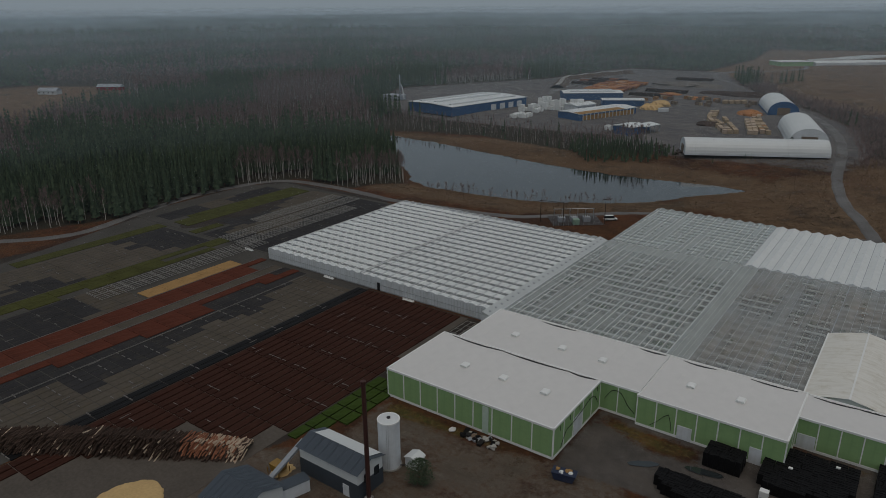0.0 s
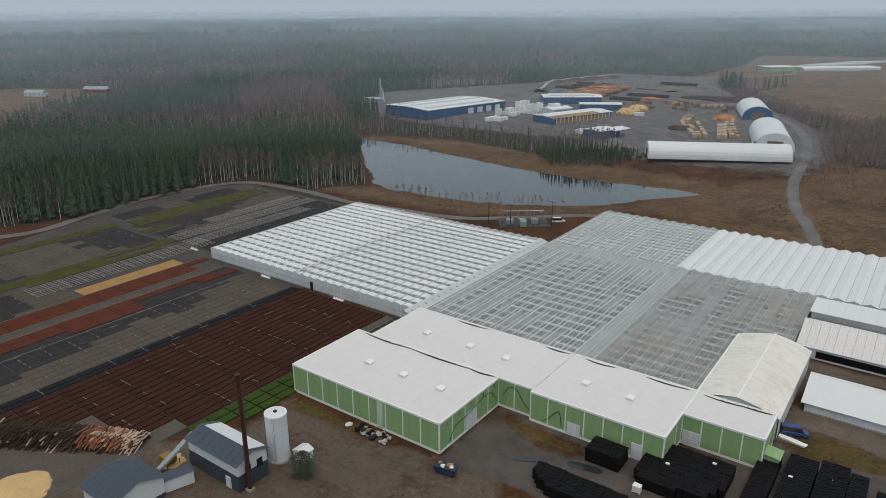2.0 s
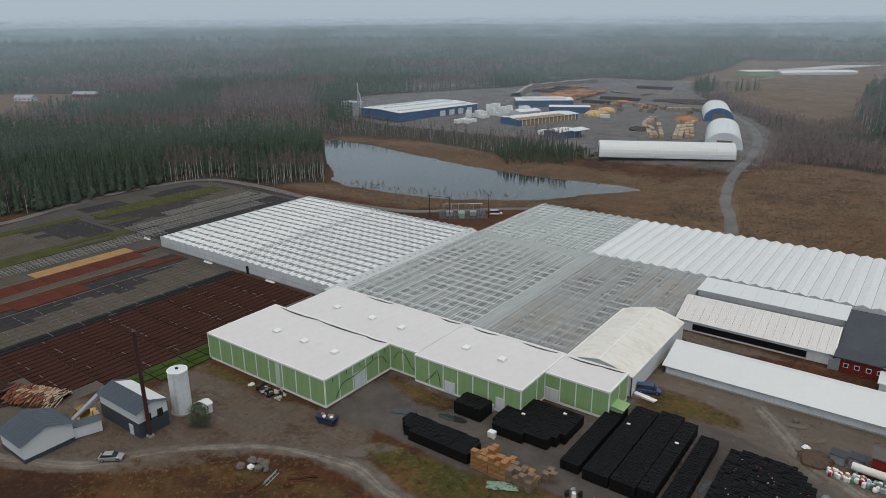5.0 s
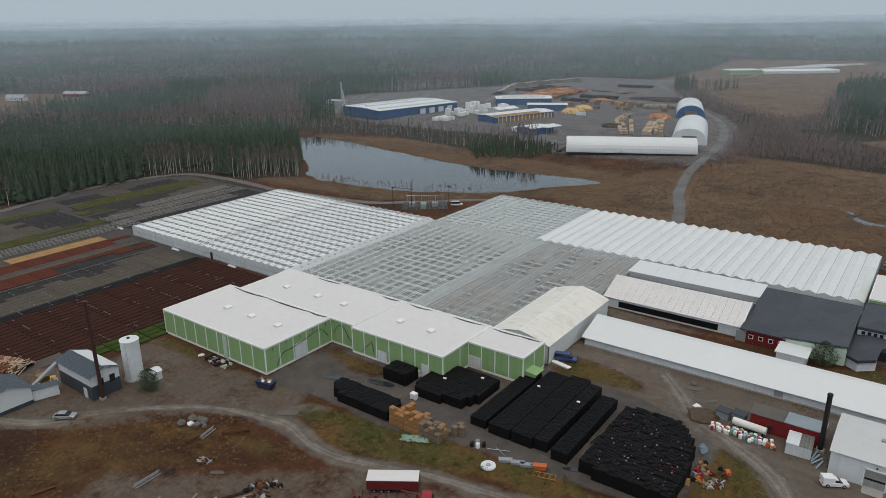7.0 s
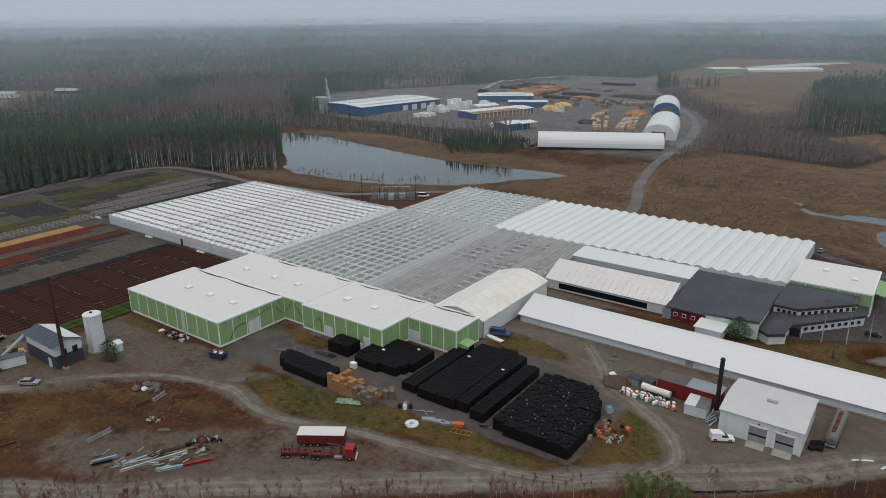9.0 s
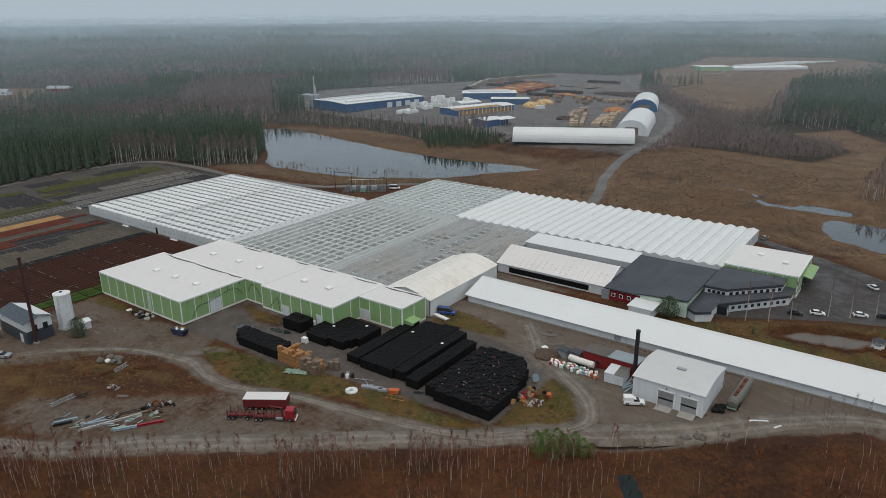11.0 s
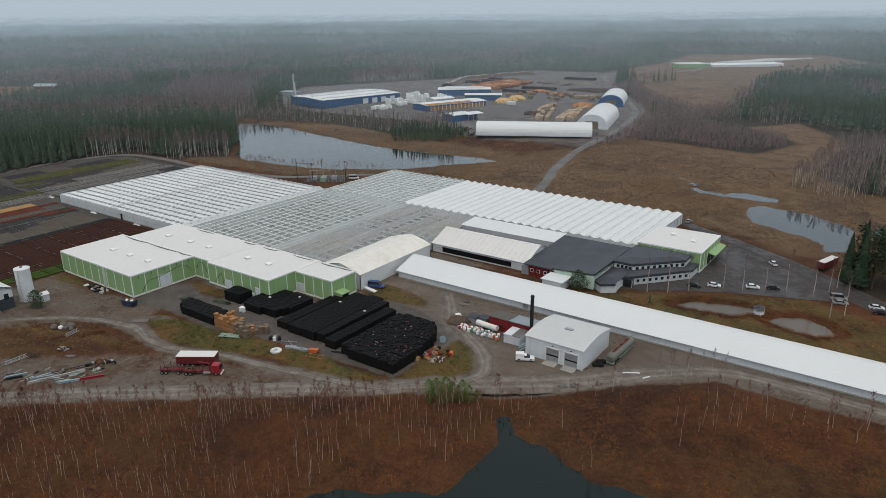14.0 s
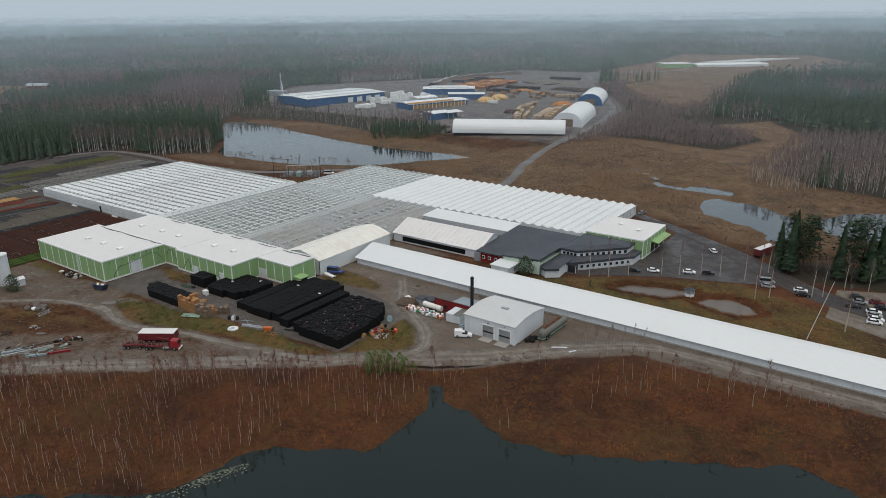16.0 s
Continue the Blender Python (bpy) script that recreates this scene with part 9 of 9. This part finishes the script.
def tree_kit(name, kinds, mats):
    kit = []
    for kind in kinds:
        meshes = []
        for (v, f), m, part_name in zip(split(kind), mats, ("trunk", "crown")):
            used, inv = np.unique(f, return_inverse=True)
            meshes.append((part_name, raw_mesh(part_name, v[used], inv.reshape(f.shape), [m])))
        kit.append(meshes)
    return kit


def plant(name, kit, label, category, x, y, scale, turn=0.0, wide=1.0, group="", z=None):
    h = float(height(np.array([x]), np.array([y]))[0]) if z is None else z
    t = thing(name, label, category, (x, y, h), turn, group)
    t.scale = (scale * wide, scale * wide, scale)
    for part_name, me in kit:
        part(part_name, me, None, t)
    return t


KIT_SPRUCE = tree_kit("spruce", SPRUCE_NEAR, ("pine_bark", "needles"))
KIT_DARK = tree_kit("spruce", [spruce(300 + s, 26, 11, h=18.0) for s in range(5)], ("pine_bark", "pine_needles"))
KIT_BIRCH = tree_kit("birch", BIRCH_NEAR, ("birch_bark", "twigs"))
KIT_PINE = tree_kit("pine", [pine(s, 17.0) for s in range(4)], ("pine_bark", "pine_needles"))
KIT_TALL = tree_kit("birch", [birch(60 + s, 90, h=13, sway=0.15, thick=0.19, sliver=0.035) for s in range(4)], ("sapling_bark", "twigs"))


def leafy(seed, n, h, r, size, low=0.05, stems=5):
    """A dense bush: several stems and leaf sprays through an uneven rounded body. Slots: 0 bark, 1 leaves."""
    rnd = random.Random(seed)
    v, f, k = [], [], []
    bumps = [(rnd.random() * 6.28, rnd.uniform(0.2, 0.9), rnd.uniform(0.75, 1.2)) for _ in range(7)]
    for i in range(stems):
        a, o = rnd.random() * 6.28, r * rnd.uniform(0.1, 0.5)
        f.append((len(v), len(v) + 1, len(v) + 2))
        v += [(-0.05, 0, 0), (0.05, 0.03, 0), (o * math.cos(a), o * math.sin(a), h * rnd.uniform(0.7, 1.0))]
        k.append(0)
    for i in range(n):
        t = low + (1 - low) * rnd.random()
        a = rnd.random() * 6.28
        body = math.sin(math.pi * min(1, 0.18 + 0.82 * t)) ** 0.6
        near = max(b[2] * math.exp(-((a - b[0] + 3.14) % 6.28 - 3.14) ** 2 - 6 * (t - b[1]) ** 2) for b in bumps)
        q = r * body * (0.32 + 0.85 * near) * rnd.uniform(0.5, 1.05)
        p = Vector((q * math.cos(a), q * math.sin(a), h * t))
        f.append((len(v), len(v) + 1, len(v) + 2))
        v += [tuple(p + Vector((rnd.uniform(-size, size), rnd.uniform(-size, size), rnd.uniform(-size, size) * 0.7))) for _ in range(3)]
        k.append(1)
    return np.array(v), np.array(f), np.array(k)


KIT_BUSH = tree_kit("bush", [leafy(80 + s, 2600, 5.4, 2.3, 0.2) for s in range(2)], ("pine_bark", "needles"))
KIT_WILLOW = tree_kit("willow", [leafy(90 + s, 1300, 5.6, 1.45, 0.16, 0.06, 9) for s in range(3)], ("sapling_bark", "willow"))

for i, p in enumerate(EDGE_TREES):
    kit = (KIT_BIRCH if p[5] else KIT_SPRUCE)[i % 5]
    plant("birch" if p[5] else "spruce", kit, "bare birch with a pale stem at the wood's edge" if p[5] else "dark green spruce at the wood's edge", "tree", p[0], p[1], p[2], math.degrees(p[3]), p[4], "birches at the wood's edge" if p[5] else "spruces at the wood's edge")
rnd = random.Random(61)
for i, (x, y) in enumerate(((80.4, 189.2), (85.6, 192), (90.2, 197.0), (98.2, 204.4), (103.2, 206.6), (108.8, 210.6), (114.3, 211.8), (121.2, 213.5), (127.5, 198.4), (130.5, 202.7), (124.5, 219.0), (126.0, 224.0), (140.6, 209.7), (143.2, 211.4), (151.5, 189.0), (147.6, 222.0), (153.6, 224.0))):
    plant("birch", KIT_TALL[i % 4], "slim bare birch with a white stem by the car park", "tree", x, y, rnd.uniform(0.75, 1.05), rnd.uniform(0, 360), 1.0, "car park birches")
for i, (x, y) in enumerate(((127.5, 229), (129.6, 233), (131.0, 227.5), (132.8, 231.6), (134.6, 228.4), (136.4, 233.2), (130.4, 237.4), (134.0, 237.0), (144.6, 229), (146.4, 233.4), (148.4, 229.6), (150.2, 234.4), (152.2, 231.0), (148.0, 238.2), (154.6, 235.4), (157.4, 239.6), (160.4, 236.8), (163.6, 241))):
    if i % 3 != 1:
        plant("pine" if i % 2 else "spruce", KIT_PINE[i % 4] if i % 2 else KIT_DARK[i % 5], "slim dark pine in a group by the car park" if i % 2 else "dark green spruce in a group by the car park", "tree", x, y, rnd.uniform(0.9, 1.15), rnd.uniform(0, 360), 1.3, "car park conifers")
    else:
        plant("pine", KIT_PINE[i % 4], "dark green pine in a group by the car park", "tree", x, y, rnd.uniform(0.95, 1.1), rnd.uniform(0, 360), 0.95, "car park conifers")
plant("pine_bush", KIT_BUSH[0], "dense round dark green pine bush by the works building", "bush", 62.4, 179.6, 1.15, 0, 1.05)
plant("pine_bush", KIT_BUSH[1], "bushy green pine beside the silo", "bush", -58.8, 79.6, 1.0, 40, 1.15)
plant("spruce", KIT_SPRUCE[1], "small young spruce on the lawn", "tree", 84.0, 181.5, 0.16, 0, 1.5)
for i, (x, y) in enumerate(((-77, 413), (-59, 417.5), (-51.5, 424))):
    plant("pine", KIT_PINE[i], "single dark pine in front of a white arch hall", "tree", x, y, (0.48, 0.55, 0.42)[i], 40 * i, 0.8, "pines by the arch hall")
for i, (x, y, s) in enumerate(((62.6, 104.6, 0.85), (64.2, 105.0, 1.0), (65.6, 106.6, 1.05), (67.0, 107.0, 0.9), (68.4, 108.8, 0.95), (70.0, 109.0, 0.8), (66.0, 104.6, 0.8), (71.2, 110.4, 0.6), (64.0, 102.8, 0.6))):
    plant("willow", KIT_WILLOW[i % 3], "green willow thicket on the marsh bank", "bush", x, y, s, 60 * i, 1.2, "willow thickets")

# marsh, heath and meadow plants
def tuft(seed, n=14, h=0.6):
    r = random.Random(seed)
    v, f = [], []
    for i in range(n):
        a, b, o = r.random() * 6.28, r.random() * 6.28, r.random() * 0.5
        x, y = o * math.cos(b), o * math.sin(b)
        w, l = r.uniform(0.02, 0.045), h * r.uniform(0.4, 1.0)
        f.append((len(v), len(v) + 1, len(v) + 2))
        v += [(x - w * math.sin(a), y + w * math.cos(a), 0), (x + w * math.sin(a), y - w * math.cos(a), 0), (x + l * 0.9 * math.cos(a), y + l * 0.9 * math.sin(a), l * 0.7)]
    return np.array(v), np.array(f), np.zeros(n, int)


TUFTS = [tuft(s) for s in range(6)]
MARSH = [(-90, -10), (-52, 20), (-27, 37.5), (-12, 48.5), (13, 66), (37, 83.5), (52, 96), (64, 106), (78, 117), (95, 129.5), (110, 139.5), (130, 146.5), (165, 148), (230, 148), (230, 60), (60, -40)]


def free_of(x, y, waters=0.5):
    ok = np.ones(x.shape, bool)
    for p in WATERS:
        ok &= depth_in(p, x, y) < -waters
    return ok


def sown(area, gap, seed, keep=1.0, waters=0.4):
    xs, ys = [p[0] for p in area], [p[1] for p in area]
    x, y = jittered(min(xs), max(xs), min(ys), max(ys), gap, seed)
    k = inside(area, x, y) & free_of(x, y, waters) & (np.random.RandomState(seed + 1).rand(len(x)) < keep)
    return x[k], y[k]


x, y = sown(MARSH, 0.95, 71)
strewn("sedge_tussocks", TUFTS, rows_of(x, y, 0.6, 1.3, 72, (0.9, 1.5)), ["reed"], "rust-brown sedge tussocks on the marsh", "grass")
x, y = sown(MARSH, 2.4, 73, 0.55)
clump = waves(x, y, 22, 74) > -0.15
x, y = x[clump], y[clump]
SCRUB = [birch(100 + s, 46, h=2.4, sway=0.25, thick=0.025, sliver=0.03) for s in range(5)]
strewn("marsh_scrub", SCRUB, rows_of(x, y, 0.5, 1.3, 75, (1.0, 2.0)), ["rust_twigs", "rust_twigs"], "low rusty birch and willow scrub", "shrub")
SAPLING = [birch(120 + s, 60, h=6.5, sway=0.14, thick=0.030, sliver=0.026) for s in range(6)]
x, y = sown(MARSH, 2.0, 76, 0.8)
k = waves(x, y, 35, 77) + 0.7 * waves(x, y, 9, 78) + 0.5 * (x < 60) - 0.7 * (x > 82) > 0.12
strewn("birch_saplings", SAPLING, rows_of(x[k], y[k], 0.3, 1.2, 78, (1.0, 1.7)), ["sapling_bark", "rust_twigs"], "thin pale birch saplings on the marsh", "tree")
ROADSIDE = [(-60, 8), (-27, 36), (13, 65), (37, 83), (52, 95.5), (56, 92), (40, 76), (16, 58), (-24, 28), (-56, 0)]
x, y = sown(ROADSIDE, 1.9, 79, 0.8)
k = waves(x, y, 18, 79) > -0.1
x, y = x[k], y[k]
strewn("roadside_birches", SAPLING, rows_of(x, y, 0.6, 1.2, 80, (1.0, 1.6)), ["sapling_bark", "rust_twigs"], "reddish bare birch saplings along the road", "tree")
x, y = sown([(96, 140), (104, 146), (112, 150), (114, 146), (104, 140)], 1.8, 81, 0.7)
strewn("roadside_birches", SAPLING, rows_of(x, y, 0.7, 1.1, 82), ["sapling_bark", "twigs"], "group of thin pale birches by the road", "tree")
for area, gap, s in ((LAWNS[0], 1.3, 83), (LAWNS[1], 1.2, 84), (LAWNS[2], 1.2, 85), (LAWNS[3], 1.6, 86), (LAWNS[4], 1.3, 84)):
    x, y = sown(area, gap, s, 0.8)
    k = waves(x, y, 14, s) > -0.35
    strewn("grass_tufts", TUFTS, rows_of(x[k], y[k], 0.3, 0.75, s, (1.0, 1.8)), ["straw_grass" if s != 84 else "green_grass"], "tufts of dry brown and green grass", "grass")
LOW = [leafy(110 + s, 90, 0.8, 0.9, 0.12, 0.02, 2) for s in range(4)]
for area, gap, s, m, label in ((LAWNS[0], 1.5, 201, "green_grass", "low green and brown brushwood on a bank"), (LAWNS[2], 2.2, 202, "reed", "low rusty heath bushes"), (LAWNS[4], 2.0, 203, "green_grass", "low green brushwood beside the track"), (LAWNS[1], 2.0, 204, "green_grass", "low green brushwood on a grass patch")):
    x, y = sown(area, gap, s, 0.8)
    k = waves(x, y, 16, s) > 0.05
    strewn("low_brushwood", LOW, rows_of(x[k], y[k], 0.4, 1.1, s, (1.0, 1.6)), [m, m], label, "shrub")
GARDEN = [(84, 182), (88, 192), (98, 198), (114, 200), (124, 200.5), (134, 197), (137, 189), (132, 182), (118, 180), (98, 180)]
x, y = sown(GARDEN, 0.9, 205, 0.85, 0.1)
k = np.minimum.reduce([edge_distance(p, x, y) for p in (PUDDLE_A, PUDDLE_B)]) + 0.8 * waves(x, y, 9, 206) < 3.4
strewn("low_brushwood", LOW, rows_of(x[k], y[k], 0.35, 0.9, 205, (1.0, 1.7)), ["reed", "reed"], "brown withered brushwood round garden ponds", "shrub")
LAKESIDE = [(-214, 236), (-180, 229), (-130, 238), (-100, 262), (-80, 272), (66, 270), (120, 250), (150, 262), (200, 330), (120, 350), (60, 390), (-20, 425), (-50, 440), (-120, 384), (-180, 372), (-320, 372), (-310, 345), (-205, 262)]
x, y = sown(LAKESIDE, 1.9, 87, 0.8)
k = (edge_distance([(-3.5, 267), (-14, 308), (-24, 345), (-31, 385), (-35, 420)], x, y, False) > 4.5) & (edge_distance([(-160, 229), (-131, 234), (-117, 244), (-89, 268), (-60, 276), (-5, 280)], x, y, False) > 3)
x, y = x[k], y[k]
strewn("heath_tussocks", TUFTS, rows_of(x, y, 0.8, 1.7, 88, (1.0, 2.0)), ["heath_grass"], "brown sedge and heath between the waters", "grass")
x, y = sown(LAKESIDE, 5.5, 89, 0.45)
k = waves(x, y, 45, 90) > 0.2
strewn("heath_scrub", SCRUB, rows_of(x[k], y[k], 0.3, 0.8, 91, (1.5, 2.5)), ["heath_grass", "heath_grass"], "low bare scrub on the heath", "shrub")
x, y = sown([(-186, 246), (-150, 256), (-128, 262), (-104, 278), (-98, 290), (-120, 276), (-150, 264), (-186, 262)], 3.2, 92, 0.7)
strewn("lake_alders", BIRCH_MID, rows_of(x, y, 0.18, 0.42, 93, (1.2, 1.8)), ["twigs", "twigs"], "low bare alders along the lake shore", "tree")
x, y = sown([(-174, 374), (-150, 352), (-122, 362), (-112, 388), (-138, 404), (-168, 400)], 3.6, 94)
strewn("spruce_clump", SPRUCE_NEAR, rows_of(x, y, 0.32, 0.55, 95), ["pine_bark", "needles"], "dense clump of young spruces by the lake", "forest")
x, y = sown([(-118, 378), (-112, 394), (-40, 430), (-34, 420), (-90, 380)], 3.6, 96, 0.6)
strewn("mixed_thicket", BIRCH_MID, rows_of(x[::2], y[::2], 0.08, 0.2, 97), ["birch_bark", "twigs"], "bare thicket in front of the arch hall", "tree")
strewn("young_spruces", SPRUCE_MID, rows_of(x[1::4], y[1::4], 0.12, 0.34, 98), ["pine_bark", "needles"], "young spruces in front of the arch hall", "tree")
THICKET = [birch(140 + s, 44, h=6.0, sway=0.3, thick=0.035, sliver=0.07) for s in range(5)]
x, y = sown([(-25, 394), (-14, 400), (-5, 420), (12, 431), (27, 424), (42, 415), (52, 427), (72, 438), (66, 484), (38, 489), (-10, 530), (-30, 560), (-46, 560), (-42, 505), (-31, 460), (-26, 425)], 2.5, 99, 0.85)
strewn("brown_thicket", THICKET, rows_of(x, y, 0.55, 1.1, 100, (1.1, 1.8)), ["thicket_twigs", "thicket_twigs"], "low grey-brown birch and willow thicket beyond the heath", "shrub")
x, y = sown(HEATH, 2.6, 107, 0.6)
k = waves(x, y, 42, 108) + 0.5 * waves(x, y, 14, 109) > 0.55
strewn("heath_willows", THICKET, rows_of(x[k], y[k], 0.10, 0.26, 110, (1.8, 3.0)), ["thicket_twigs", "thicket_twigs"], "low dark willow scrub on the heath", "shrub")
x, y = sown(BAND, 3.2, 105, 0.85)
strewn("brown_thicket", THICKET, rows_of(x, y, 0.6, 1.1, 106, (1.3, 2.0)), ["thicket_twigs", "thicket_twigs"], "grey-brown thicket between the road and a meadow", "shrub")
x, y = sown([(88, 350), (98, 343), (113, 333), (129, 346), (220, 340), (230, 480), (103, 483), (97, 453), (92, 390)], 3.3, 101, 0.85)
strewn("birch_thicket", BIRCH_NEAR, rows_of(x, y, 0.4, 0.78, 102, (1.0, 1.4)), ["birch_bark", "thicket_twigs"], "bare grey-brown birch wood with pale stems beside the pond", "forest")
x, y = sown([(20, 330), (50, 345), (60, 362), (20, 385), (0, 372)], 4.0, 103, 0.5)
strewn("heath_willows", THICKET, rows_of(x, y, 0.2, 0.4, 104, (1.5, 2.5)), ["thicket_twigs", "thicket_twigs"], "low dark willow scrub on the heath", "shrub")
rnd = random.Random(131)
g = Geo()
for i in range(420):
    u, v = rnd.random(), rnd.gauss(0, 0.35)
    x, y = 57.5 + 8.0 * u + 3.2 * abs(v), 50.0 + 16.0 * u - 2.4 * abs(v)
    if depth_in(NEAR_POND, np.array([x]), np.array([y]))[0] > 0.2:
        r, a = rnd.uniform(0.08, 0.22), rnd.random() * 6.28
        g.face([(x + r * math.cos(a + k * 1.257) * rnd.uniform(0.7, 1.2), y + r * math.sin(a + k * 1.257), -2.185) for k in range(5)])
whole("lily_leaves", g, "lily", "pale dead lily leaves floating by the bank", "water plants", kind="stuff")
